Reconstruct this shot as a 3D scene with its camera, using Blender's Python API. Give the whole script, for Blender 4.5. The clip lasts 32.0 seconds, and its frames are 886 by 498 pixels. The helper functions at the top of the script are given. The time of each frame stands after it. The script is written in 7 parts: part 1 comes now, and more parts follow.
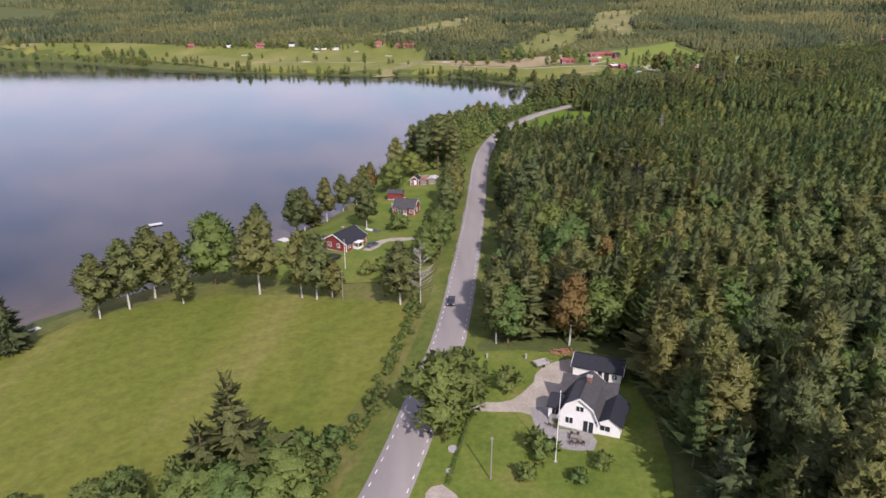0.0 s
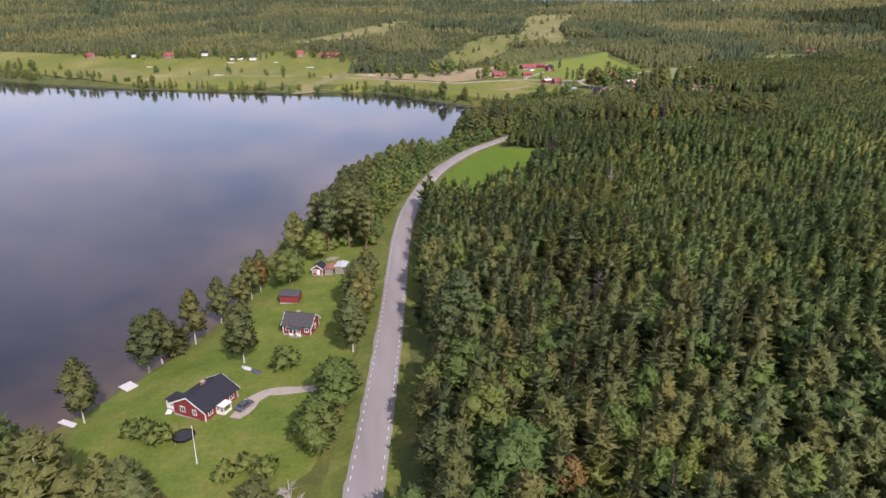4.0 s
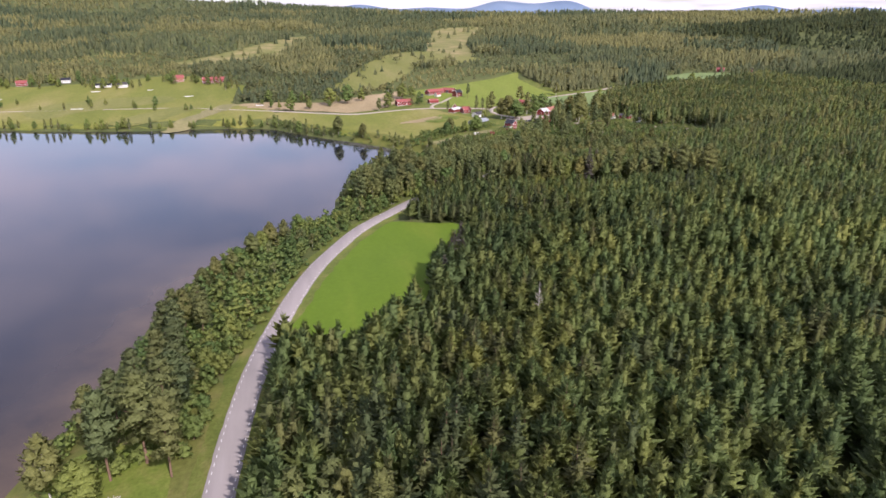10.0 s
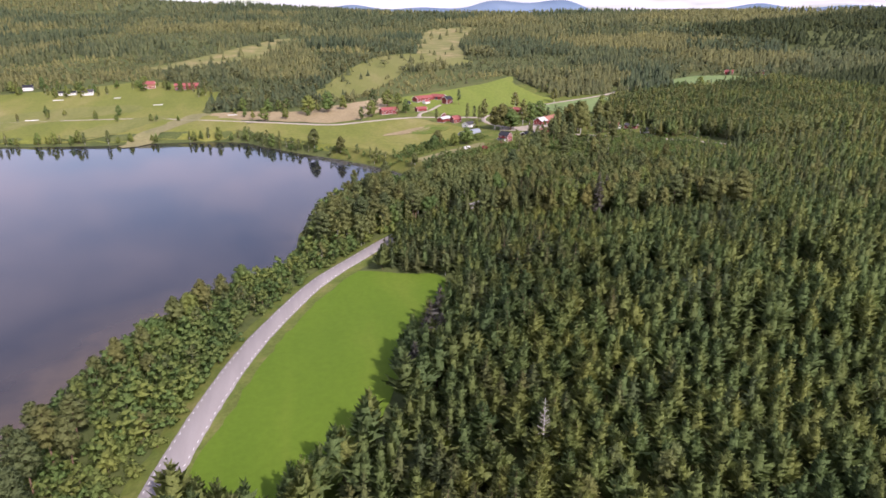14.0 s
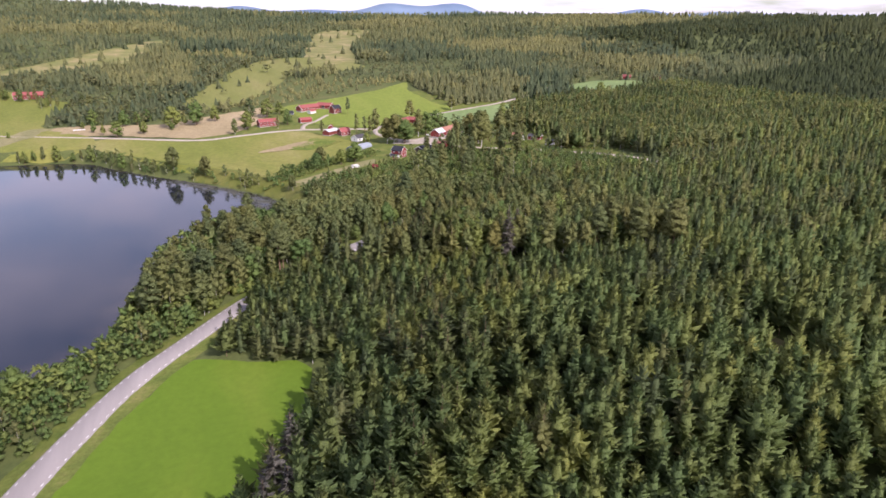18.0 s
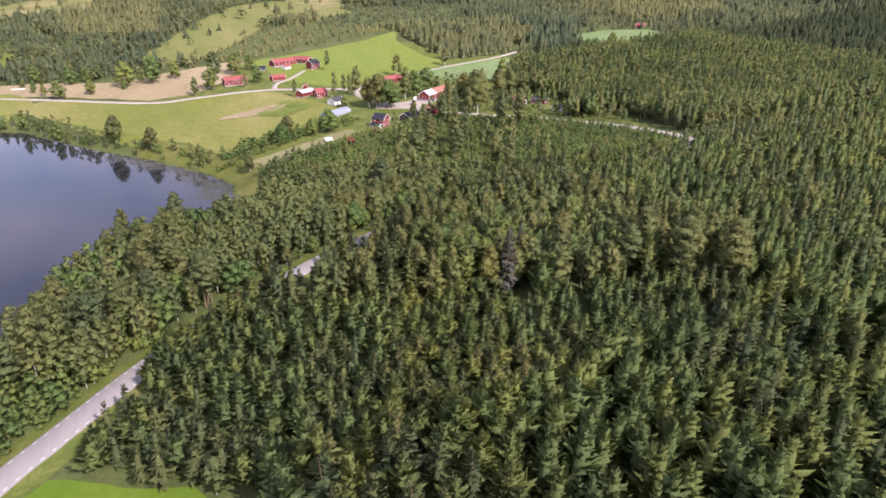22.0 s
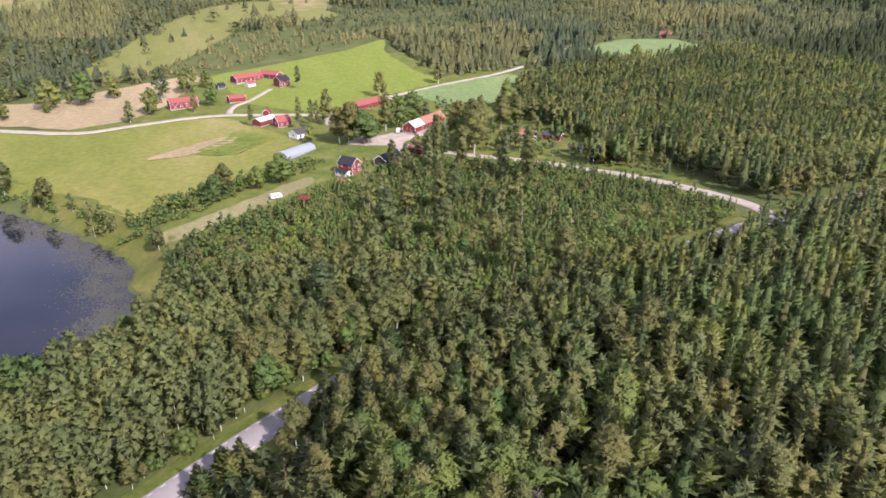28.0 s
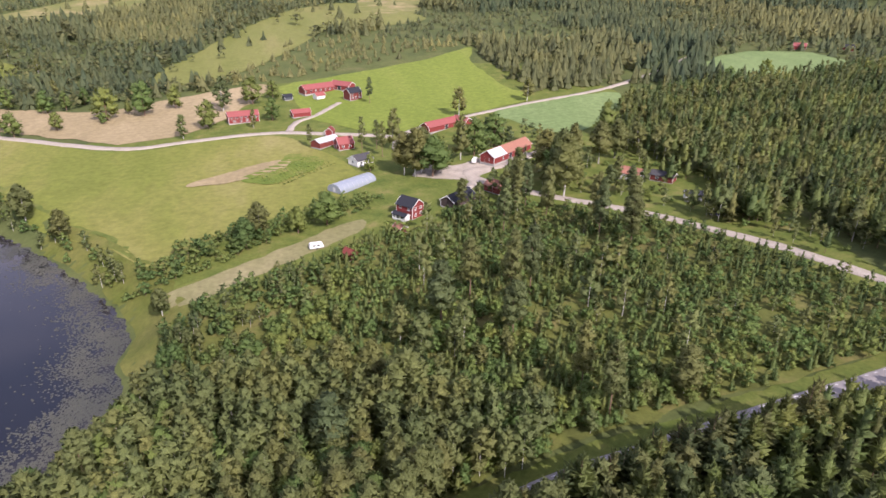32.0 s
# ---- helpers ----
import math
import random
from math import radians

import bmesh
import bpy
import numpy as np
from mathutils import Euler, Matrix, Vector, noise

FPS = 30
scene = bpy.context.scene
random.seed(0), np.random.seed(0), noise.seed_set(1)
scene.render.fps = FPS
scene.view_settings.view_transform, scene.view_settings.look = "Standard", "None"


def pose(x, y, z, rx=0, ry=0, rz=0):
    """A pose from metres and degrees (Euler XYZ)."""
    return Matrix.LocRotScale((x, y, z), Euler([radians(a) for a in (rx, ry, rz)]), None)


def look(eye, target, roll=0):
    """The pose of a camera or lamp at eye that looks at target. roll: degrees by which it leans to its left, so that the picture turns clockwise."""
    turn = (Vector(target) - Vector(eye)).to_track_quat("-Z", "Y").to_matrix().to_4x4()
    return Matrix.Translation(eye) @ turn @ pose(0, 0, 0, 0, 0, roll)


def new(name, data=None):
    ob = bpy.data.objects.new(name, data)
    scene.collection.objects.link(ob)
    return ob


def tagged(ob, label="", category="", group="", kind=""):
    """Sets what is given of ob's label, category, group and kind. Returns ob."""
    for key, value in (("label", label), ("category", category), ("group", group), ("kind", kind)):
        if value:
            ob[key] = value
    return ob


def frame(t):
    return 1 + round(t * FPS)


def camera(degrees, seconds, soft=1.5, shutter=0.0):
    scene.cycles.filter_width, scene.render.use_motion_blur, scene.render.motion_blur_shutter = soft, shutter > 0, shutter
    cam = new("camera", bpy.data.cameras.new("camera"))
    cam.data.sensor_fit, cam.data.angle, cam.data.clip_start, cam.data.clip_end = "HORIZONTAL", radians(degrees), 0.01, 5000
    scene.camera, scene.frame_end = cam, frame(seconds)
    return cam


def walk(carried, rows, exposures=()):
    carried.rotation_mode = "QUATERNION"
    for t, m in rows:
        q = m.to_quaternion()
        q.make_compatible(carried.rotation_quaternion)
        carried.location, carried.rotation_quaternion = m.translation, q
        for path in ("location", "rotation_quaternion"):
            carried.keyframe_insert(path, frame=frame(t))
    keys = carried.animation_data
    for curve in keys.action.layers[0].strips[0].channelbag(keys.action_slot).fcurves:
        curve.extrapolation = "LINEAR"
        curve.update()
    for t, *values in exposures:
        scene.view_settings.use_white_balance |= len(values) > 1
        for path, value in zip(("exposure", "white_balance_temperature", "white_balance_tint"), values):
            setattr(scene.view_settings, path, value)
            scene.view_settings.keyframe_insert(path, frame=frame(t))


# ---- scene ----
cam = camera(69.55, 32.0, soft=1.6)
ROWS = [
    (0.0, 0.00, 0.00, 72.03, 70.16, -0.31, 0.01),
    (0.5, 0.92, 7.71, 73.96, 70.09, -0.38, 0.05),
    (1.0, 1.86, 15.43, 75.94, 70.05, -0.49, 0.04),
    (1.5, 2.86, 23.14, 77.97, 70.02, -0.61, 0.09),
    (2.0, 3.91, 30.84, 80.05, 70.01, -0.67, 0.13),
    (2.5, 5.04, 38.49, 82.13, 69.99, -0.66, -0.02),
    (3.0, 6.31, 46.10, 84.19, 70.00, -0.62, -0.88),
    (3.5, 7.76, 53.66, 86.18, 70.01, -0.59, -3.25),
    (4.0, 9.45, 61.19, 88.10, 70.04, -0.54, -5.82),
    (4.5, 11.40, 68.68, 89.94, 70.10, -0.52, -7.56),
    (6.5, 20.11, 98.44, 96.80, 70.22, -0.40, -12.62),
    (7.0, 22.39, 105.86, 98.41, 70.26, -0.41, -13.14),
    (7.5, 24.75, 113.28, 99.93, 70.26, -0.30, -13.16),
    (8.0, 27.17, 120.70, 101.36, 70.29, -0.30, -13.18),
    (8.5, 29.61, 128.13, 102.68, 70.37, -0.30, -13.18),
    (9.0, 32.06, 135.57, 103.87, 70.45, -0.25, -13.31),
    (9.5, 34.53, 143.03, 104.90, 70.54, -0.24, -13.29),
    (10.0, 37.02, 150.53, 105.77, 70.62, -0.16, -13.48),
    (10.5, 39.55, 158.07, 106.46, 70.64, -0.10, -13.49),
    (11.0, 42.13, 165.65, 106.97, 70.62, -0.12, -13.50),
    (11.5, 44.78, 173.29, 107.32, 70.63, -0.10, -13.49),
    (12.0, 47.50, 180.98, 107.52, 70.63, -0.08, -13.50),
    (12.5, 50.32, 188.72, 107.59, 70.62, -0.04, -13.59),
    (13.0, 53.24, 196.50, 107.55, 70.63, -0.02, -13.61),
    (13.5, 56.27, 204.30, 107.44, 70.62, 0.05, -13.64),
    (14.0, 59.42, 212.10, 107.27, 70.61, 0.15, -13.93),
    (14.5, 62.70, 219.89, 107.06, 70.66, 0.07, -17.27),
    (15.0, 66.10, 227.67, 106.84, 70.72, 0.14, -22.32),
    (15.5, 69.64, 235.44, 106.62, 70.74, 0.15, -22.48),
    (17.5, 84.25, 266.46, 105.81, 70.83, -0.14, -22.66),
    (18.0, 88.00, 274.22, 105.70, 70.88, -0.26, -22.68),
    (18.5, 91.83, 281.97, 105.68, 70.83, -0.23, -22.71),
    (19.0, 95.74, 289.72, 105.77, 70.85, -0.35, -22.76),
    (19.5, 99.72, 297.47, 105.96, 70.84, -0.29, -22.79),
    (20.0, 103.77, 305.24, 106.25, 70.46, -0.32, -22.82),
    (20.5, 107.89, 313.03, 106.64, 67.87, -0.35, -22.81),
    (21.0, 112.06, 320.85, 107.12, 66.24, -0.40, -22.82),
    (21.5, 116.27, 328.70, 107.68, 66.19, -0.42, -22.81),
    (22.0, 120.53, 336.58, 108.28, 66.11, -0.40, -22.80),
    (22.5, 124.80, 344.47, 108.89, 66.00, -0.48, -22.78),
    (23.0, 129.07, 352.36, 109.48, 65.94, -0.56, -22.75),
    (23.5, 133.33, 360.24, 110.01, 65.84, -0.53, -22.74),
    (24.0, 137.56, 368.08, 110.48, 65.79, -0.60, -22.70),
    (24.5, 141.74, 375.87, 110.85, 65.76, -0.61, -22.67),
    (25.0, 145.87, 383.60, 111.14, 65.72, -0.67, -22.65),
    (25.5, 149.91, 391.26, 111.32, 65.71, -0.70, -22.65),
    (26.0, 153.86, 398.85, 111.42, 65.70, -0.68, -22.66),
    (26.5, 157.71, 406.38, 111.44, 65.70, -0.68, -22.70),
    (28.5, 172.70, 436.36, 111.25, 65.76, -0.82, -22.03),
    (29.0, 176.35, 443.86, 111.19, 65.76, -0.84, -21.65),
    (29.5, 179.90, 451.38, 111.11, 65.77, -0.92, -21.39),
    (30.0, 183.36, 458.92, 111.04, 65.78, -0.95, -20.60),
    (30.5, 186.74, 466.49, 110.99, 65.74, -0.96, -18.78),
    (31.0, 190.05, 474.08, 110.97, 65.73, -0.89, -17.07),
    (31.5, 193.33, 481.69, 110.95, 65.70, -0.80, -15.47),
    (32.0, 196.59, 489.30, 110.95, 65.67, -0.72, -14.10),
]
walk(cam, [(t, pose(x, y, z, rx, ry, rz)) for t, x, y, z, rx, ry, rz in ROWS],
     exposures=[(0.0, 0.72, 6130, 23), (4.0, 0.78, 6130, 24), (9.0, 0.98, 6130, 25), (15.0, 0.97, 6130, 27), (20.0, 1.19, 6080, 27), (27.0, 1.33, 6030, 26), (32.0, 1.13, 6130, 25)])

# ---- light ----
SUN_HIGH, SUN_AZ = 40.0, -70.0
world = bpy.data.worlds.new("world")
scene.world = world
world.use_nodes = True
wn, wl = world.node_tree.nodes, world.node_tree.links
sky = wn.new("ShaderNodeTexSky")
sky.sky_type, sky.sun_disc = "NISHITA", False
sky.sun_elevation, sky.sun_rotation = radians(SUN_HIGH), radians(90 - SUN_AZ)
sky.air_density, sky.dust_density, sky.ozone_density = 1.0, 1.5, 1.0
tc = wn.new("ShaderNodeTexCoord")
sep = wn.new("ShaderNodeSeparateXYZ")
wl.new(tc.outputs["Generated"], sep.inputs[0])


def wmath(op, a, b=None, clamp=False):
    n = wn.new("ShaderNodeMath")
    n.operation, n.use_clamp = op, clamp
    for i, v in enumerate((a, b)):
        if v is None:
            continue
        if isinstance(v, (int, float)):
            n.inputs[i].default_value = v
        else:
            wl.new(v, n.inputs[i])
    return n.outputs[0]


up = wmath("ADD", wmath("MAXIMUM", sep.outputs[2], 0.0), 0.12)
flat = wn.new("ShaderNodeCombineXYZ")
wl.new(wmath("DIVIDE", sep.outputs[0], up), flat.inputs[0])
wl.new(wmath("DIVIDE", sep.outputs[1], up), flat.inputs[1])
cloud = wn.new("ShaderNodeTexNoise")
cloud.inputs["Scale"].default_value, cloud.inputs["Detail"].default_value, cloud.inputs["Roughness"].default_value = 1.3, 6.0, 0.55
wl.new(flat.outputs[0], cloud.inputs["Vector"])
cover = wn.new("ShaderNodeMapRange")
cover.inputs["From Min"].default_value, cover.inputs["From Max"].default_value = 0.30, 0.62
cover.inputs["To Max"].default_value = 0.92
wl.new(cloud.outputs["Fac"], cover.inputs["Value"])
sky_mix = wn.new("ShaderNodeMixRGB")
thin = wn.new("ShaderNodeMapRange")
for k_, v_ in (("From Min", 0.38), ("From Max", 0.75), ("To Min", 1.0), ("To Max", 0.5)):
    thin.inputs[k_].default_value = v_
wl.new(sep.outputs[2], thin.inputs["Value"])
wl.new(wmath("MULTIPLY", cover.outputs[0], thin.outputs[0]), sky_mix.inputs[0])
wl.new(sky.outputs[0], sky_mix.inputs[1])
sky_mix.inputs[2].default_value = (6.6, 6.3, 7.1, 1)
back = wn["Background"]
wl.new(sky_mix.outputs[0], back.inputs["Color"])
back.inputs["Strength"].default_value = 0.10
sun = new("sun", bpy.data.lights.new("sun", "SUN"))
sun.data.energy, sun.data.angle, sun.data.color = 3.2, radians(0.53), (1.0, 0.93, 0.82)
sun.matrix_world = look((0, 0, 0), (-math.cos(radians(SUN_HIGH)) * math.cos(radians(SUN_AZ)), -math.cos(radians(SUN_HIGH)) * math.sin(radians(SUN_AZ)), -math.sin(radians(SUN_HIGH))))

# ---- materials ----


def nodes_of(name):
    m = bpy.data.materials.new(name)
    m.use_nodes = True
    return m, m.node_tree.nodes, m.node_tree.links, m.node_tree.nodes["Principled BSDF"]


def noise_node(n, l, scale, detail=4, rough=0.6, vec=None):
    t = n.new("ShaderNodeTexNoise")
    t.inputs["Scale"].default_value, t.inputs["Detail"].default_value, t.inputs["Roughness"].default_value = scale, detail, rough
    if vec is not None:
        l.new(vec, t.inputs["Vector"])
    return t.outputs["Fac"]


def ramp_node(n, l, fac, stops):
    r = n.new("ShaderNodeValToRGB")
    while len(r.color_ramp.elements) < len(stops):
        r.color_ramp.elements.new(0.5)
    for e, (p, c) in zip(r.color_ramp.elements, stops):
        e.position, e.color = p, (*c, 1)
    l.new(fac, r.inputs[0])
    return r.outputs[0]


def mix_node(n, l, fac, a, b, blend="MIX"):
    m = n.new("ShaderNodeMixRGB")
    m.blend_type = blend
    for i, v in enumerate((fac, a, b)):
        if isinstance(v, (int, float)):
            m.inputs[i].default_value = v
        elif isinstance(v, tuple):
            m.inputs[i].default_value = (*v, 1)
        else:
            l.new(v, m.inputs[i])
    return m.outputs[0]


def world_vec(n, l, stretch=(1, 1, 1), turn=0.0):
    g = n.new("ShaderNodeNewGeometry")
    m = n.new("ShaderNodeMapping")
    m.inputs["Scale"].default_value, m.inputs["Rotation"].default_value = stretch, (0, 0, radians(turn))
    l.new(g.outputs["Position"], m.inputs["Vector"])
    return m.outputs[0]


def bump_node(n, l, b, height, strength, dist):
    k = n.new("ShaderNodeBump")
    k.inputs["Strength"].default_value, k.inputs["Distance"].default_value = strength, dist
    l.new(height, k.inputs["Height"])
    l.new(k.outputs[0], b.inputs["Normal"])


def ground_mat(name, big, small, big_scale=0.03, small_scale=0.6, stretch=(1, 1, 1), turn=0.0, rough=0.95, bump=0.3, swath=0.0, depth=0.06):
    """Two scales of mottling: broad stains and fine tufts."""
    m, n, l, b = nodes_of(name)
    v = world_vec(n, l, stretch, turn)
    w = world_vec(n, l)
    a = ramp_node(n, l, noise_node(n, l, big_scale, 5, 0.6, v), big)
    f = noise_node(n, l, small_scale, 6, 0.7, w)
    c = mix_node(n, l, 0.75, a, ramp_node(n, l, f, small), "MULTIPLY")
    if swath:
        wave = n.new("ShaderNodeTexWave")
        wave.inputs["Scale"].default_value, wave.inputs["Distortion"].default_value, wave.inputs["Detail"].default_value = swath, 3.5, 3.0
        wave.inputs["Detail Scale"].default_value = 0.4
        l.new(world_vec(n, l, (1, 1, 1), turn), wave.inputs["Vector"])
        c = mix_node(n, l, 1.0, c, ramp_node(n, l, wave.outputs["Fac"], [(0.2, (1 - depth,) * 3), (0.8, (1 + depth,) * 3)]), "MULTIPLY")
    l.new(c, b.inputs["Base Color"])
    b.inputs["Roughness"].default_value = rough
    b.inputs["Specular IOR Level"].default_value = 0.15
    bump_node(n, l, b, f, bump, 0.3)
    return m


GREY = [(0.25, (0.55, 0.55, 0.55)), (0.75, (1.25, 1.25, 1.25))]
M_GROUND = ground_mat("woodland_floor", [(0.3, (0.058, 0.078, 0.024)), (0.6, (0.095, 0.11, 0.034)), (0.8, (0.13, 0.12, 0.05))], GREY, 0.05, 0.5)
M_LAWN = ground_mat("lawn_grass", [(0.3, (0.088, 0.128, 0.02)), (0.52, (0.12, 0.156, 0.026)), (0.66, (0.165, 0.172, 0.042)), (0.78, (0.215, 0.185, 0.07))], GREY, 0.11, 1.1)
M_FIELD = ground_mat("crop_grass", [(0.3, (0.076, 0.132, 0.010)), (0.55, (0.092, 0.15, 0.012)), (0.75, (0.122, 0.166, 0.018))], [(0.2, (0.8, 0.8, 0.8)), (0.8, (1.15, 1.15, 1.15))], 0.035, 0.5, (1, 0.25, 1), 18)
M_HAY = ground_mat("mown_meadow", [(0.3, (0.1, 0.126, 0.017)), (0.5, (0.135, 0.148, 0.025)), (0.72, (0.195, 0.178, 0.052))], GREY, 0.045, 0.6, (1, 0.2, 1), 52, swath=0.05, depth=0.035)
M_PASTURE = ground_mat("pasture_grass", [(0.32, (0.118, 0.14, 0.024)), (0.48, (0.148, 0.165, 0.032)), (0.58, (0.185, 0.184, 0.046)), (0.7, (0.25, 0.222, 0.085))], GREY, 0.012, 0.3, (1, 0.3, 1), 60)
M_HILL = ground_mat("ley_grass", [(0.3, (0.13, 0.172, 0.026)), (0.55, (0.16, 0.2, 0.034)), (0.75, (0.195, 0.215, 0.05))], GREY, 0.02, 0.3, (1, 0.3, 1), 40)
M_STUBBLE = ground_mat("stubble", [(0.3, (0.24, 0.19, 0.10)), (0.7, (0.34, 0.27, 0.155))], GREY, 0.03, 0.3, (1, 0.3, 1), 30)
M_DRYGRASS = ground_mat("dry_mown_grass", [(0.3, (0.17, 0.165, 0.07)), (0.55, (0.22, 0.20, 0.095)), (0.75, (0.27, 0.235, 0.125))], GREY, 0.06, 0.4, (1, 0.25, 1), 55)
M_PALEHAY = ground_mat("pale_hay", [(0.3, (0.135, 0.15, 0.036)), (0.55, (0.17, 0.175, 0.05)), (0.75, (0.21, 0.195, 0.07))], GREY, 0.03, 0.3, (1, 0.25, 1), 25)
M_BLUEGRASS = ground_mat("oat_field", [(0.3, (0.13, 0.188, 0.066)), (0.7, (0.182, 0.24, 0.092))], GREY, 0.03, 0.3, (1, 0.3, 1), 20)
M_CLEARCUT = ground_mat("felled_ground", [(0.3, (0.125, 0.145, 0.04)), (0.5, (0.185, 0.18, 0.062)), (0.72, (0.31, 0.24, 0.125))], GREY, 0.03, 0.15)
M_VERGE = ground_mat("verge_grass", [(0.3, (0.075, 0.105, 0.02)), (0.55, (0.12, 0.14, 0.03)), (0.75, (0.19, 0.17, 0.06))], GREY, 0.12, 0.9)
M_ROUGH = ground_mat("rough_grass", [(0.28, (0.08, 0.09, 0.024)), (0.5, (0.115, 0.125, 0.03)), (0.72, (0.17, 0.145, 0.055))], GREY, 0.09, 0.7)
M_REED = ground_mat("bog_grass", [(0.3, (0.085, 0.105, 0.018)), (0.7, (0.15, 0.145, 0.04))], GREY, 0.06, 0.6)
M_GRAVEL = ground_mat("gravel", [(0.3, (0.30, 0.26, 0.21)), (0.7, (0.40, 0.35, 0.29))], GREY, 0.25, 2.5, bump=0.15)
M_ASPHALT = ground_mat("worn_asphalt", [(0.3, (0.225, 0.205, 0.193)), (0.6, (0.275, 0.248, 0.233)), (0.8, (0.31, 0.284, 0.268))], [(0.2, (0.85, 0.85, 0.85)), (0.8, (1.08, 1.08, 1.08))], 0.12, 5.0, (1.5, 0.2, 1), 10, 0.85, 0.05)


def plain(name, colour, rough=0.6, metal=0.0, vary=0.12, scale=1.5, stretch=(1, 1, 1)):
    m, n, l, b = nodes_of(name)
    t = n.new("ShaderNodeTexCoord")
    k = n.new("ShaderNodeMapping")
    k.inputs["Scale"].default_value = stretch
    l.new(t.outputs["Object"], k.inputs["Vector"])
    f = noise_node(n, l, scale, 6, 0.65, k.outputs[0])
    lo, hi = tuple(c * (1 - vary) for c in colour), tuple(min(1, c * (1 + vary)) for c in colour)
    l.new(ramp_node(n, l, f, [(0.3, lo), (0.7, hi)]), b.inputs["Base Color"])
    b.inputs["Roughness"].default_value, b.inputs["Metallic"].default_value = rough, metal
    bump_node(n, l, b, f, 0.1, 0.02)
    return m


M_LINE = plain("road_paint", (0.62, 0.61, 0.58), 0.7)
M_WHITE = plain("white_paint", (0.68, 0.67, 0.65), 0.55, vary=0.06)
M_RED = plain("falu_red_boards", (0.18, 0.026, 0.022), 0.85, vary=0.2, scale=2.0, stretch=(3, 3, 0.3))
M_DARKRED = plain("weathered_red_boards", (0.15, 0.03, 0.022), 0.9, vary=0.25, stretch=(3, 3, 0.3))
M_BLACK = plain("black_roof_sheet", (0.013, 0.014, 0.02), 0.8, vary=0.2)
M_GREYROOF = plain("grey_roof_felt", (0.05, 0.047, 0.05), 0.9, vary=0.25)
M_TILE = plain("red_roof_tiles", (0.235, 0.062, 0.056), 0.8, vary=0.2, stretch=(1, 4, 1))
M_ORANGE = plain("old_clay_tiles", (0.27, 0.12, 0.08), 0.85, vary=0.25)
M_BRICK = plain("brown_brick", (0.22, 0.09, 0.06), 0.9, vary=0.25, scale=6)
M_STONE = plain("foundation_stone", (0.30, 0.29, 0.27), 0.9, vary=0.25, scale=3)
M_WOOD = plain("grey_weathered_wood", (0.22, 0.19, 0.15), 0.9, vary=0.25, stretch=(1, 1, 6))
M_BARK = plain("pine_bark", (0.16, 0.10, 0.065), 0.95, vary=0.35, scale=4)
M_BIRCHBARK = plain("birch_bark", (0.42, 0.40, 0.36), 0.8, vary=0.3, scale=3)
M_DEADWOOD = plain("bare_grey_twigs", (0.29, 0.265, 0.235), 0.9, vary=0.2)
M_TIN = plain("bright_sheet_roof", (0.46, 0.46, 0.46), 0.45, 0.0, vary=0.1)
M_TAR = plain("tarred_boards", (0.05, 0.035, 0.03), 0.9, vary=0.25, stretch=(3, 3, 0.3))
M_PALEWOOD = plain("sun_bleached_planks", (0.5, 0.48, 0.46), 0.9, vary=0.2, stretch=(1, 6, 1))
M_PALESHEET = plain("pale_wrap", (0.5, 0.5, 0.48), 0.5, vary=0.1)
M_GRAVELGREY = plain("grey_flagstones", (0.24, 0.225, 0.21), 0.9, vary=0.25, scale=2)
# near-black on solid door leaves: the unlit inside of doorways put into colour
M_DARK = plain("dark_opening", (0.02, 0.02, 0.022), 0.6)
M_RUBBER = plain("black_mat", (0.02, 0.02, 0.022), 0.7)
M_CARGREY = plain("grey_car_paint", (0.10, 0.11, 0.13), 0.25, 0.3, vary=0.03)
M_CARBLACK = plain("black_car_paint", (0.025, 0.025, 0.03), 0.2, 0.2, vary=0.03)
M_FILM = plain("greenhouse_film", (0.23, 0.255, 0.29), 0.35, vary=0.08)
M_GLASS, gn, gl, gb = nodes_of("window_glass")
gb.inputs["Base Color"].default_value, gb.inputs["Roughness"].default_value = (0.02, 0.025, 0.03, 1), 0.08


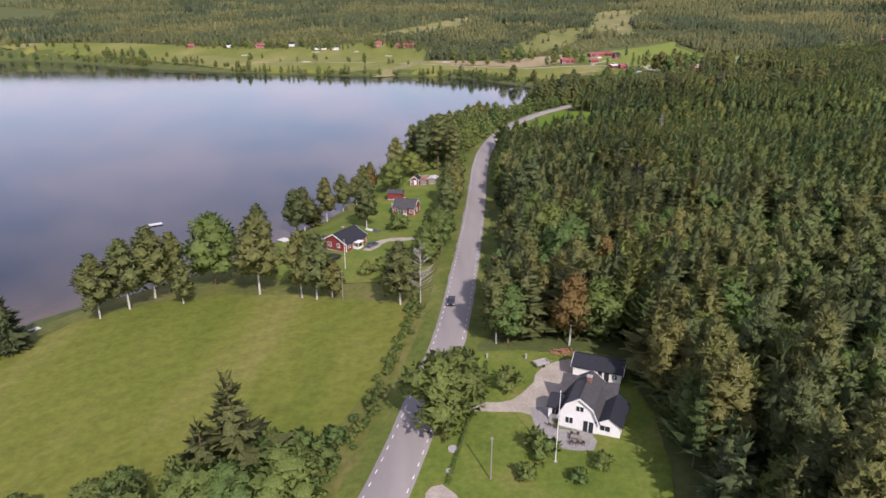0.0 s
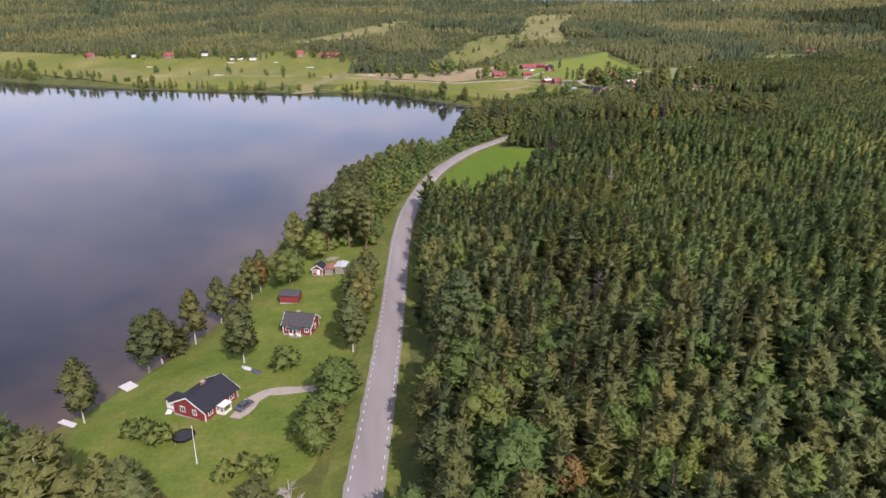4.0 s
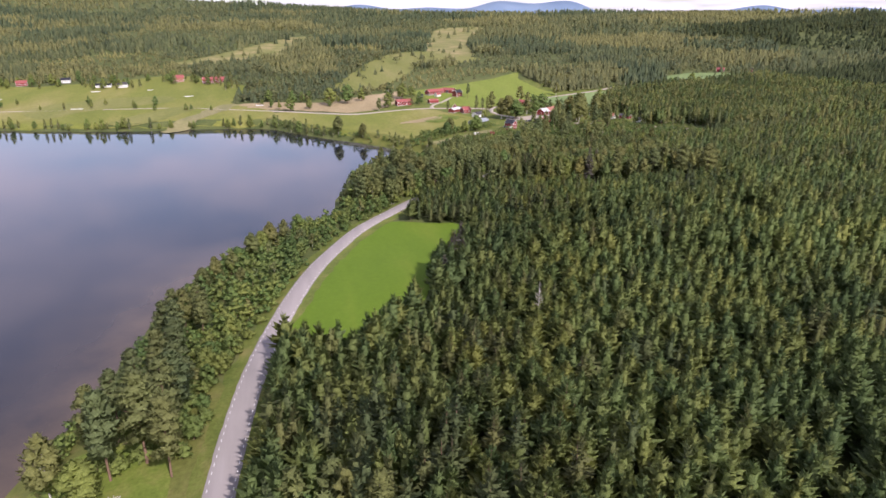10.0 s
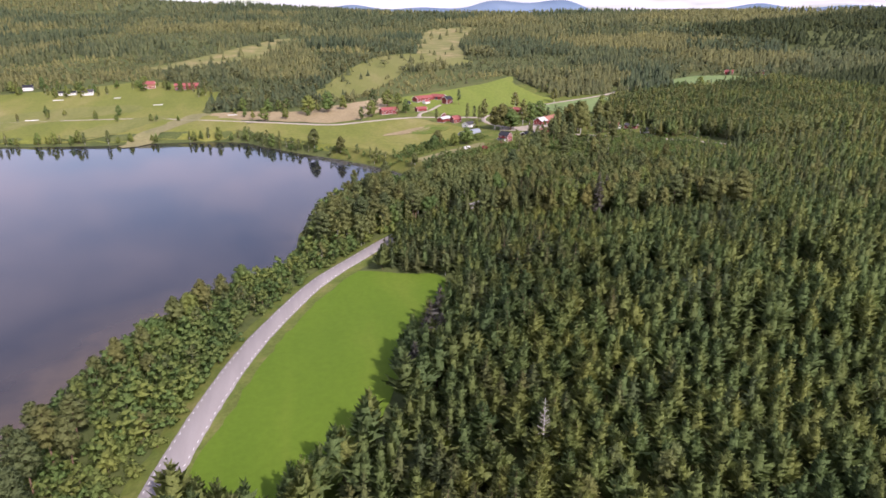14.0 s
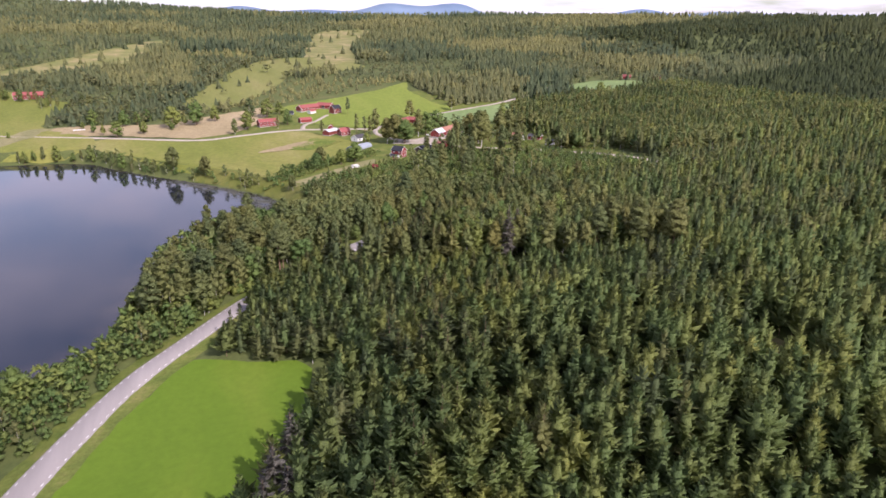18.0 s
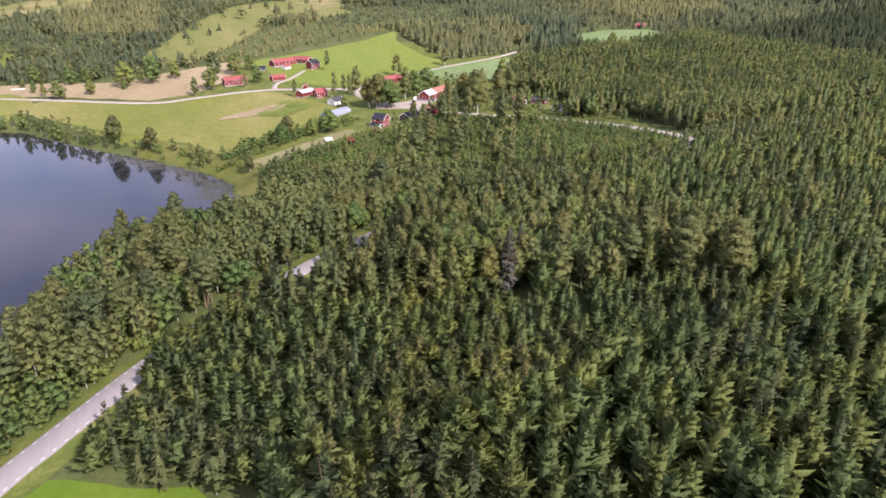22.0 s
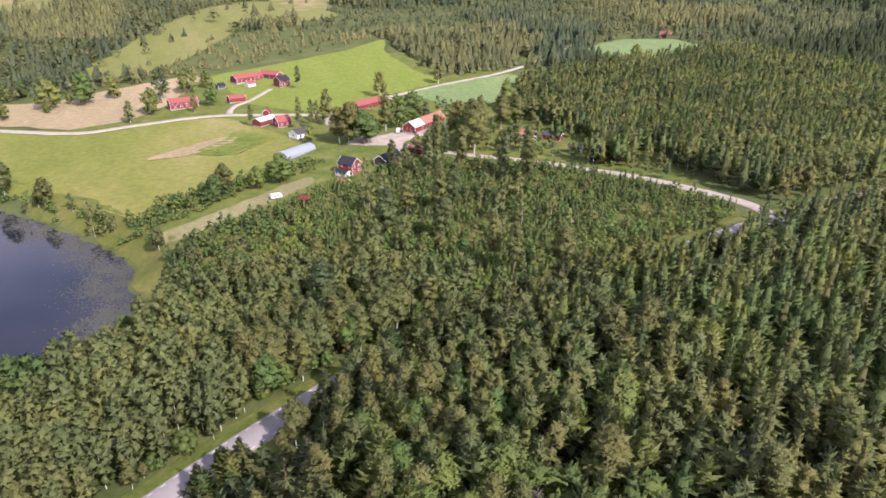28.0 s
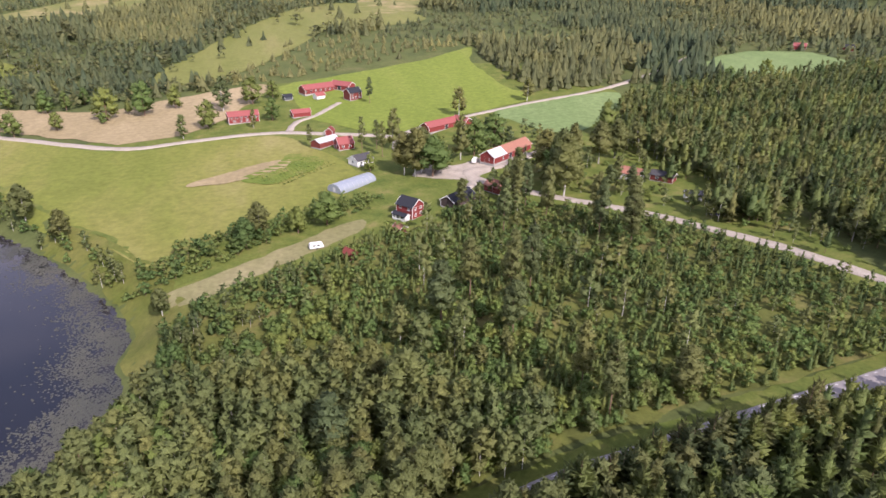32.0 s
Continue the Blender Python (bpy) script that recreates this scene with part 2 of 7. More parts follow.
def foliage(name, dark, light, tint, leaf=0.3, warm=1.0, blue=1.1):
    """dark to light leaf by leaf; tint: what the tree's own tone pulls towards."""
    m, n, l, b = nodes_of(name)
    dark, light, tint = [(r_ * warm, g_, b_ * blue) for r_, g_, b_ in (dark, light, tint)]
    g = n.new("ShaderNodeNewGeometry")
    a = n.new("ShaderNodeAttribute")
    a.attribute_name = "tone"
    s = n.new("ShaderNodeAttribute")
    s.attribute_name = "single"
    o = n.new("ShaderNodeObjectInfo")
    own = n.new("ShaderNodeMath")
    own.operation = "MULTIPLY_ADD"
    l.new(o.outputs["Random"], own.inputs[0])
    l.new(s.outputs["Fac"], own.inputs[1])
    l.new(a.outputs["Fac"], own.inputs[2])
    blend = lambda k: tuple(a_ * (1 - k) + b_ * k for a_, b_ in zip(dark, light))
    c = ramp_node(n, l, g.outputs["Random Per Island"], [(0.0, blend(0.3)), (1.0, blend(0.74))])
    c = mix_node(n, l, own.outputs[0], c, tint)
    c = mix_node(n, l, 1.0, c, ramp_node(n, l, own.outputs[0], [(0.0, (0.9, 0.98, 1.08)), (0.2, (0.98, 1.0, 1.0)), (0.5, (1.04, 1.0, 0.92))]), "MULTIPLY")
    broad = ramp_node(n, l, noise_node(n, l, 0.022, 3, 0.5, world_vec(n, l)), [(0.3, (0.74, 0.77, 0.8)), (0.7, (1.26, 1.2, 1.08))])
    c = mix_node(n, l, 1.0, c, broad, "MULTIPLY")
    fine = noise_node(n, l, 3.6, 4, 0.75, world_vec(n, l))
    c = mix_node(n, l, 1.0, c, ramp_node(n, l, fine, [(0.32, (0.5, 0.52, 0.52)), (0.5, (1.02, 1.02, 1.0)), (0.68, (1.55, 1.5, 1.4))]), "MULTIPLY")
    l.new(c, b.inputs["Base Color"])
    b.inputs["Roughness"].default_value, b.inputs["Specular IOR Level"].default_value = 0.7, 0.2
    bump_node(n, l, b, fine, 0.45, 0.4)
    tr = n.new("ShaderNodeBsdfTranslucent")
    l.new(c, tr.inputs["Color"])
    x = n.new("ShaderNodeMixShader")
    x.inputs[0].default_value = leaf
    out = n["Material Output"]
    l.new(b.outputs[0], x.inputs[1])
    l.new(tr.outputs[0], x.inputs[2])
    l.new(x.outputs[0], out.inputs["Surface"])
    return m


M_PINE = foliage("pine_needles", (0.093, 0.132, 0.044), (0.177, 0.228, 0.069), (0.307, 0.323, 0.096), 0.5)
M_OLDPINE = foliage("old_pine_needles", (0.108, 0.138, 0.052), (0.19, 0.222, 0.086), (0.24, 0.25, 0.095), 0.5)
M_SPRUCE = foliage("spruce_needles", (0.081, 0.107, 0.042), (0.152, 0.18, 0.065), (0.254, 0.249, 0.09), 0.5)
M_BIRCH = foliage("birch_leaves", (0.142, 0.166, 0.055), (0.2, 0.226, 0.076), (0.25, 0.238, 0.09), 0.5)
M_GOLD = foliage("turning_birch_leaves", (0.2, 0.135, 0.045), (0.3, 0.205, 0.07), (0.32, 0.21, 0.075), 0.5)
M_LEAF = foliage("green_leaves", (0.11, 0.168, 0.044), (0.181, 0.25, 0.068), (0.281, 0.306, 0.088), 0.5)
# far_woods leans to blue: distance haze is put into its base colour
M_FARWOOD = foliage("far_woods", (0.061, 0.085, 0.044), (0.128, 0.156, 0.068), (0.293, 0.293, 0.122), 0.5)
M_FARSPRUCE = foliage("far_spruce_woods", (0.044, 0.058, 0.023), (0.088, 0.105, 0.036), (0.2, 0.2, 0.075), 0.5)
M_YOUNG = foliage("young_needles", (0.098, 0.138, 0.042), (0.165, 0.212, 0.066), (0.24, 0.25, 0.08), 0.5)
M_DEADSPRUCE = foliage("dry_spruce_twigs", (0.13, 0.115, 0.085), (0.2, 0.175, 0.13), (0.2, 0.17, 0.1), 0.5)

M_WATER, n, l, b = nodes_of("lake_water")
at = n.new("ShaderNodeAttribute")
at.attribute_name = "depth"
wv = world_vec(n, l)
shoal = n.new("ShaderNodeMath")
shoal.operation = "MULTIPLY_ADD"
l.new(noise_node(n, l, 0.06, 5, 0.6, wv), shoal.inputs[0])
shoal.inputs[1].default_value = 0.5
l.new(at.outputs["Fac"], shoal.inputs[2])
l.new(ramp_node(n, l, shoal.outputs[0], [(0.2, (0.095, 0.068, 0.046)), (0.5, (0.042, 0.034, 0.031)), (0.9, (0.010, 0.012, 0.019))]), b.inputs["Base Color"])
b.inputs["Roughness"].default_value, b.inputs["IOR"].default_value = 0.06, 1.33
bump_node(n, l, b, noise_node(n, l, 0.6, 3, 0.6, wv), 0.02, 0.1)

# ---- building blocks ----


def mesh_object(name, verts, faces, mat, parent=None, label="", smooth=False, attrs=None):
    me = bpy.data.meshes.new(name)
    me.from_pydata([tuple(v) for v in verts], [], [tuple(f) for f in faces])
    if mat:
        for m in (mat if isinstance(mat, (list, tuple)) else [mat]):
            me.materials.append(m)
    if smooth:
        me.shade_smooth()
    for k, val in (attrs or {}).items():
        me.attributes.new(k, "FLOAT", "POINT").data.foreach_set("value", np.asarray(val, np.float32))
    ob = new(name, me)
    if parent is not None:
        ob.parent = parent
    if label:
        ob["label"] = label
    return ob


def quads_object(name, verts, quads, mat, parent=None, attrs=None, normals=None):
    """A large mesh of triangles or quads from arrays; normals: one for each corner point, for soft crowns."""
    me = bpy.data.meshes.new(name)
    v, q = np.ascontiguousarray(verts, np.float32), np.ascontiguousarray(quads, np.int32)
    k = q.shape[1]
    me.vertices.add(len(v))
    me.vertices.foreach_set("co", v.ravel())
    me.loops.add(q.size)
    me.loops.foreach_set("vertex_index", q.ravel())
    me.polygons.add(len(q))
    me.polygons.foreach_set("loop_start", np.arange(0, q.size, k, dtype=np.int32))
    for key, val in (attrs or {}).items():
        me.attributes.new(key, "FLOAT", "POINT").data.foreach_set("value", np.asarray(val, np.float32))
    me.materials.append(mat)
    me.update(calc_edges=True)
    if normals is not None:
        me.shade_smooth()
        me.normals_split_custom_set_from_vertices(np.asarray(normals, np.float32))
    ob = new(name, me)
    ob.parent = parent
    return ob


def part(name, bm, material, parent, label="", smooth=False):
    me = bpy.data.meshes.new(name)
    bm.to_mesh(me)
    bm.free()
    me.materials.append(material)
    if smooth:
        me.shade_smooth()
    ob = new(name, me)
    ob.parent = parent
    if label:
        ob["label"] = label
    return ob


def empty(name, m, label="", category="", group="", kind=""):
    ob = new(name)
    ob.empty_display_size = 0.5
    ob.matrix_world = m
    return tagged(ob, label, category, group, kind)


def box(bm, x0, x1, y0, y1, z0, z1, bevel=0.0):
    r = bmesh.ops.create_cube(bm, size=1)
    bmesh.ops.transform(bm, verts=r["verts"], matrix=Matrix.Translation(((x0 + x1) / 2, (y0 + y1) / 2, (z0 + z1) / 2)) @ Matrix.Diagonal((x1 - x0, y1 - y0, z1 - z0, 1)))
    if bevel:
        es = list({e for v in r["verts"] for e in v.link_edges})
        bmesh.ops.bevel(bm, geom=es, offset=bevel, segments=1, affect="EDGES")
    return bm


def boxpart(name, mat, parent, x0, x1, y0, y1, z0, z1, bevel=0.0, label=""):
    return part(name, box(bmesh.new(), x0, x1, y0, y1, z0, z1, bevel), mat, parent, label)


def prism(bm, outline, y0, y1):
    """The outline (x, z) drawn from y0 to y1."""
    a = [bm.verts.new((x, y0, z)) for x, z in outline]
    c = [bm.verts.new((x, y1, z)) for x, z in outline]
    bm.faces.new(a)
    bm.faces.new(c[::-1])
    for i in range(len(a)):
        j = (i + 1) % len(a)
        bm.faces.new((a[j], a[i], c[i], c[j]))
    bmesh.ops.recalc_face_normals(bm, faces=bm.faces)
    return bm


def cone(bm, a, c, r0, r1, seg=6):
    a, c = Vector(a), Vector(c)
    d = c - a
    r = bmesh.ops.create_cone(bm, cap_ends=True, segments=seg, radius1=r0, radius2=max(r1, 1e-3), depth=d.length)
    bmesh.ops.transform(bm, verts=r["verts"], matrix=Matrix.Translation((a + c) / 2) @ d.to_track_quat("Z", "Y").to_matrix().to_4x4())
    return bm


# ---- the lie of the land ----
LOWLAND = [(-19, 38, 8.1), (31, 94, 8.8), (75, 75, 12.5), (-28, 188, 4.5), (6, 188, 7.5), (-14, 225, 4.0), (0, 269, 6.2), (18, 375, 8.1), (89, 478, 10.6), (75, 425, 9.4),
           (78, 388, 12.5), (221, 379, 22.5), (178, 316, 16.2), (125, 188, 18.8), (225, 150, 25.0), (285, 561, 18.8), (200, 625, 11.2), (244, 738, 10.6), (206, 715, 10.0),
           (278, 764, 12.5), (312, 812, 15.6), (375, 725, 16.2), (379, 646, 22.5), (238, 988, 22.5), (369, 1062, 38.8), (600, 938, 37.5), (475, 900, 27.5), (75, 950, 13.8),
           (-112, 1212, 25.0), (-375, 1225, 22.5)]
UPLAND = [(424, 1822, 78.0), (-125, 1750, 78.0), (-625, 1875, 66.0), (-430, 2750, 128.0), (335, 2780, 146.0), (920, 1900, 122.0), (1100, 980, 98.0), (750, 188, 50.0), (1000, 600, 65.0),
          (-1200, 2750, 132.0), (1600, 2600, 125.0), (-100, 25, 3.8), (0, -250, 7.5), (1500, 0, 80.0), (-2000, 1625, 90.0), (875, 1125, 64.0), (0, 3700, 190.0), (1200, 3800, 105.0), (-1400, 3700, 240.0),
          (3000, 1500, 110.0), (-3000, -1500, 50.0), (0, -2500, 40.0), (4000, 4000, 100.0), (-4000, 3500, 220.0), (4000, -2500, 60.0)]
SHORE = [(-140, -300), (-135, -60), (-128, 40), (-116, 100), (-100, 147), (-78, 170), (-62, 195), (-54, 208), (-45, 229), (-36, 258), (-36, 290), (-28, 320), (-22, 345), (-19, 378), (-8, 420), (8, 452),
         (40, 484), (52, 497), (60, 524), (68, 570), (84, 597), (113, 611), (136, 615), (141, 638), (148, 652), (142, 666), (144, 682), (134, 704), (115, 733), (92, 763),
         (66, 794), (40, 830), (10, 863), (-70, 875), (-106, 873), (-180, 885), (-270, 911), (-300, 920), (-474, 1011), (-620, 1110), (-766, 1157), (-1200, 1240), (-2200, 1100), (-2200, -300)]
SHORE = np.array(SHORE, float)


def smooth_line(pts, step, closed=False):
    """A Catmull-Rom line through the points, at even steps."""
    p = np.array(pts, float)
    q = np.vstack([p[-1], p, p[0], p[1]]) if closed else np.vstack([2 * p[0] - p[1], p, 2 * p[-1] - p[-2]])
    out = []
    for i in range(len(q) - 3):
        a, b_, c, d = q[i:i + 4]
        k = max(2, int(np.linalg.norm(c - b_) / step))
        for t in np.arange(k) / k:
            out.append(0.5 * (2 * b_ + (c - a) * t + (2 * a - 5 * b_ + 4 * c - d) * t * t + (3 * b_ - a - 3 * c + d) * t ** 3))
    if not closed:
        out.append(p[-1])
    return np.array(out)


def inside(poly, x, y):
    r = np.zeros(len(x), bool)
    x0, y0 = poly[-1]
    for x1, y1 in poly:
        if y0 != y1:
            r ^= ((y1 > y) != (y0 > y)) & (x < (x0 - x1) * (y - y1) / (y0 - y1) + x1)
        x0, y0 = x1, y1
    return r


def away(line, x, y, closed=False):
    """Distance from a line."""
    d = np.full(len(x), 1e9)
    m = len(line)
    for i in range(m if closed else m - 1):
        a, c = line[i], line[(i + 1) % m]
        v = c - a
        t = np.clip(((x - a[0]) * v[0] + (y - a[1]) * v[1]) / max(v @ v, 1e-9), 0, 1)
        d = np.minimum(d, np.hypot(x - a[0] - t * v[0], y - a[1] - t * v[1]))
    return d


def value_noise(x, y, s, seed=0):
    g = np.random.default_rng(seed)
    t = g.random((64, 64))
    u, v = x / s, y / s
    i, j = np.floor(u).astype(int), np.floor(v).astype(int)
    a, c = u - i, v - j
    a, c = a * a * (3 - 2 * a), c * c * (3 - 2 * c)
    at_ = lambda p, q: t[p % 64, q % 64]
    return (at_(i, j) * (1 - a) + at_(i + 1, j) * a) * (1 - c) + (at_(i, j + 1) * (1 - a) + at_(i + 1, j + 1) * a) * c


SHORELINE = smooth_line(SHORE[:-2], 14)
LAKE = np.vstack([SHORELINE, SHORE[-2:]])
MARKS = np.array(LOWLAND + UPLAND, float)
MX = MARKS[:, :2] / 1250
_d = np.linalg.norm(MX[:, None] - MX[None], axis=2)
_a = np.zeros((len(MX) + 3,) * 2)
_a[:-3, :-3] = np.where(_d > 0, _d * _d * np.log(_d + 1e-12), 0) + 0.0006 * np.eye(len(MX))
_a[:-3, -3], _a[:-3, -2:], _a[-3, :-3], _a[-2:, :-3] = 1, MX, 1, MX.T
MW = np.linalg.solve(_a, np.r_[MARKS[:, 2], 0, 0, 0])


def land(x, y):
    """Height of the ground, with the lake's bed below zero."""
    x, y = np.atleast_1d(np.asarray(x, float)), np.atleast_1d(np.asarray(y, float))
    out = np.empty(len(x))
    for s in range(0, len(x), 20000):
        u, v = x[s:s + 20000], y[s:s + 20000]
        d2 = (u[:, None] / 1250 - MX[:, 0]) ** 2 + (v[:, None] / 1250 - MX[:, 1]) ** 2
        h = (0.5 * d2 * np.log(d2 + 1e-12)) @ MW[:-3] + MW[-3] + MW[-2] * u / 1250 + MW[-1] * v / 1250
        h = np.clip(h, 1.0, 260)
        far = np.hypot(u - 100, v - 400)
        near = far < 1500
        sd = np.full(len(u), 400.0)
        if near.any():
            sd[near] = away(SHORELINE, u[near], v[near])
        wet = inside(LAKE, u, v)
        k = np.clip(sd / 16, 0, 1)
        k = k * k * (3 - 2 * k)
        out[s:s + 20000] = np.where(wet, -0.2 - np.minimum(sd * 0.05, 4), 0.35 * np.clip(sd, 0, 1) + (h - 0.35) * k)
    return out


def ground_z(x, y):
    return float(land([x], [y])[0])


ROAD = smooth_line([(-30, 0), (-17, 40), (-8, 74), (-3, 98), (2, 125), (6, 160), (9.5, 195), (13, 235), (17, 285), (22, 325), (32, 368), (43, 404), (54, 430), (68, 456), (87, 478), (108, 501), (136, 525), (156, 539),
                    (180, 553), (205, 565), (240, 576), (270, 580), (300, 583), (330, 585), (374, 589), (450, 590), (560, 570)], 3.0)
TRACK = smooth_line([(374, 589), (376, 606), (373, 625), (368, 645), (362, 666), (354, 685), (345, 705), (330, 725), (318, 738), (303, 755), (290, 772), (285, 785), (290, 790), (309, 793), (339, 812), (365, 830)], 4)
LANE = smooth_line([(-400, 1010), (-120, 985), (-40, 955), (32, 918), (78, 891), (111, 876), (141, 881), (173, 886), (196, 885), (215, 878), (240, 868), (262, 856)], 6)
LANE_B = smooth_line([(200, 886), (206, 905), (219, 917), (237, 943)], 4)
LANE_C = smooth_line([(285, 785), (272, 797), (262, 815), (258, 838), (265, 858), (286, 875), (310, 884), (368, 903), (427, 920), (500, 960), (540, 990)], 6)
LANE_D = smooth_line([(285, 783), (284, 771), (276, 764)], 4)
WAYS = [(ROAD, 3.5), (TRACK, 2.6), (LANE, 2.6), (LANE_B, 2.0), (LANE_C, 2.0), (LANE_D, 2.2)]

# outlines of the open ground
MEADOW = smooth_line([(-112, 95), (-96, 128), (-86, 143), (-66, 152), (-48, 153), (-11, 143), (-6, 134), (-11, 110), (-17, 92), (-22, 78), (-30, 40), (-40, 0), (-115, 0)], 5, True)
CROP = smooth_line([(30.5, 338), (39, 366), (47, 392), (58, 420), (72, 446), (85, 460), (100, 452), (115, 442), (112, 424), (104, 406), (93, 385), (83, 363), (72, 342), (60, 326), (44, 322)], 4, True)
YARD = smooth_line([(-7, 62), (-1, 88), (3, 110), (8, 116), (20, 115), (33, 112), (36, 100), (35, 86), (32, 70), (20, 58)], 4, True)
GARDEN = smooth_line([(-60, 190), (-52, 210), (-41, 228), (-33, 244), (-32, 275), (-24, 298), (-3, 300), (4, 285), (4, 256), (3, 232), (2, 205), (-2, 180), (-7, 160), (-30, 158), (-48, 165)], 4, True)
FARM_HILL = smooth_line([(196, 1000), (230, 1014), (265, 1024), (324, 1042), (367, 1070), (359, 1035), (355, 1000), (360, 950), (366, 912), (340, 898), (311, 888), (290, 880), (266, 864), (250, 870), (222, 900), (214, 920), (205, 960)], 8, True)
OATS = smooth_line([(331, 887), (370, 900), (429, 912), (425, 885), (408, 862), (385, 845), (360, 833), (345, 850)], 8, True)
BIG_FIELD = smooth_line([(34, 914), (78, 886), (111, 869), (150, 878), (196, 878), (208, 855), (225, 830), (232, 800), (222, 772), (209, 762), (180, 748), (160, 733), (148, 716), (128, 738), (112, 754), (82, 788), (45, 845), (28, 870), (10, 890)], 8, True)
STRIP = smooth_line([(152, 692), (172, 706), (195, 722), (216, 738), (226, 742), (222, 728), (200, 712), (180, 697), (165, 686), (155, 684)], 4, True)
BARLEY = smooth_line([(-27, 980), (12, 985), (60, 968), (85, 967), (130, 990), (183, 1011), (187, 988), (165, 935), (140, 897), (103, 888), (75, 902), (28, 930), (0, 945)], 8, True)
LAKE_FIELD = smooth_line([(10, 872), (-70, 881), (-106, 879), (-180, 891), (-270, 917), (-420, 1000), (-520, 1060), (-640, 1130), (-780, 1180), (-760, 1250), (-600, 1270), (-460, 1225), (-379, 1227), (-317, 1190), (-200, 1230), (-128, 1260), (-60, 1180), (-15, 1110), (-30, 1000), (20, 925)], 12, True)
GLADE = smooth_line([(519, 935), (540, 965), (566, 984), (613, 994), (650, 960), (636, 895), (590, 884), (558, 885), (528, 900)], 8, True)
CUT_A = smooth_line([(-101, 1439), (-59, 1517), (6, 1635), (79, 1777), (180, 1771), (176, 1711), (70, 1652), (55, 1501), (12, 1397), (-63, 1364), (-150, 1380)], 20, True)
CUT_B = smooth_line([(459, 1978), (529, 2001), (582, 1953), (495, 1745), (430, 1560), (400, 1420), (377, 1330), (340, 1290), (300, 1347), (323, 1492), (382, 1738)], 20, True)
CUT_C = smooth_line([(98, 1064), (125, 1143), (176, 1288), (238, 1404), (307, 1436), (350, 1360), (370, 1250), (297, 1217), (251, 1215), (216, 1135), (174, 1062), (119, 1024)], 20, True)
COURT = smooth_line([(258, 790), (268, 800), (285, 800), (300, 808), (318, 812), (326, 806), (305, 792), (292, 782), (280, 778)], 4, True)
PLANT = smooth_line([(165, 600), (160, 640), (158, 672), (180, 690), (205, 705), (226, 722), (250, 735), (275, 742), (300, 738), (325, 718), (345, 690), (356, 660), (364, 630), (366, 600), (330, 594), (290, 592), (240, 586), (200, 578)], 6, True)
PATCHES = [("meadow", MEADOW, M_HAY, 4.0, "mown yellow-green hay meadow with faint swath lines", "field"),
           ("crop_field", CROP, M_FIELD, 4.0, "smooth bright green crop field between road and forest", "field"),
           ("lawn", YARD, M_LAWN, 3.0, "mown green lawn round the white house", "lawn"),
           ("garden_lawn", GARDEN, M_LAWN, 3.0, "mown green lawn by the lake round the red cottages", "lawn"),
           ("hill_field", FARM_HILL, M_HILL, 10.0, "bright green grass field rising behind the farm", "field"),
           ("oat_field", OATS, M_BLUEGRASS, 10.0, "blue-green oat field beside the farm lane", "field"),
           ("pasture", BIG_FIELD, M_PASTURE, 8.0, "yellow-green pasture sloping to the lake", "field"),
           ("dry_strip", STRIP, M_DRYGRASS, 5.0, "dry pale mown strip of grass", "field"),
           ("barley_field", BARLEY, M_STUBBLE, 10.0, "pale ripe barley field along the lane", "field"),
           ("lake_field", LAKE_FIELD, M_PASTURE, 14.0, "yellow-green hay fields along the far shore", "field"),
           ("forest_glade", GLADE, M_BLUEGRASS, 10.0, "pale green field enclosed by forest", "field"),
           ("felled_slope", CUT_A, M_CLEARCUT, 25.0, "pale felled slope with stumps and dry grass", "clearing"),
           ("felled_slope", CUT_B, M_CLEARCUT, 25.0, "pale felled strip climbing the hill", "clearing"),
           ("felled_slope", CUT_C, M_PALEHAY, 25.0, "yellowish felled slope with young trees", "clearing"),
           ("bare_glade", smooth_line([(227, 370), (226, 380), (229, 392), (236, 394), (238, 384), (234, 372)], 3, True), M_CLEARCUT, 3.0, "bare pinkish forest floor between pines", "clearing"),
           ("bare_glade", smooth_line([(283, 410), (284, 420), (292, 424), (297, 416), (291, 409)], 3, True), M_CLEARCUT, 3.0, "bare pinkish forest floor between pines", "clearing"),
           ("farm_court", COURT, M_GRAVEL, 4.0, "pale gravel farm court", "yard")]

LAKESIDE = smooth_line([(-122, 0), (-116, 90), (-99, 140), (-62, 193), (-45, 227), (-37, 260), (-35, 290), (-27, 318), (-2, 330), (12, 322), (16, 300), (10, 250), (5, 200), (0, 150), (-6, 110), (-13, 80), (-25, 30), (-36, 0)], 5, True)
VILLAGE = smooth_line([(150, 690), (128, 740), (80, 800), (30, 880), (100, 900), (160, 1000), (210, 1010), (370, 1010), (430, 925), (420, 860), (390, 800), (400, 720), (380, 640), (366, 600), (356, 650), (345, 690), (310, 735), (250, 728), (205, 700), (165, 680)], 10, True)
BOG = smooth_line([(141, 636), (149, 652), (143, 666), (145, 682), (135, 704), (116, 734), (94, 763), (104, 770), (128, 744), (150, 714), (160, 692), (164, 660), (158, 636)], 5, True)
UNDER = [("rough_grass", LAKESIDE, M_ROUGH, 4.0, -0.12, "rough olive grass between road and lake"), ("village_green", VILLAGE, M_VERGE, 9.0, 0.0, "rough grass round the village"),
         ("plantation_ground", PLANT, M_ROUGH, 5.0, -0.05, "grassy felled ground between the young spruces"), ("bog_shore", BOG, M_REED, 4.0, 0.0, "yellow-green boggy grass along the inlet")]

# ground sheet: fine in the valley, coarse towards the horizon


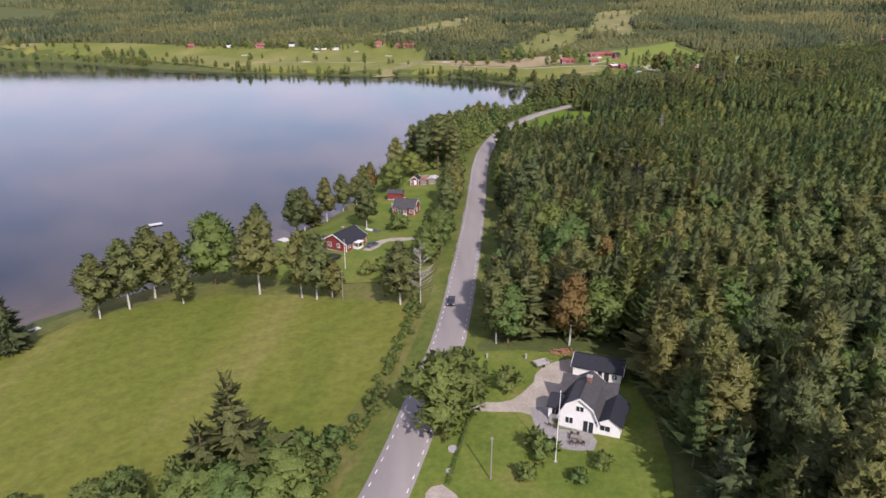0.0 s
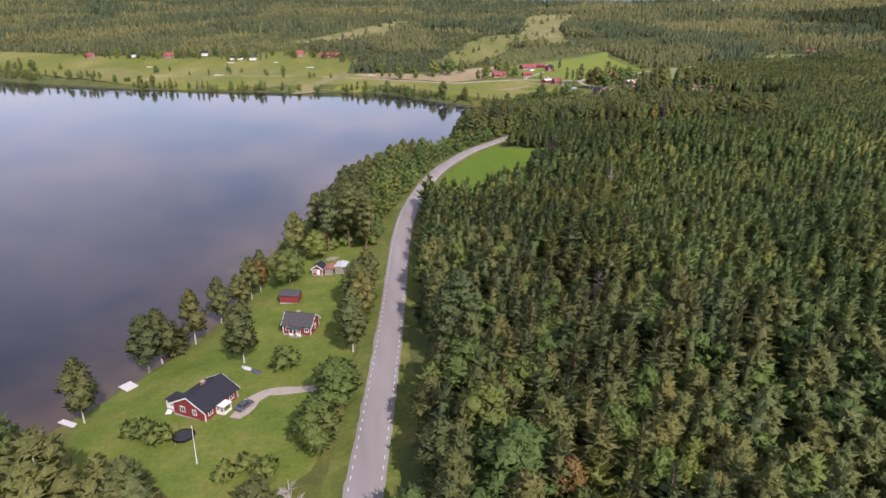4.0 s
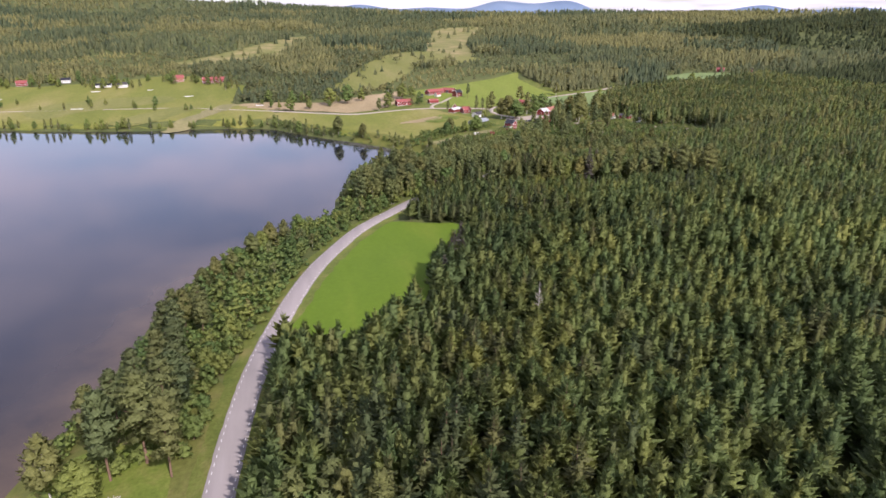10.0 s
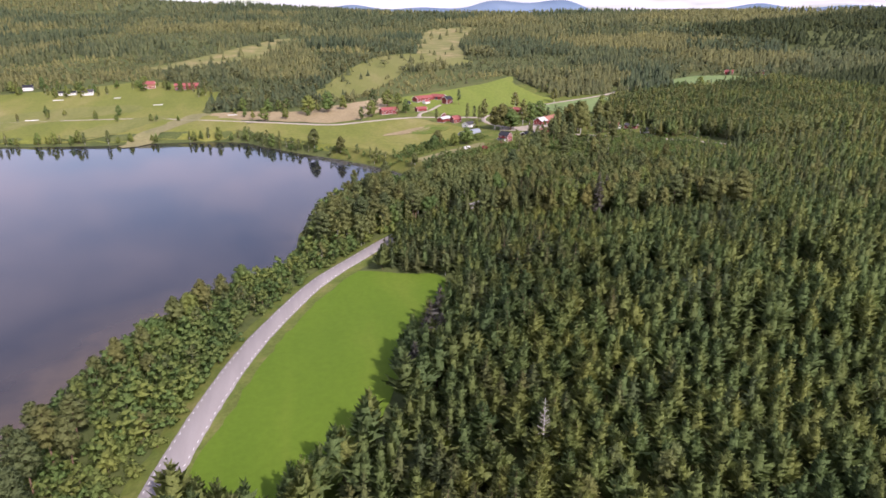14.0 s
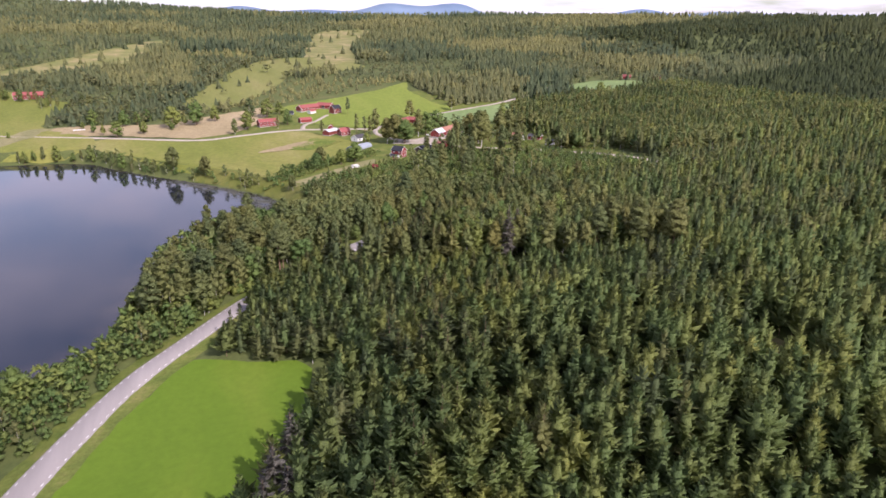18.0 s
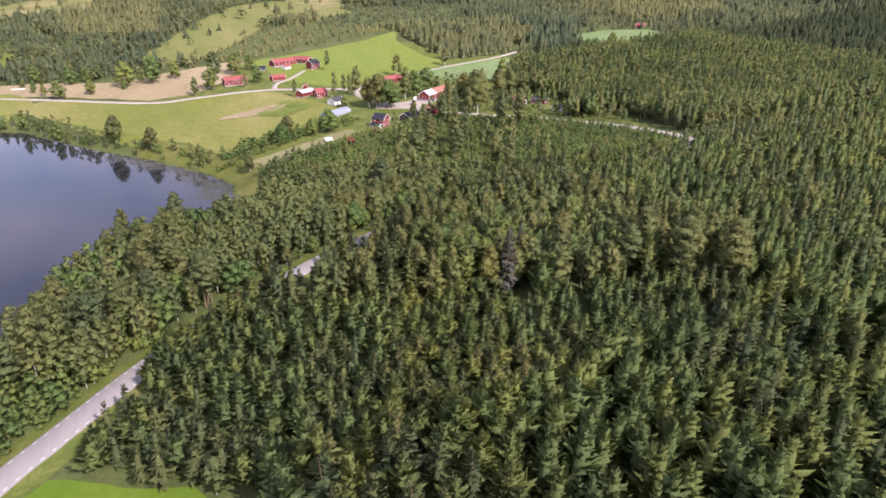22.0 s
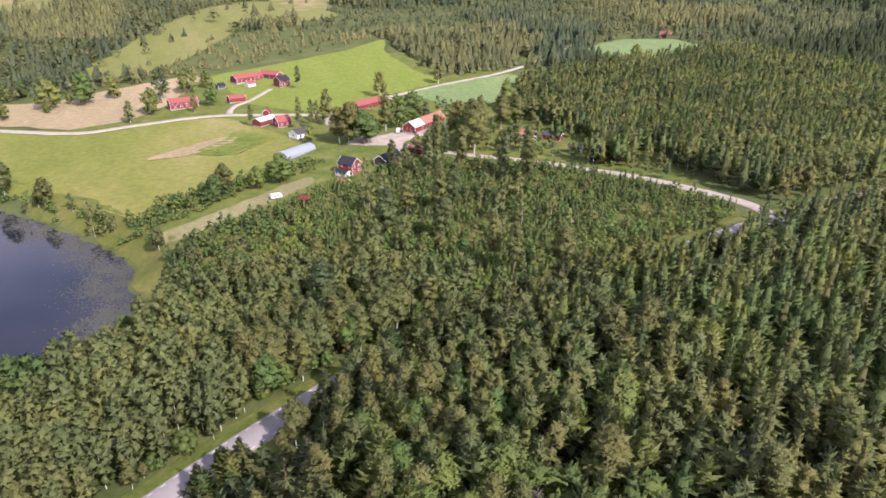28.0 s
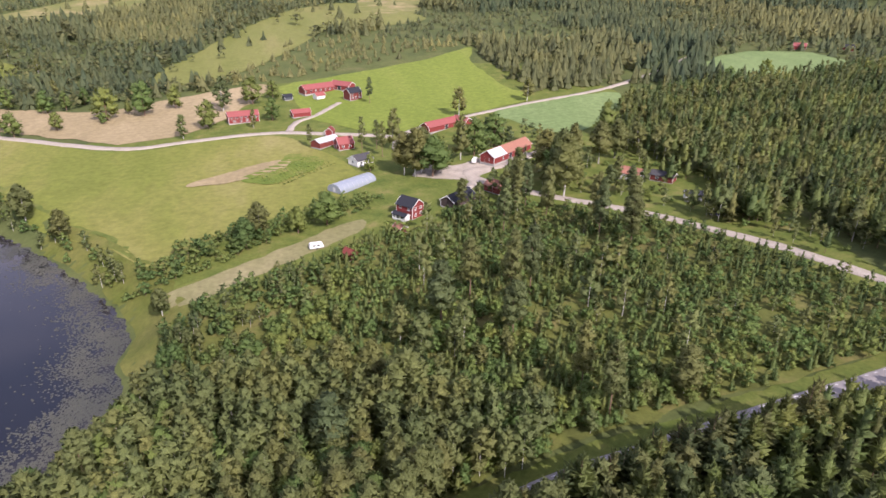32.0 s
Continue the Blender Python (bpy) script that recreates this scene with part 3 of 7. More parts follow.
def spread(lo, hi, fine, end0, end1, even=0.0, cap=1e9):
    """Steps that widen outwards, no wider than cap within that distance of the fine part."""
    a = list(np.arange(lo, hi + fine, fine))
    s = fine
    while a[-1] < end1:
        s = s * 1.12 if a[-1] > hi + even else min(s * 1.12, cap)
        a.append(a[-1] + s)
    s = fine
    while a[0] > end0:
        s = s * 1.12 if a[0] < lo - even else min(s * 1.12, cap)
        a.insert(0, a[0] - s)
    return np.array(a)


def grid_faces(nx, ny):
    i, j = np.meshgrid(np.arange(nx - 1), np.arange(ny - 1))
    k = (j * nx + i).ravel()
    return np.stack([k, k + 1, k + 1 + nx, k + nx], 1)


gx, gy = spread(-130, 400, 5.0, -4700, 4800, 680, 14), spread(0, 900, 5.0, -3500, 4800, 320, 11)
X, Y = [a.ravel() for a in np.meshgrid(gx, gy)]
Z = land(X, Y)
close = (np.abs(X - 100) < 900) & (Y > -100) & (Y < 2200)
drop = np.zeros(len(X))
for _, poly, *_ in PATCHES:
    box_in = close & (X > poly[:, 0].min()) & (X < poly[:, 0].max()) & (Y > poly[:, 1].min()) & (Y < poly[:, 1].max())
    k = np.where(box_in)[0]
    drop[k[inside(poly, X[k], Y[k])]] = 0.3
for _, poly, *_ in UNDER:
    k = np.where(close & (X > poly[:, 0].min()) & (X < poly[:, 0].max()) & (Y > poly[:, 1].min()) & (Y < poly[:, 1].max()))[0]
    k = k[inside(poly, X[k], Y[k])]
    drop[k] = np.maximum(drop[k], 0.4)
for line, half in WAYS:
    k = np.where(close & (X > line[:, 0].min() - 8) & (X < line[:, 0].max() + 8) & (Y > line[:, 1].min() - 8) & (Y < line[:, 1].max() + 8))[0]
    drop[k[away(line, X[k], Y[k]) < half + (4.5 if half > 3 else 1.5)]] = 0.55 if half > 3 else 0.35
ground = quads_object("ground", np.stack([X, Y, Z - drop], 1), grid_faces(len(gx), len(gy)), M_GROUND)
ground.data.shade_smooth()
tagged(ground, "wooded ground of moss, grass and heath round the lake", "ground", kind="structure")

lx, ly = spread(-130, 200, 8, -2300, 260), spread(60, 940, 8, -400, 1400)
LX, LY = [a.ravel() for a in np.meshgrid(lx, ly)]
dep = np.clip(away(SHORELINE, LX, LY) / 64 + np.clip((LY - 470) / 80, 0, 0.45), 0, 1)
lake = quads_object("lake", np.stack([LX, LY, np.zeros(len(LX))], 1), grid_faces(len(lx), len(ly)), M_WATER, attrs={"depth": dep})
tagged(lake, "calm grey-blue lake mirroring a cloudy sky", "lake", kind="structure")


def drape(name, poly, mat, cell, lift, label, category):
    from mathutils import geometry
    rng_ = np.random.default_rng(len(poly))
    poly = poly + rng_.normal(0, min(cell * 0.11, 1.6), poly.shape)
    x0, y0 = poly.min(0)
    x1, y1 = poly.max(0)
    xs, ys = [a.ravel() for a in np.meshgrid(np.arange(x0, x1, cell), np.arange(y0, y1, cell))]
    keep = inside(poly, xs, ys)
    xs, ys = xs[keep], ys[keep]
    keep = away(poly, xs, ys, True) > cell * 0.4
    pts = [Vector(p) for p in poly] + [Vector((a, c)) for a, c in zip(xs[keep], ys[keep])]
    k = len(poly)
    v, _, f, *_ = geometry.delaunay_2d_cdt(pts, [(i, (i + 1) % k) for i in range(k)], [], 1, 1e-4)
    v = np.array([tuple(p) for p in v])
    z = np.maximum(land(v[:, 0], v[:, 1]), 0.1) + lift
    ob = mesh_object(name, np.column_stack([v, z]), f, mat, smooth=True)
    return tagged(ob, label, category, kind="structure")


for name, poly, mat, cell, lift, label in UNDER:
    drape(name, poly, mat, cell, lift, label, "grass")
for name, poly, mat, cell, label, category in PATCHES:
    drape(name, poly, mat, cell, 0.05 if cell < 9 else 0.2, label, category)

for nm, pts, mat, lab in (("mown_band", [(-92, 862), (-74, 858), (-48, 915), (-20, 982), (-40, 982), (-66, 925)], M_DRYGRASS, "pale freshly mown band of the hay field"), ("mown_band", [(-262, 1004), (-226, 938), (-185, 985), (-104, 1030), (-124, 1076), (-215, 1060)], M_PALEHAY, "light yellow hay field strip"),
                          ("mown_band", [(-150, 897), (-108, 889), (-84, 930), (-62, 975), (-95, 985)], M_PALEHAY, "light yellow hay field strip"), ("mown_band", [(-420, 1010), (-330, 960), (-300, 1010), (-380, 1090)], M_PALEHAY, "light yellow hay field strip")):
    drape(nm, smooth_line(pts, 10, True), mat, 12.0, 0.34, lab, "field")


def ribbon(name, line, half, mat, lift, label, category, crown=0.05, edge=0.0):
    d = np.gradient(line, axis=0)
    d /= np.linalg.norm(d, axis=1)[:, None]
    s = np.stack([d[:, 1], -d[:, 0]], 1)
    z = land(line[:, 0], line[:, 1])
    for _ in range(3):
        z[1:-1] = (z[:-2] + 2 * z[1:-1] + z[2:]) / 4
    rows = []
    rng = np.random.default_rng(len(line))
    for o, dz in ((-1.25, -0.5), (-1, 0), (0, crown), (1, 0), (1.25, -0.5)):
        w = o * half + (rng.normal(0, edge, len(line)) if abs(o) >= 1 and edge else 0)
        rows.append(np.column_stack([line + s * np.reshape(w, (-1, 1)), z + lift + dz]))
    v = np.stack(rows, 1).reshape(-1, 3)
    ob = quads_object(name, v, grid_faces(5, len(line))[:, ::-1], mat)
    ob.data.shade_smooth()
    tagged(ob, label, category, kind="structure")
    return ob, s, z + lift


road, road_side, road_z = ribbon("road", ROAD, 3.45, M_ASPHALT, 0.22, "worn pale grey asphalt road with dashed white edge lines", "road")
for nm, (line, half), lab in zip(("gravel_road", "village_lane", "farm_drive", "field_lane", "yard_drive"), WAYS[1:], ("wide pale gravel road past the plantation", "pale gravel lane between fields", "narrow gravel drive to the farmhouse", "narrow gravel lane between hill field and oats", "short gravel drive to the dark shed")):
    ribbon(nm, line, half, M_GRAVEL, 0.22, lab, "road", edge=0.25)
for side in (-1, 1):
    cols = []
    for o, k, dz in ((3.3, 0.0, -0.04), (4.3, 0.15, -0.22), (6.2, 0.6, -0.2), (8.8, 1.0, -0.3)):
        g_ = np.random.default_rng(int(o * 10) + side)
        p = ROAD + road_side * (side * (o + (g_.normal(0, 0.3, len(ROAD)) if o > 4 else 0)))[:, None] if o > 4 else ROAD + road_side * side * o
        cols.append(np.column_stack([p, (1 - k) * road_z + k * np.maximum(land(p[:, 0], p[:, 1]), 0.3) + dz]))
    v = np.stack(cols, 1).reshape(-1, 3)
    f = grid_faces(4, len(ROAD))
    verge = quads_object("verge", v, f if side < 0 else f[:, ::-1], M_VERGE)
    verge.data.shade_smooth()
    tagged(verge, "rough grass verge sloping from the road", "verge", kind="structure")

# dashed edge lines, the stretch along the flight as single pieces
dash = mesh_object("edge_line", [(x, y, z) for z in (0, 0.012) for y in (-0.5, 0.5) for x in (-0.075, 0.075)], [(0, 2, 3, 1), (4, 5, 7, 6), (0, 1, 5, 4), (2, 6, 7, 3), (0, 4, 6, 2), (1, 3, 7, 5)], M_LINE)
dash_mesh = dash.data
bpy.data.objects.remove(dash)
arc = np.r_[0, np.cumsum(np.linalg.norm(np.diff(ROAD, axis=0), axis=1))]
joined, made = [], 0
for side in (-1, 1):
    for a in np.arange(1, arc[-1] - 1, 3.0):
        i = min(int(np.searchsorted(arc, a)), len(ROAD) - 2)
        t = (a - arc[i - 1]) / (arc[i] - arc[i - 1])
        p = ROAD[i - 1] * (1 - t) + ROAD[i] * t + road_side[i] * side * 2.9
        d = ROAD[i] - ROAD[i - 1]
        z = road_z[i - 1] * (1 - t) + road_z[i] * t + 0.012
        rise = math.atan2(road_z[i] - road_z[i - 1], np.linalg.norm(d))
        m = Matrix.Translation((p[0], p[1], z)) @ Matrix.Rotation(math.atan2(-d[0], d[1]), 4, "Z") @ Matrix.Rotation(rise, 4, "X")
        if 70 < p[1] < 512 and made < 298:
            o = new("edge_line", dash_mesh)
            o.parent = road
            o.matrix_local = m
            made += 1
        else:
            joined += [m @ Vector((x, y, 0.01)) for x, y in ((-0.075, -0.5), (0.075, -0.5), (0.075, 0.5), (-0.075, 0.5))]
far_lines = quads_object("edge_lines", np.array(joined), np.arange(len(joined)).reshape(-1, 4), M_LINE, road)
far_lines["kind"] = "stuff"

# blue hills beyond the woods, with the air's haze painted into their base colour
M_HAZE, n, l, b = nodes_of("haze_painted_hills")
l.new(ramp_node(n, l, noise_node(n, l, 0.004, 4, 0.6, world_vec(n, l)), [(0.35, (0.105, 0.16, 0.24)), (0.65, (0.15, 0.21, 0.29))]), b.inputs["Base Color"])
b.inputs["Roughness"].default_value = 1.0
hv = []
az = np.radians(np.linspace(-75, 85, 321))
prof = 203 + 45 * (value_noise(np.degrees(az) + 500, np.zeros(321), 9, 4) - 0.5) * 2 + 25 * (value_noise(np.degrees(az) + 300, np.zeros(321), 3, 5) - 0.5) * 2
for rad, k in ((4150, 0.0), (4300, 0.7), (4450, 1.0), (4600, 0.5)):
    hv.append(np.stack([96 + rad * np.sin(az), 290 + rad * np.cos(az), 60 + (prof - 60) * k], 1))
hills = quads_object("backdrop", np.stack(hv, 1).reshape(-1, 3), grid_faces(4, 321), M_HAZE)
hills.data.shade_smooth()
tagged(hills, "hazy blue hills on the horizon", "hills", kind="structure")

# ---- trees ----


def kites(base, way, length, width, up=(0, 0, 1), sag=0.0):
    """Pointed sprays: one quad for each base, from there along its way."""
    n = len(base)
    way = way / np.linalg.norm(way, axis=1)[:, None]
    side = np.cross(way, np.broadcast_to(np.asarray(up, float), (n, 3)))
    side /= np.maximum(np.linalg.norm(side, axis=1), 1e-6)[:, None]
    mid = base + way * (length * 0.5)[:, None]
    tip = base + way * length[:, None]
    tip[:, 2] -= sag * length
    v = np.stack([base, mid + side * (width / 2)[:, None], tip, mid - side * (width / 2)[:, None]], 1)
    return v.reshape(-1, 3)


def slivers(base, way, length, width, up):
    """Pointed sprays: one triangle for each base."""
    way = way / np.linalg.norm(way, axis=1)[:, None]
    side = np.cross(way, up)
    side /= np.maximum(np.linalg.norm(side, axis=1), 1e-6)[:, None]
    half = side * (width / 2)[:, None]
    return np.stack([base + half, base + way * length[:, None], base - half], 1).reshape(-1, 3)


def facing(v, n_):
    """Turns each triangle to the side that its normals name; returns corners and normals."""
    n_ = n_ / np.maximum(np.linalg.norm(n_, axis=1), 1e-6)[:, None]
    t, m = v.reshape(-1, 3, 3).copy(), n_.reshape(-1, 3, 3).copy()
    back = np.sum(np.cross(t[:, 1] - t[:, 0], t[:, 2] - t[:, 0]) * m.mean(1), axis=1) < 0
    t[back], m[back] = t[back][:, [0, 2, 1]], m[back][:, [0, 2, 1]]
    return t.reshape(-1, 3), m.reshape(-1, 3)


def hull(rings, sides, turn=0.0):
    """Closed inner body from (height, radius) rings; triangles and their normals."""
    a = np.arange(sides) * 2 * math.pi / sides + turn
    p = [np.stack([np.cos(a) * q, np.sin(a) * q, np.full(sides, z)], 1) for z, q in rings]
    v = []
    for lo, hi in zip(p[:-1], p[1:]):
        for k in range(sides):
            j = (k + 1) % sides
            v += [lo[k], lo[j], hi[j], lo[k], hi[j], hi[k]]
    v = np.array(v)
    return v, np.column_stack([v[:, :2] / max(q for _, q in rings), np.full(len(v), 0.35)])


def conifer(rng, h, r, z0, boughs, twigs, lift, droop, belly=0.7, ragged=0.16, sides=6, core=0.42):
    """Crown of a conifer: boughs in a spiral, each a long spray with side twigs, round a slim dark body."""
    lev = np.clip(1 - np.sqrt(np.linspace(0.001, 1, boughs) ** 1.25) + rng.normal(0, 0.02, boughs), 0, 0.98)
    a = np.arange(boughs) * 2.39996 + rng.normal(0, 0.35, boughs)
    prof = lambda f: (1 - 0.97 * f) ** belly * np.minimum(1, 0.7 + 2.2 * f)
    ln = r * prof(lev) * (1 + rng.normal(0, ragged, boughs)) + 0.12
    e = lift * (0.25 + 0.75 * lev) + droop * (1 - lev) + rng.normal(0, 0.14, boughs)
    d = np.stack([np.cos(a), np.sin(a), e], 1)
    d /= np.linalg.norm(d, axis=1)[:, None]
    root = np.stack([np.zeros(boughs), np.zeros(boughs), z0 + (h - z0) * lev - e * ln * 0.45], 1)
    up = np.array([0, 0, 1.0]) + rng.normal(0, 0.45, (boughs, 3))
    soft_n = np.stack([np.cos(a), np.sin(a), 0.42 + 0.45 * lev], 1) + rng.normal(0, 0.42, (boughs, 3))
    side = np.cross(d, up)
    side /= np.linalg.norm(side, axis=1)[:, None]
    wide = (ln * rng.uniform(0.2, 0.32, boughs) + 0.03)[:, None]
    end = root + d * (ln * rng.uniform(0.66, 0.86, boughs))[:, None]
    vs, ns = [np.stack([root, end + side * wide, end - side * wide], 1).reshape(-1, 3)], [np.repeat(soft_n, 3, 0)]
    for k in range(twigs):
        s_, at_ = (1, -1)[k % 2], 0.5 + 0.24 * (k // 2) + rng.uniform(-0.08, 0.08, boughs)
        b_ = a + s_ * rng.uniform(0.2, 0.7, boughs)
        w = np.stack([np.cos(b_), np.sin(b_), e + 0.12], 1)
        tl = ln * (0.66 - 0.1 * (k // 2))
        vs.append(slivers(root + d * (ln * at_)[:, None], w, tl, tl * 0.6, up + rng.normal(0, 0.3, (boughs, 3))))
        ns.append(np.repeat(soft_n + w * 0.4 + rng.normal(0, 0.3, (boughs, 3)), 3, 0))
    hv, hn = hull([(z0 + (h - z0) * f, r * core * float(prof(f))) for f in (0.0, 0.25, 0.5, 0.7)], sides, rng.uniform(0, 6))
    vs.append(hv), ns.append(hn)
    b_ = np.arange(8) * 2.4 + rng.uniform(0, 6)
    tips = np.stack([np.cos(b_), np.sin(b_), np.full(8, 2.6)], 1)
    vs.append(slivers(np.stack([np.cos(b_) * 0.1, np.sin(b_) * 0.1, h * np.linspace(0.76, 0.92, 8)], 1), tips, h * np.linspace(0.14, 0.1, 8), r * np.linspace(0.24, 0.1, 8), np.stack([-np.sin(b_), np.cos(b_), np.zeros(8)], 1) + 0.01))
    ns.append(np.repeat(tips * [1, 1, 0.25], 3, 0))
    return facing(np.vstack(vs), np.vstack(ns))


def leafy(rng, h, r, z0, clumps, per, size, pointed=0.0, flat=1.0, rise=0.35, fill=0.58):
    """Crown of a broadleaf tree or old pine: separate clumps of leaf sprays on its limbs, with gaps between them."""
    f = (np.arange(clumps) + 0.5) / clumps
    prof = lambda g_: np.sin(np.pi * (0.14 + 0.80 * g_) ** 0.85) ** 0.7 * (1 - 0.4 * pointed * g_)
    a = np.arange(clumps) * 2.39996 + rng.normal(0, 0.4, clumps)
    reach = r * prof(f) * fill * rng.uniform(0.8, 1.15, clumps) * np.where(f > 0.9, 0.25, 1)
    cr = r * rng.uniform(0.42, 0.6, clumps) * (0.6 + 0.4 * prof(f))
    c = np.stack([np.cos(a) * reach, np.sin(a) * reach, z0 + cr * flat * 0.8 + (h - z0 - cr * flat * 1.7) * f], 1)
    mid = np.array([0, 0, z0 + (h - z0) * 0.42])
    vs, ns = [], []
    octa = np.array([(1, 0, 0), (0, 1, 0), (-1, 0, 0), (0, -1, 0)], float)
    for i in range(clumps):
        scale = np.array([cr[i], cr[i], cr[i] * flat * rng.uniform(0.85, 1.25)])
        body = np.array([q for k in range(4) for tip in (1, -1) for q in (octa[k], octa[(k + 1) % 4], (0, 0, tip))])
        body = body @ np.array(Matrix.Rotation(rng.uniform(0, 1.5), 3, "Z"))
        vs.append(c[i] + body * scale * 0.74)
        ns.append(body + (c[i] - mid) / r * 0.3 + [0, 0, 0.3])
        zz = np.linspace(0.97, -0.72, per)
        b_ = np.arange(per) * 2.39996 + rng.uniform(0, 6)
        q = np.sqrt(1 - zz * zz)
        out = np.stack([np.cos(b_) * q, np.sin(b_) * q, zz], 1)
        ln = size * rng.uniform(0.6, 1.3, per)
        p = c[i] + out * scale * rng.uniform(0.72, 1.0, (per, 1))
        vs.append(slivers(p - out * ln[:, None] * 0.3, out * 0.6 + [0, 0, rise] + rng.normal(0, 0.4, (per, 3)), ln, ln * rng.uniform(0.5, 0.85, per), out + rng.normal(0, 0.5, (per, 3))))
        n_ = out * 0.5 + (p - mid) / np.linalg.norm(p - mid, axis=1)[:, None] * 0.5 + [0, 0, 0.2] + rng.normal(0, 0.16, (per, 3))
        ns.append(np.repeat(n_, 3, 0))
    return facing(np.vstack(vs), np.vstack(ns))


def trunk_mesh(rng, h, r, bare, limbs=0, reach=1.5):
    bm = bmesh.new()
    lean = rng.normal(0, 0.02, 2)
    cone(bm, (0, 0, -0.6), (lean[0] * h * 0.5, lean[1] * h * 0.5, h * 0.5), r, r * 0.62, 7)
    cone(bm, (lean[0] * h * 0.5, lean[1] * h * 0.5, h * 0.5 - 0.02), (lean[0] * h, lean[1] * h, h * 0.93), r * 0.62, r * 0.12, 6)
    for i in range(limbs):
        f = bare + (0.85 - bare) * i / max(1, limbs)
        a = i * 2.4 + rng.uniform(-0.4, 0.4)
        z = f * h
        s = reach * (1.1 - f)
        cone(bm, (lean[0] * z, lean[1] * z, z), (lean[0] * z + math.cos(a) * s, lean[1] * z + math.sin(a) * s, z + s * rng.uniform(0.5, 1.0)), r * 0.32, r * 0.06, 5)
    return bm


def corners_to_quads(v):
    return np.arange(len(v), dtype=np.int32).reshape(-1, 4)


def corners_to_tris(v):
    return np.arange(len(v), dtype=np.int32).reshape(-1, 3)


SPECIES = {
    # name: material, bark, label, category, near crown, middling crown, trunk
    "pine_tree": (M_PINE, M_BARK, "tall green pine with a fluffy conical crown", "pine",
                  lambda g: conifer(g, 17, 4.3, 4.0, 150, 4, 1.0, 0.4, 0.74, 0.22, 7), lambda g: conifer(g, 17, 4.4, 4.0, 60, 2, 1.0, 0.4, 0.74, 0.22), (17, 0.17, 0.3, 4, 2.0)),
    "spruce_tree": (M_SPRUCE, M_BARK, "dark green spruce with drooping branches", "spruce",
                    lambda g: conifer(g, 18, 3.6, 1.5, 170, 4, 0.5, -0.25, 0.92, 0.24, 7), lambda g: conifer(g, 18, 3.6, 1.5, 62, 2, 0.5, -0.25, 0.92, 0.26), (18, 0.18, 0.1, 0, 1)),
    "old_pine": (M_OLDPINE, M_BARK, "tall old pine with a broad open crown of boughs", "pine",
                 lambda g: leafy(g, 22, 3.9, 6.0, 20, 80, 0.85, 0.45, 0.6, 0.5), lambda g: leafy(g, 22, 3.8, 6.0, 13, 20, 1.5, 0.45, 0.6, 0.5), (22, 0.26, 0.25, 10, 4.0)),
    "birch_tree": (M_BIRCH, M_BIRCHBARK, "olive birch with a slender white trunk", "birch",
                   lambda g: leafy(g, 15, 3.0, 2.4, 17, 58, 0.74, 0.5, 1.25, 0.3), lambda g: leafy(g, 15, 2.8, 1.6, 11, 22, 1.05, 0.5, 1.25, 0.3), (15, 0.15, 0.3, 6, 2.2)),
    "aspen_tree": (M_LEAF, M_BARK, "broad green leafy tree with a rounded crown", "tree",
                   lambda g: leafy(g, 12, 3.9, 1.2, 17, 58, 0.78, 0.2, 0.95, 0.3), lambda g: leafy(g, 12, 3.6, 0.6, 11, 22, 1.1, 0.2, 0.95, 0.3), (12, 0.2, 0.2, 7, 3.0)),
    "young_spruce": (M_YOUNG, M_BARK, "young green spruce of the plantation", "spruce",
                     lambda g: conifer(g, 6, 1.6, 0.2, 60, 2, 0.8, 0.1, 0.75, 0.18), lambda g: conifer(g, 6, 1.6, 0.2, 24, 1, 0.8, 0.1, 0.75, 0.18, 5), (6, 0.07, 0.1, 0, 1)),
    "shrub": (M_LEAF, M_BARK, "dense green leafy shrub", "shrub",
              lambda g: leafy(g, 3.0, 1.8, 0.0, 7, 24, 0.55, 0.0, 0.9, 0.3), lambda g: leafy(g, 3.0, 1.8, 0.0, 4, 16, 0.62, 0.0, 0.9, 0.3), (2.6, 0.06, 0.1, 5, 1.2)),
}
LIGHT_F = {"pine_tree": lambda g: conifer(g, 17, 4.5, 4.0, 34, 1, 1.0, 0.4, 0.74, 0.22, 5), "spruce_tree": lambda g: conifer(g, 18, 3.8, 1.5, 34, 1, 0.5, -0.25, 0.92, 0.26, 5), "birch_tree": lambda g: leafy(g, 15, 2.8, 1.2, 6, 10, 1.6, 0.5, 1.25), "aspen_tree": lambda g: leafy(g, 12, 3.6, 0.6, 6, 10, 1.6, 0.2, 0.95), "old_pine": lambda g: leafy(g, 22, 3.8, 6.0, 7, 11, 2.1, 0.45, 0.6)}
NEAR, MID, LIGHT, DISTANT = {}, {}, {}, {}


def crown_mesh(c, mat):
    v, n_ = c
    co = quads_object("crown", v, corners_to_tris(v), mat, attrs={"tone": np.zeros(len(v)), "single": np.full(len(v), 0.5)}, normals=n_)
    me = co.data
    bpy.data.objects.remove(co)
    return me


for kind, (mat, bark, label, cat, near_f, mid_f, tr) in SPECIES.items():
    NEAR[kind], MID[kind], LIGHT[kind], DISTANT[kind] = [], [], [], []
    for v in range(6):
        g = np.random.default_rng(100 * len(NEAR) + v)
        t = part("trunk", trunk_mesh(g, *tr), bark, None)
        tm = t.data
        bpy.data.objects.remove(t)
        NEAR[kind].append((crown_mesh(near_f(g), mat), tm))
        MID[kind].append(mid_f(g))
        DISTANT[kind].append((crown_mesh(MID[kind][-1], mat), tm))
        LIGHT[kind].append(LIGHT_F.get(kind, mid_f)(g))
STANDARD = {k: SPECIES[k][6][0] for k in SPECIES}


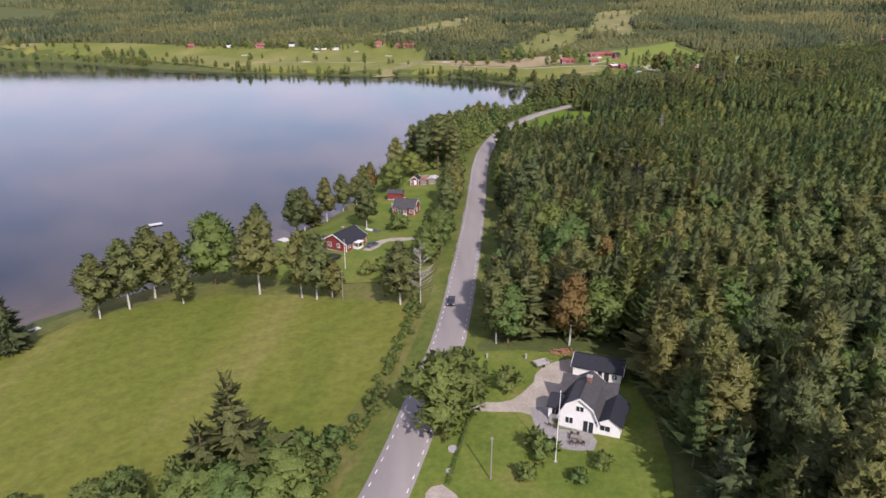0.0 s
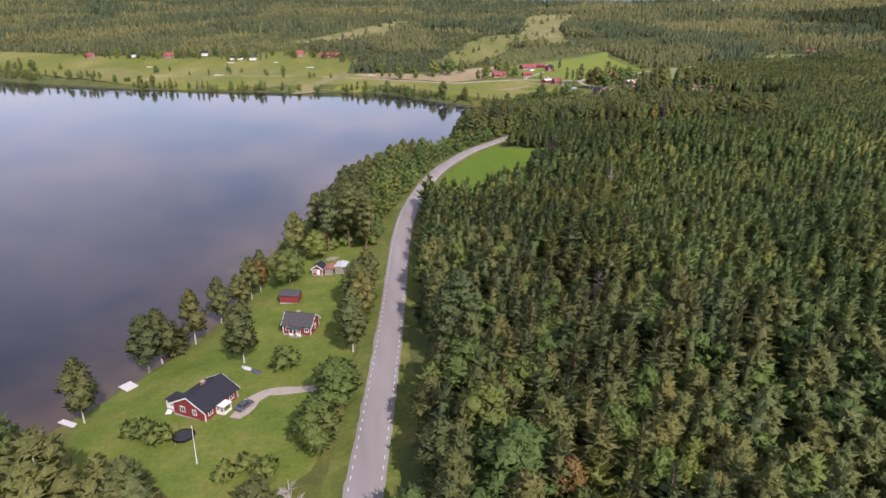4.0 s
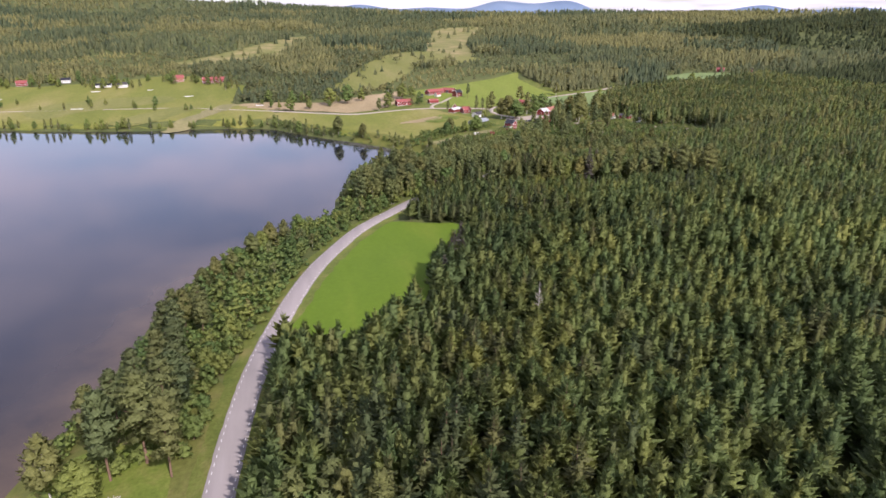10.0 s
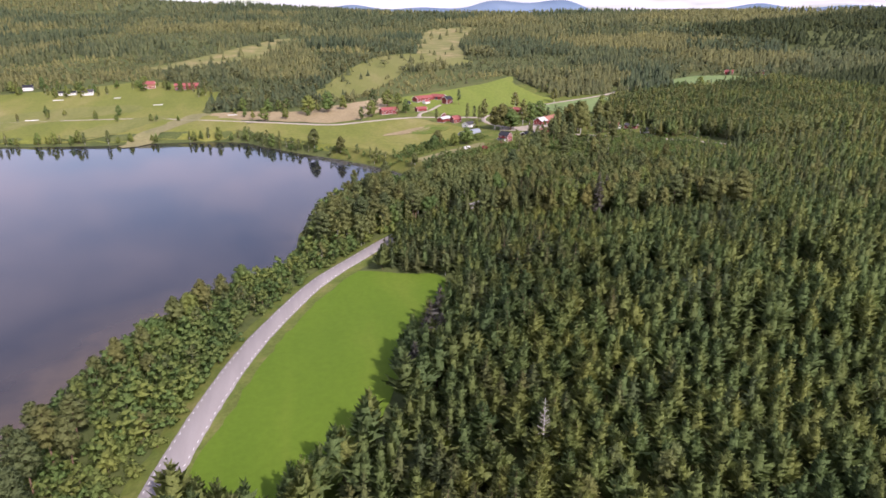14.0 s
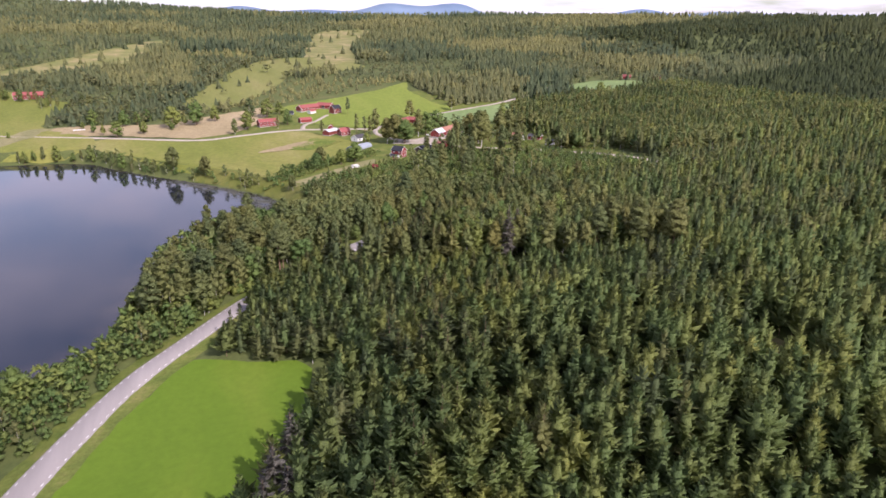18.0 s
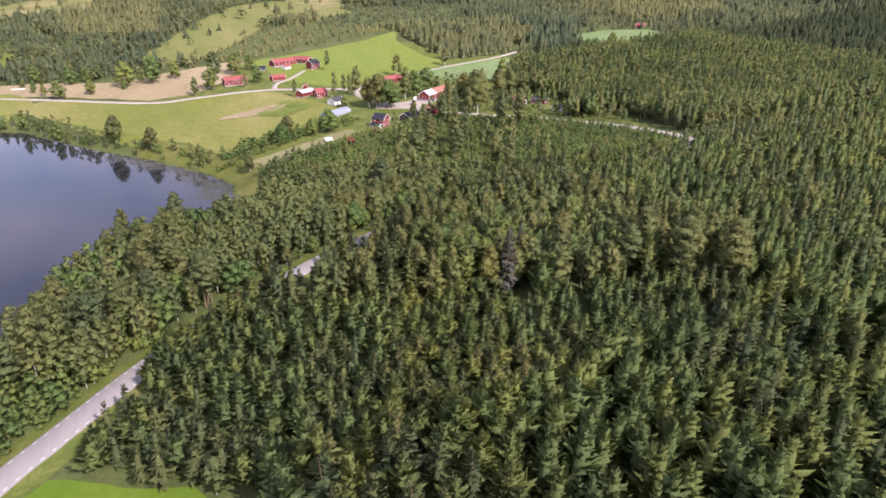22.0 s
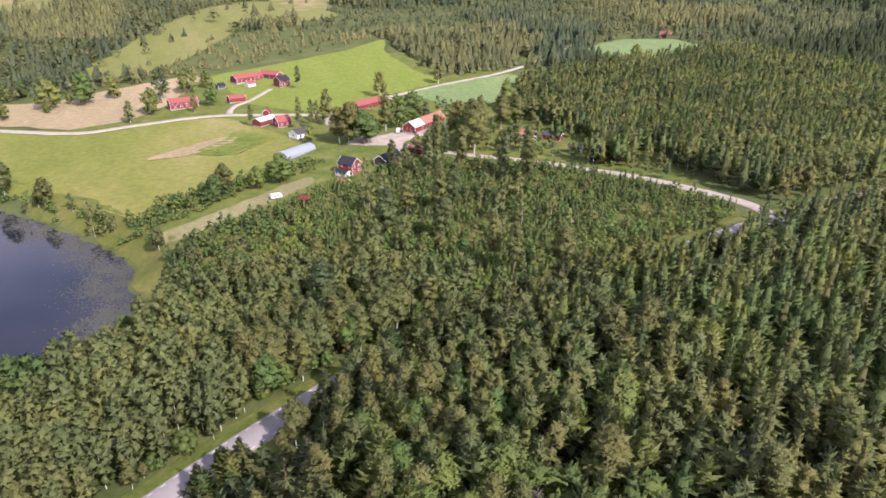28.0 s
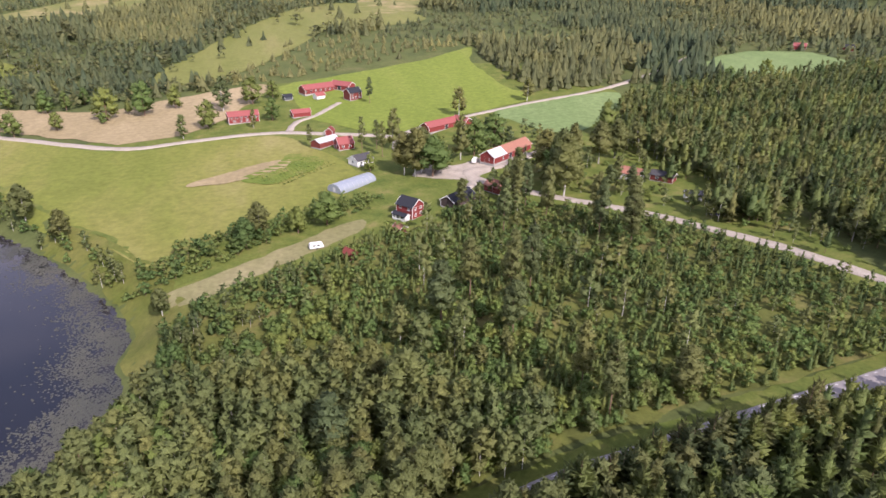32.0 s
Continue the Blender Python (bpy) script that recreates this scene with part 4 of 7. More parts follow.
def plant(kind, x, y, height, label="", variant=None, wide=1.0, group="", mat=None, z=None):
    """One tree with trunk and crown of its own."""
    k = height / STANDARD[kind]
    g = random.Random(int(x * 13.7 + y * 7.3))
    v = g.randrange(6) if variant is None else variant
    w_ = k ** 0.9 * wide * g.uniform(0.95, 1.3)
    top = empty(kind, pose(x, y, ground_z(x, y) - 0.05 if z is None else z, 0, 0, g.uniform(0, 360)) @ Matrix.Diagonal((w_, w_, k, 1)), label or SPECIES[kind][2], SPECIES[kind][3], group)
    for nm, me in zip(("crown", "trunk"), (DISTANT if y > 800 else NEAR)[kind][v]):
        o = new(nm, me)
        o.parent = top
        if mat and nm == "crown":
            o.material_slots[0].link = "OBJECT"
            o.material_slots[0].material = mat
    return top


def thicket(name, kind, xs, ys, hs, label, tones, cat, trunks=True, shapes=None):
    """Very many trees of one kind in one mesh."""
    if len(xs) == 0:
        return
    g = np.random.default_rng(len(xs))
    zs = land(xs, ys)
    vv, nn, tt = [], [], []
    which = g.integers(0, 6, len(xs))
    for v in range(6):
        k = np.where(which == v)[0]
        if not len(k):
            continue
        tpl, tn = (shapes or MID)[kind][v]
        a = g.uniform(0, 6.283, len(k))
        s = hs[k] / STANDARD[kind]
        sw = s ** 0.8 * g.uniform(0.95, 1.45, len(k))
        c, n_ = np.cos(a)[:, None], np.sin(a)[:, None]
        px, py, pz = tpl[None, :, 0] * sw[:, None], tpl[None, :, 1] * sw[:, None], tpl[None, :, 2] * s[:, None]
        lean = g.normal(0, 0.02, (len(k), 2, 1))
        p = np.stack([px * c - py * n_ + xs[k][:, None] + pz * lean[:, 0], px * n_ + py * c + ys[k][:, None] + pz * lean[:, 1], pz + zs[k][:, None]], 2)
        vv.append(p.reshape(-1, 3))
        nn.append(np.stack([tn[None, :, 0] * c - tn[None, :, 1] * n_, tn[None, :, 0] * n_ + tn[None, :, 1] * c, np.broadcast_to(tn[None, :, 2], (len(k), len(tn)))], 2).reshape(-1, 3))
        tt.append(np.repeat(tones[k], len(tpl)))
    top = empty(name, Matrix(), label, cat, kind="stuff")
    crowns = np.vstack(vv)
    quads_object("crowns", crowns, corners_to_tris(crowns), SPECIES[kind][0], top, {"tone": np.concatenate(tt), "single": np.zeros(len(crowns))}, np.vstack(nn))
    if trunks:
        r = 0.008 * hs + 0.02
        vs = []
        for ax in (0, 1, 2):
            a = ax * 2.094
            vs.append(np.stack([xs + r * math.cos(a), ys + r * math.sin(a), zs - 0.4], 1))
        vs.append(np.stack([xs, ys, zs + hs * 0.75], 1))
        v = np.stack(vs, 1).reshape(-1, 3)
        i = np.arange(len(xs))[:, None] * 4
        f = np.concatenate([i + [0, 1, 3], i + [1, 2, 3], i + [2, 0, 3]])
        quads_object("trunks", v, f, SPECIES[kind][1], top)


def scatter(region, gap, seed):
    """Uneven rows of points about that far apart inside an outline."""
    g = np.random.default_rng(seed)
    x0, y0 = region.min(0)
    x1, y1 = region.max(0)
    xs, ys = np.meshgrid(np.arange(x0, x1, gap), np.arange(y0, y1, gap))
    xs = (xs + (np.arange(xs.shape[0]) % 2)[:, None] * gap / 2).ravel() + g.normal(0, gap * 0.3, xs.size)
    ys = ys.ravel() + g.normal(0, gap * 0.3, ys.size)
    k = inside(region, xs, ys)
    return xs[k], ys[k]


OPEN = [p[1] for p in PATCHES if p[0] != "felled_slope"]
CUTS = [p[1] for p in PATCHES if p[0] == "felled_slope"]


def clear_of(xs, ys, ways=6.5, shore=3.0, lake_only=False):
    ok = ~inside(LAKE, xs, ys)
    ok[ok] &= away(SHORELINE, xs[ok], ys[ok]) > shore
    for poly in OPEN:
        k = np.where(ok & (xs > poly[:, 0].min()) & (xs < poly[:, 0].max()) & (ys > poly[:, 1].min()) & (ys < poly[:, 1].max()))[0]
        ok[k[inside(poly, xs[k], ys[k])]] = False
    for line, half in WAYS:
        k = np.where(ok & (xs > line[:, 0].min() - 12) & (xs < line[:, 0].max() + 12) & (ys > line[:, 1].min() - 12) & (ys < line[:, 1].max() + 12))[0]
        ok[k[away(line, xs[k], ys[k]) < half + ways - 3.5 + (2 if half > 3 else 0)]] = False
    for cx, cy, cr in HOMES:
        ok &= np.hypot(xs - cx, ys - cy) > cr
    return ok


HOMES = [(23, 92, 12), (30, 105.5, 7), (-30, 190, 14), (-14, 228, 12), (-14, 246, 8), (-10, 266, 10), (248, 732, 12), (268, 760, 12), (300, 800, 14), (290, 868, 16), (240, 820, 14), (228, 785, 18), (205, 842, 16), (180, 905, 18), (240, 985, 36), (375, 728, 12), (352, 760, 14), (395, 690, 10), (345, 860, 10), (204.5, 480, 7), (232, 386, 7), (229, 377, 6), (289, 416, 8), (97, 384, 4)]

# broad trees at the wood's edge along the road
EDGE_TREES = [("aspen", 28, 157, 19), ("aspen", 31, 144, 19), ("aspen", 27, 177, 17), ("birch", 19, 152, 16), ("birch", 18.5, 165, 17), ("birch", 19, 138, 15), ("birch", 22, 128, 14), ("aspen", 37, 168, 16), ("birch", 38, 152, 18), ("pine", 24, 196, 20), ("pine", 29, 204, 21), ("pine", 24, 212, 19), ("birch", 36, 190, 15), ("birch", 22, 184, 13)]
HOMES += [(x, y, 4.6) for _, x, y, _ in EDGE_TREES]

# the belt that the flight follows: trees here are separate things
BELT = smooth_line([(35, 120), (60, 200), (90, 290), (140, 390), (190, 500), (200, 570)], 10)
LIMIT = {"pine_tree": 290, "spruce_tree": 200, "birch_tree": 130, "aspen_tree": 70, "old_pine": 60, "young_spruce": 120, "shrub": 150}
rest = {k: [] for k in SPECIES}
wait = {k: [] for k in SPECIES}


def grow(kind, xs, ys, hs, tones):
    wait[kind].append(np.stack([xs, ys, hs, tones], 1))


def stand(region, gap, seed, mix, heights, ways=6.5, shore=3.0, tone=0.25, bank=None):
    """Woodland: mix gives each kind's share; bank: tallest at the water's edge, and how much they gain for each metre inland."""
    xs, ys = scatter(region, gap, seed)
    k = clear_of(xs, ys, ways, shore)
    xs, ys = xs[k], ys[k]
    g = np.random.default_rng(seed + 1)
    u = np.clip(value_noise(xs, ys, 22, seed) * 0.6 + g.random(len(xs)) * 0.55 - 0.07, 0, 0.9999)
    lo = 0.0
    for kind, share in mix:
        m = (u >= lo) & (u < lo + share)
        lo += share
        h = heights[kind][0] + (heights[kind][1] - heights[kind][0]) * np.clip(0.6 * value_noise(xs[m], ys[m], 30, seed + 5) + 0.4 * g.random(m.sum()), 0, 1)
        for zone, k in YOUNG:
            h = np.where(inside(zone, xs[m], ys[m]), h * k, h)
        if bank:
            h = np.minimum(h, (bank[0] + bank[1] * away(SHORELINE, xs[m], ys[m])) * g.uniform(0.45, 1.3, m.sum()))
        t = np.clip(tone * (1.6 * g.random(m.sum()) ** 1.3 + 0.5 * value_noise(xs[m], ys[m], 14, seed + 9)) - 0.1, 0, 0.85)
        grow(kind, xs[m], ys[m], h, t)


def poly_of(*p):
    return np.array(p, float)


HT = {"pine_tree": (12, 18), "old_pine": (17, 25), "spruce_tree": (12, 22), "birch_tree": (11, 18), "aspen_tree": (9, 15), "young_spruce": (3, 6.5), "shrub": (1.5, 3.5)}
SOUTH_SIDE = [k for k in range(0, len(ROAD), 4) if 126 < ROAD[k, 0] < 180 and ROAD[k, 1] > 480]
YOUNG = [(np.vstack([ROAD[SOUTH_SIDE], (ROAD + road_side * 21)[SOUTH_SIDE[::-1]]]), 0.5),
         (poly_of((58, 318), (84, 352), (108, 366), (145, 369), (198, 350), (218, 334), (300, 318), (262, 268), (150, 262), (70, 284)), 0.74),
         (poly_of((262, 440), (300, 420), (330, 345), (400, 400), (520, 470), (640, 545), (640, 590), (380, 586), (268, 576), (285, 500)), 0.8)]
# east of the road: mixed edge, then pines and spruces in stands of several ages
stand(poly_of((8, 119), (30, 119), (38, 112), (37, 86), (34, 68), (36, 40), (62, 30), (85, 80), (112, 120), (118, 160), (60, 235), (40, 262), (20, 252), (14, 190)), 5.2, 1, [("birch_tree", 0.36), ("aspen_tree", 0.16), ("spruce_tree", 0.36), ("pine_tree", 0.12)], HT, 7.0)
stand(poly_of((20, 252), (40, 262), (60, 235), (118, 160), (112, 120), (175, 195), (275, 295), (330, 345), (300, 420), (262, 440), (180, 436), (117, 441), (130, 440), (60, 330), (22, 330)), 5.1, 2, [("spruce_tree", 0.24), ("pine_tree", 0.72), ("birch_tree", 0.04)], HT, 6.8, tone=0.28)
stand(poly_of((92, 459), (117, 441), (180, 436), (262, 440), (284, 458), (262, 466), (204, 478), (191, 491), (164, 499), (133, 511), (110, 497)), 4.5, 3, [("pine_tree", 0.5), ("spruce_tree", 0.42), ("birch_tree", 0.08)], {**HT, "pine_tree": (8, 11.5), "spruce_tree": (8, 12), "birch_tree": (8, 11)}, 5.6, tone=0.24)
stand(poly_of((110, 497), (133, 511), (164, 499), (191, 491), (204, 478), (262, 466), (284, 458), (285, 500), (268, 574), (200, 562), (150, 533)), 5.2, 17, [("spruce_tree", 0.4), ("birch_tree", 0.27), ("pine_tree", 0.2), ("aspen_tree", 0.13)], {**HT, "pine_tree": (13, 19), "spruce_tree": (12, 21), "birch_tree": (12, 18), "aspen_tree": (10, 16)}, 6.2, tone=0.3)
stand(poly_of((262, 440), (300, 420), (330, 345), (400, 400), (520, 470), (640, 545), (640, 590), (380, 586), (268, 576), (285, 500)), 5.3, 15, [("pine_tree", 0.56), ("spruce_tree", 0.26), ("birch_tree", 0.14), ("aspen_tree", 0.04)], HT, 3.4, tone=0.3)
# lake side of the road
stand(poly_of((-8, 300), (6, 300), (14, 330), (40, 410), (80, 478), (110, 508), (60, 520), (30, 480), (-5, 440), (-28, 345), (-34, 300)), 5.4, 4, [("birch_tree", 0.3), ("aspen_tree", 0.5)], {**HT, "old_pine": (11, 17), "birch_tree": (6, 12), "aspen_tree": (5, 10)}, 5.5, 2.0, tone=0.3, bank=(3.0, 0.36))
stand(poly_of((60, 500), (96, 492), (136, 528), (200, 568), (245, 586), (250, 594), (232, 603), (214, 613), (196, 626), (176, 632), (158, 628), (140, 618), (100, 612), (66, 570)), 4.4, 5, [("birch_tree", 0.68), ("aspen_tree", 0.18), ("old_pine", 0.14)], HT, 6.0, 3.0, tone=0.2, bank=(5.5, 0.42))
stand(poly_of((-8, 300), (6, 300), (14, 330), (40, 410), (80, 478), (110, 508), (60, 520), (30, 480), (-5, 440), (-28, 345), (-34, 300)), 3.6, 14, [("shrub", 0.7)], {**HT, "shrub": (1.5, 4.5)}, 4.0, 1.0)
# plantation between road and gravel road
stand(PLANT, 3.1, 6, [("young_spruce", 0.46), ("aspen_tree", 0.08), ("shrub", 0.1), ("birch_tree", 0.05)], {**HT, "birch_tree": (4, 9), "aspen_tree": (3.5, 7), "shrub": (2, 4.5)}, 6.0, 6.0)
stand(poly_of((215, 610), (300, 600), (330, 660), (300, 730), (250, 725), (225, 680)), 15, 7, [("old_pine", 0.26), ("birch_tree", 0.2)], HT, 6.0)
stand(poly_of((385, 598), (640, 592), (640, 700), (400, 700), (384, 650)), 5.4, 13, [("birch_tree", 0.42), ("pine_tree", 0.3), ("spruce_tree", 0.28)], HT, 6, tone=0.3)
# hedge rows along the shore and fields
stand(poly_of((135, 705), (160, 735), (210, 765), (240, 770), (235, 752), (200, 738), (165, 705), (150, 695)), 4.5, 8, [("aspen_tree", 0.5), ("shrub", 0.4), ("birch_tree", 0.1)], {**HT, "aspen_tree": (4, 8), "birch_tree": (6, 10)}, 5, 2)
stand(poly_of((96, 760), (60, 800), (30, 845), (20, 870), (40, 850), (85, 795), (118, 745), (140, 712), (130, 708)), 6, 9, [("birch_tree", 0.5), ("aspen_tree", 0.3), ("shrub", 0.2)], {**HT, "birch_tree": (7, 12), "aspen_tree": (4, 8)}, 5, 1.5)
# village edges
stand(poly_of((256, 735), (300, 745), (330, 730), (350, 735), (352, 775), (330, 790), (345, 815), (320, 840), (300, 830), (330, 800), (290, 760)), 9, 10, [("old_pine", 0.45), ("birch_tree", 0.4), ("spruce_tree", 0.1)], {**HT, "old_pine": (12, 18), "birch_tree": (9, 15)}, 5)
stand(poly_of((352, 690), (640, 600), (640, 880), (500, 890), (430, 880), (400, 850), (370, 810), (390, 760), (385, 720)), 5.2, 11, [("birch_tree", 0.4), ("pine_tree", 0.32), ("spruce_tree", 0.28)], HT, 8, tone=0.32)
stand(poly_of((372, 640), (392, 650), (404, 700), (400, 760), (380, 790), (340, 775), (330, 745), (350, 715), (364, 680)), 7.5, 16, [("shrub", 0.4), ("birch_tree", 0.3), ("pine_tree", 0.2), ("aspen_tree", 0.1)], {**HT, "birch_tree": (6, 12), "aspen_tree": (4, 8), "pine_tree": (7, 14)}, 5.0)


def finish_woods():
    for kind, rows in wait.items():
        if not rows:
            continue
        a = np.vstack(rows)
        d = away(BELT, a[:, 0], a[:, 1])
        order = np.argsort(d)
        take = order[:LIMIT[kind]]
        for x, y, h, t in a[take]:
            plant(kind, x, y, h, group=SPECIES[kind][3] + " wood")
        r = a[order[LIMIT[kind]:]]
        far = d[order[LIMIT[kind]:]] > 95
        q = r[far]
        thicket(kind.replace("_tree", "") + "_wood", kind, q[:, 0], q[:, 1], q[:, 2], "dense woodland of " + SPECIES[kind][2], q[:, 3], "woodland", True, LIGHT)
        r = r[~far]
        thicket(kind.replace("_tree", "") + "_wood", kind, r[:, 0], r[:, 1], r[:, 2], "dense woodland of " + SPECIES[kind][2], r[:, 3], "woodland")


TALL = {"birch": "birch_tree", "aspen": "aspen_tree", "pine": "old_pine", "spruce": "spruce_tree", "shrub": "shrub"}
# single trees of the shore, the gardens and the village: kind, place, height
BANK_TREES = [("pine", -8, 357, 15), ("pine", -2, 361, 16), ("pine", -6, 366, 15), ("pine", 2, 368, 14), ("pine", -3, 350, 17), ("pine", 4, 356, 15), ("pine", -9, 318, 18), ("pine", -4, 326, 19), ("pine", 2, 318, 18), ("pine", -12, 308, 18), ("pine", 3, 308, 20),
              ("pine", -1, 336, 17), ("aspen", 8, 330, 9), ("birch", 4, 404, 12), ("birch", 10, 412, 11), ("birch", 17, 432, 12), ("aspen", 21, 437, 11), ("birch", 25, 443, 13), ("aspen", 12, 420, 10), ("birch", 31, 452, 11), ("aspen", 38, 464, 10), ("birch", 0, 396, 11), ("birch", 14, 398, 8),
              ("pine", 97, 582, 19), ("pine", 103, 572, 18), ("pine", 96, 574, 17), ("pine", 110, 566, 17), ("pine", 74, 512, 19), ("pine", 80, 518, 19)]
STAND_TREES = [("pine", 252, 466, 22), ("pine", 262, 457, 22), ("pine", 251, 483, 20), ("pine", 222, 485, 19), ("spruce", 153, 507, 12), ("pine", 240, 476, 19), ("aspen", 214, 506, 17), ("birch", 232, 500, 18), ("aspen", 246, 516, 16), ("spruce", 198, 497, 20), ("spruce", 236, 548, 22), ("pine", 157, 514, 17)]
MEADOW_BUSHES = [("shrub", -8, 290, 4), ("shrub", -3, 293, 4.2), ("shrub", 2, 294, 4.5), ("shrub", 6, 290, 4), ("shrub", -13, 291, 4), ("aspen", 8, 297, 7), ("shrub", 10, 305, 3.5), ("aspen", -25.5, 77, 8.5), ("aspen", -27, 81, 8), ("aspen", -29, 70, 10), ("aspen", -21, 78, 6.5), ("aspen", -44, 72, 8), ("aspen", -48, 71, 7), ("aspen", -58, 70, 6), ("shrub", -19, 82, 4), ("shrub", -17.5, 87, 3), ("shrub", -22, 84, 4.5), ("aspen", -33, 68, 11)]
SHORE_TREES = [("birch", -84, 142, 17), ("birch", -79, 147, 19), ("birch", -76, 155, 20), ("birch", -73, 161, 17), ("birch", -66, 149, 12.5), ("aspen", -62, 162, 21), ("birch", -47.7, 153.5, 22), ("birch", -35.6, 149, 18.5),
               ("birch", -31.6, 147.6, 18.5), ("birch", -27.7, 148, 11), ("birch", -10, 141.5, 16.5), ("spruce", -96, 126, 15), ("spruce", -101, 121, 13), ("birch", -58, 191, 17), ("birch", -51.4, 214, 17), ("birch", -49.3, 218.5, 16.5),
               ("spruce", -47, 224, 11), ("birch", -43, 228, 17), ("birch", -39, 241.5, 15)]
GARDEN_TREES = [("birch", -26, 210, 18), ("aspen", -0.8, 184, 12.5), ("aspen", -4, 169, 12.5), ("birch", 1.9, 209, 17), ("birch", 4, 228, 16), ("birch", 2.5, 236, 16), ("birch", 1.5, 222, 13), ("birch", 5, 246, 15), ("aspen", -20.5, 260, 13),
                ("birch", -32.6, 257.4, 15), ("birch", -30.5, 265, 14), ("birch", -35, 251, 12), ("birch", -21, 283.6, 18), ("aspen", -13.8, 281, 11.5), ("pine", -9.3, 287, 24), ("pine", -2, 291, 25), ("pine", 4.5, 284, 22), ("pine", -14, 296, 21), ("pine", 2, 300, 23),
                ("shrub", -14.8, 205, 5.5), ("shrub", -43.3, 181, 4), ("shrub", -40, 179, 4.2), ("shrub", -37, 177, 4.5), ("shrub", -21, 163.5, 3.5), ("shrub", -17, 165, 3.6), ("shrub", -13, 163, 3.8)]
# tall pines and spruces at y 54 to 62 are added to shade the lawn
YARD_TREES = [("aspen", -0.6, 88.5, 15.5), ("aspen", 2.5, 93.5, 13.5), ("birch", 11.5, 119.5, 18), ("aspen", 32.4, 119.5, 14), ("birch", 44, 106, 17), ("shrub", 12.4, 102, 4), ("shrub", 15.2, 82, 4.4), ("shrub", 12.4, 77, 2.6),
              ("spruce", -29.6, 76, 21), ("spruce", -33, 73, 15), ("aspen", -22, 72, 11), ("aspen", -36, 73, 9), ("aspen", -42, 66, 9), ("shrub", 20, 76, 2.2), ("shrub", 24, 79, 2.4), ("pine", 50, 74, 20), ("pine", 56, 84, 22), ("pine", 52, 94, 20), ("spruce", 60, 70, 22), ("spruce", 49, 62, 19), ("pine", 45, 54, 23), ("pine", 48, 59, 23), ("spruce", 44, 61, 22), ("pine", 52, 55, 24), ("pine", 46, 71, 19), ("birch", 41, 78, 19), ("birch", 42, 87, 20), ("spruce", 40, 59, 18), ("birch", 38.5, 94, 17)]
VILLAGE_TREES = [("birch", 259, 789, 18), ("birch", 254, 793, 16), ("birch", 263, 793, 17), ("aspen", 270, 792, 14), ("pine", 238, 832, 15), ("pine", 248, 824, 14), ("birch", 256, 834, 17), ("birch", 308, 886, 14), ("birch", 287, 806, 18), ("aspen", 296, 811, 15),
                 ("aspen", 311, 822, 14), ("pine", 257, 934, 13), ("pine", 211, 851, 10), ("aspen", 191, 913, 11), ("birch", 139, 888, 11), ("aspen", 152, 905, 13), ("birch", 159, 943, 17), ("aspen", 40, 917, 11), ("aspen", 87, 941, 16), ("aspen", 109, 946, 17),
                 ("aspen", 127, 958, 12), ("aspen", 192, 966, 10), ("pine", 247, 838, 12), ("birch", 322, 756, 20), ("birch", 337, 776, 17), ("birch", 321, 772, 17), ("pine", 297, 747, 17), ("pine", 295, 731, 19), ("birch", 366, 786, 15), ("birch", 354, 780, 16), ("aspen", 380, 823, 15), ("birch", 362, 905, 12), ("aspen", 178, 957, 14), ("aspen", 238, 802, 7), ("pine", 315, 705, 19), ("aspen", 267, 786, 15)]
MIDDLE_TREES = [("pine", 260, 651, 23), ("pine", 269, 658, 21), ("pine", 309, 690, 22), ("pine", 323, 692, 21), ("pine", 297, 713, 22), ("pine", 289, 727, 22), ("pine", 264, 595, 20), ("pine", 261, 604, 18), ("pine", 277, 707, 21), ("birch", 318, 742, 21),
                ("aspen", 323, 760, 15), ("aspen", 547, 900, 12), ("aspen", 520, 905, 9), ("birch", 84, 785, 13), ("birch", 105, 760, 10), ("birch", 184, 735, 13), ("aspen", 179, 725, 11), ("aspen", 199, 734, 10), ("aspen", 211, 740, 13), ("birch", 154, 683, 9),
                ("birch", 284, 596, 14), ("birch", 219, 608, 17), ("birch", 213, 622, 13), ("birch", 205, 624, 14), ("pine", 92, 508, 20), ("pine", 84, 503, 21), ("pine", 99, 515, 19), ("pine", 88, 514, 18), ("pine", 78, 508, 20), ("pine", 106, 524, 17), ("pine", 73, 498, 18)]
for kind, x, y, h in EDGE_TREES + BANK_TREES + STAND_TREES + MEADOW_BUSHES + SHORE_TREES + GARDEN_TREES + YARD_TREES + VILLAGE_TREES + MIDDLE_TREES:
    plant(TALL[kind], x, y, h * (1.4 if y > 740 else 1.15 if y > 600 else 1.0), wide={"aspen": 1.2, "shrub": 1.1, "birch": 1.05 if y < 130 else 1.3, "spruce": 1.0 if x > 30 else 1.3, "pine": 0.8 if y < 130 else 1.1 if y < 560 else 0.75}[kind])

for x, y, h in ((26.3, 117, 16.5), (-30.5, 262, 12), (38, 140, 15)):
    plant("birch_tree", x, y, h, "birch with leaves turning yellow-brown", wide=1.15, mat=M_GOLD)

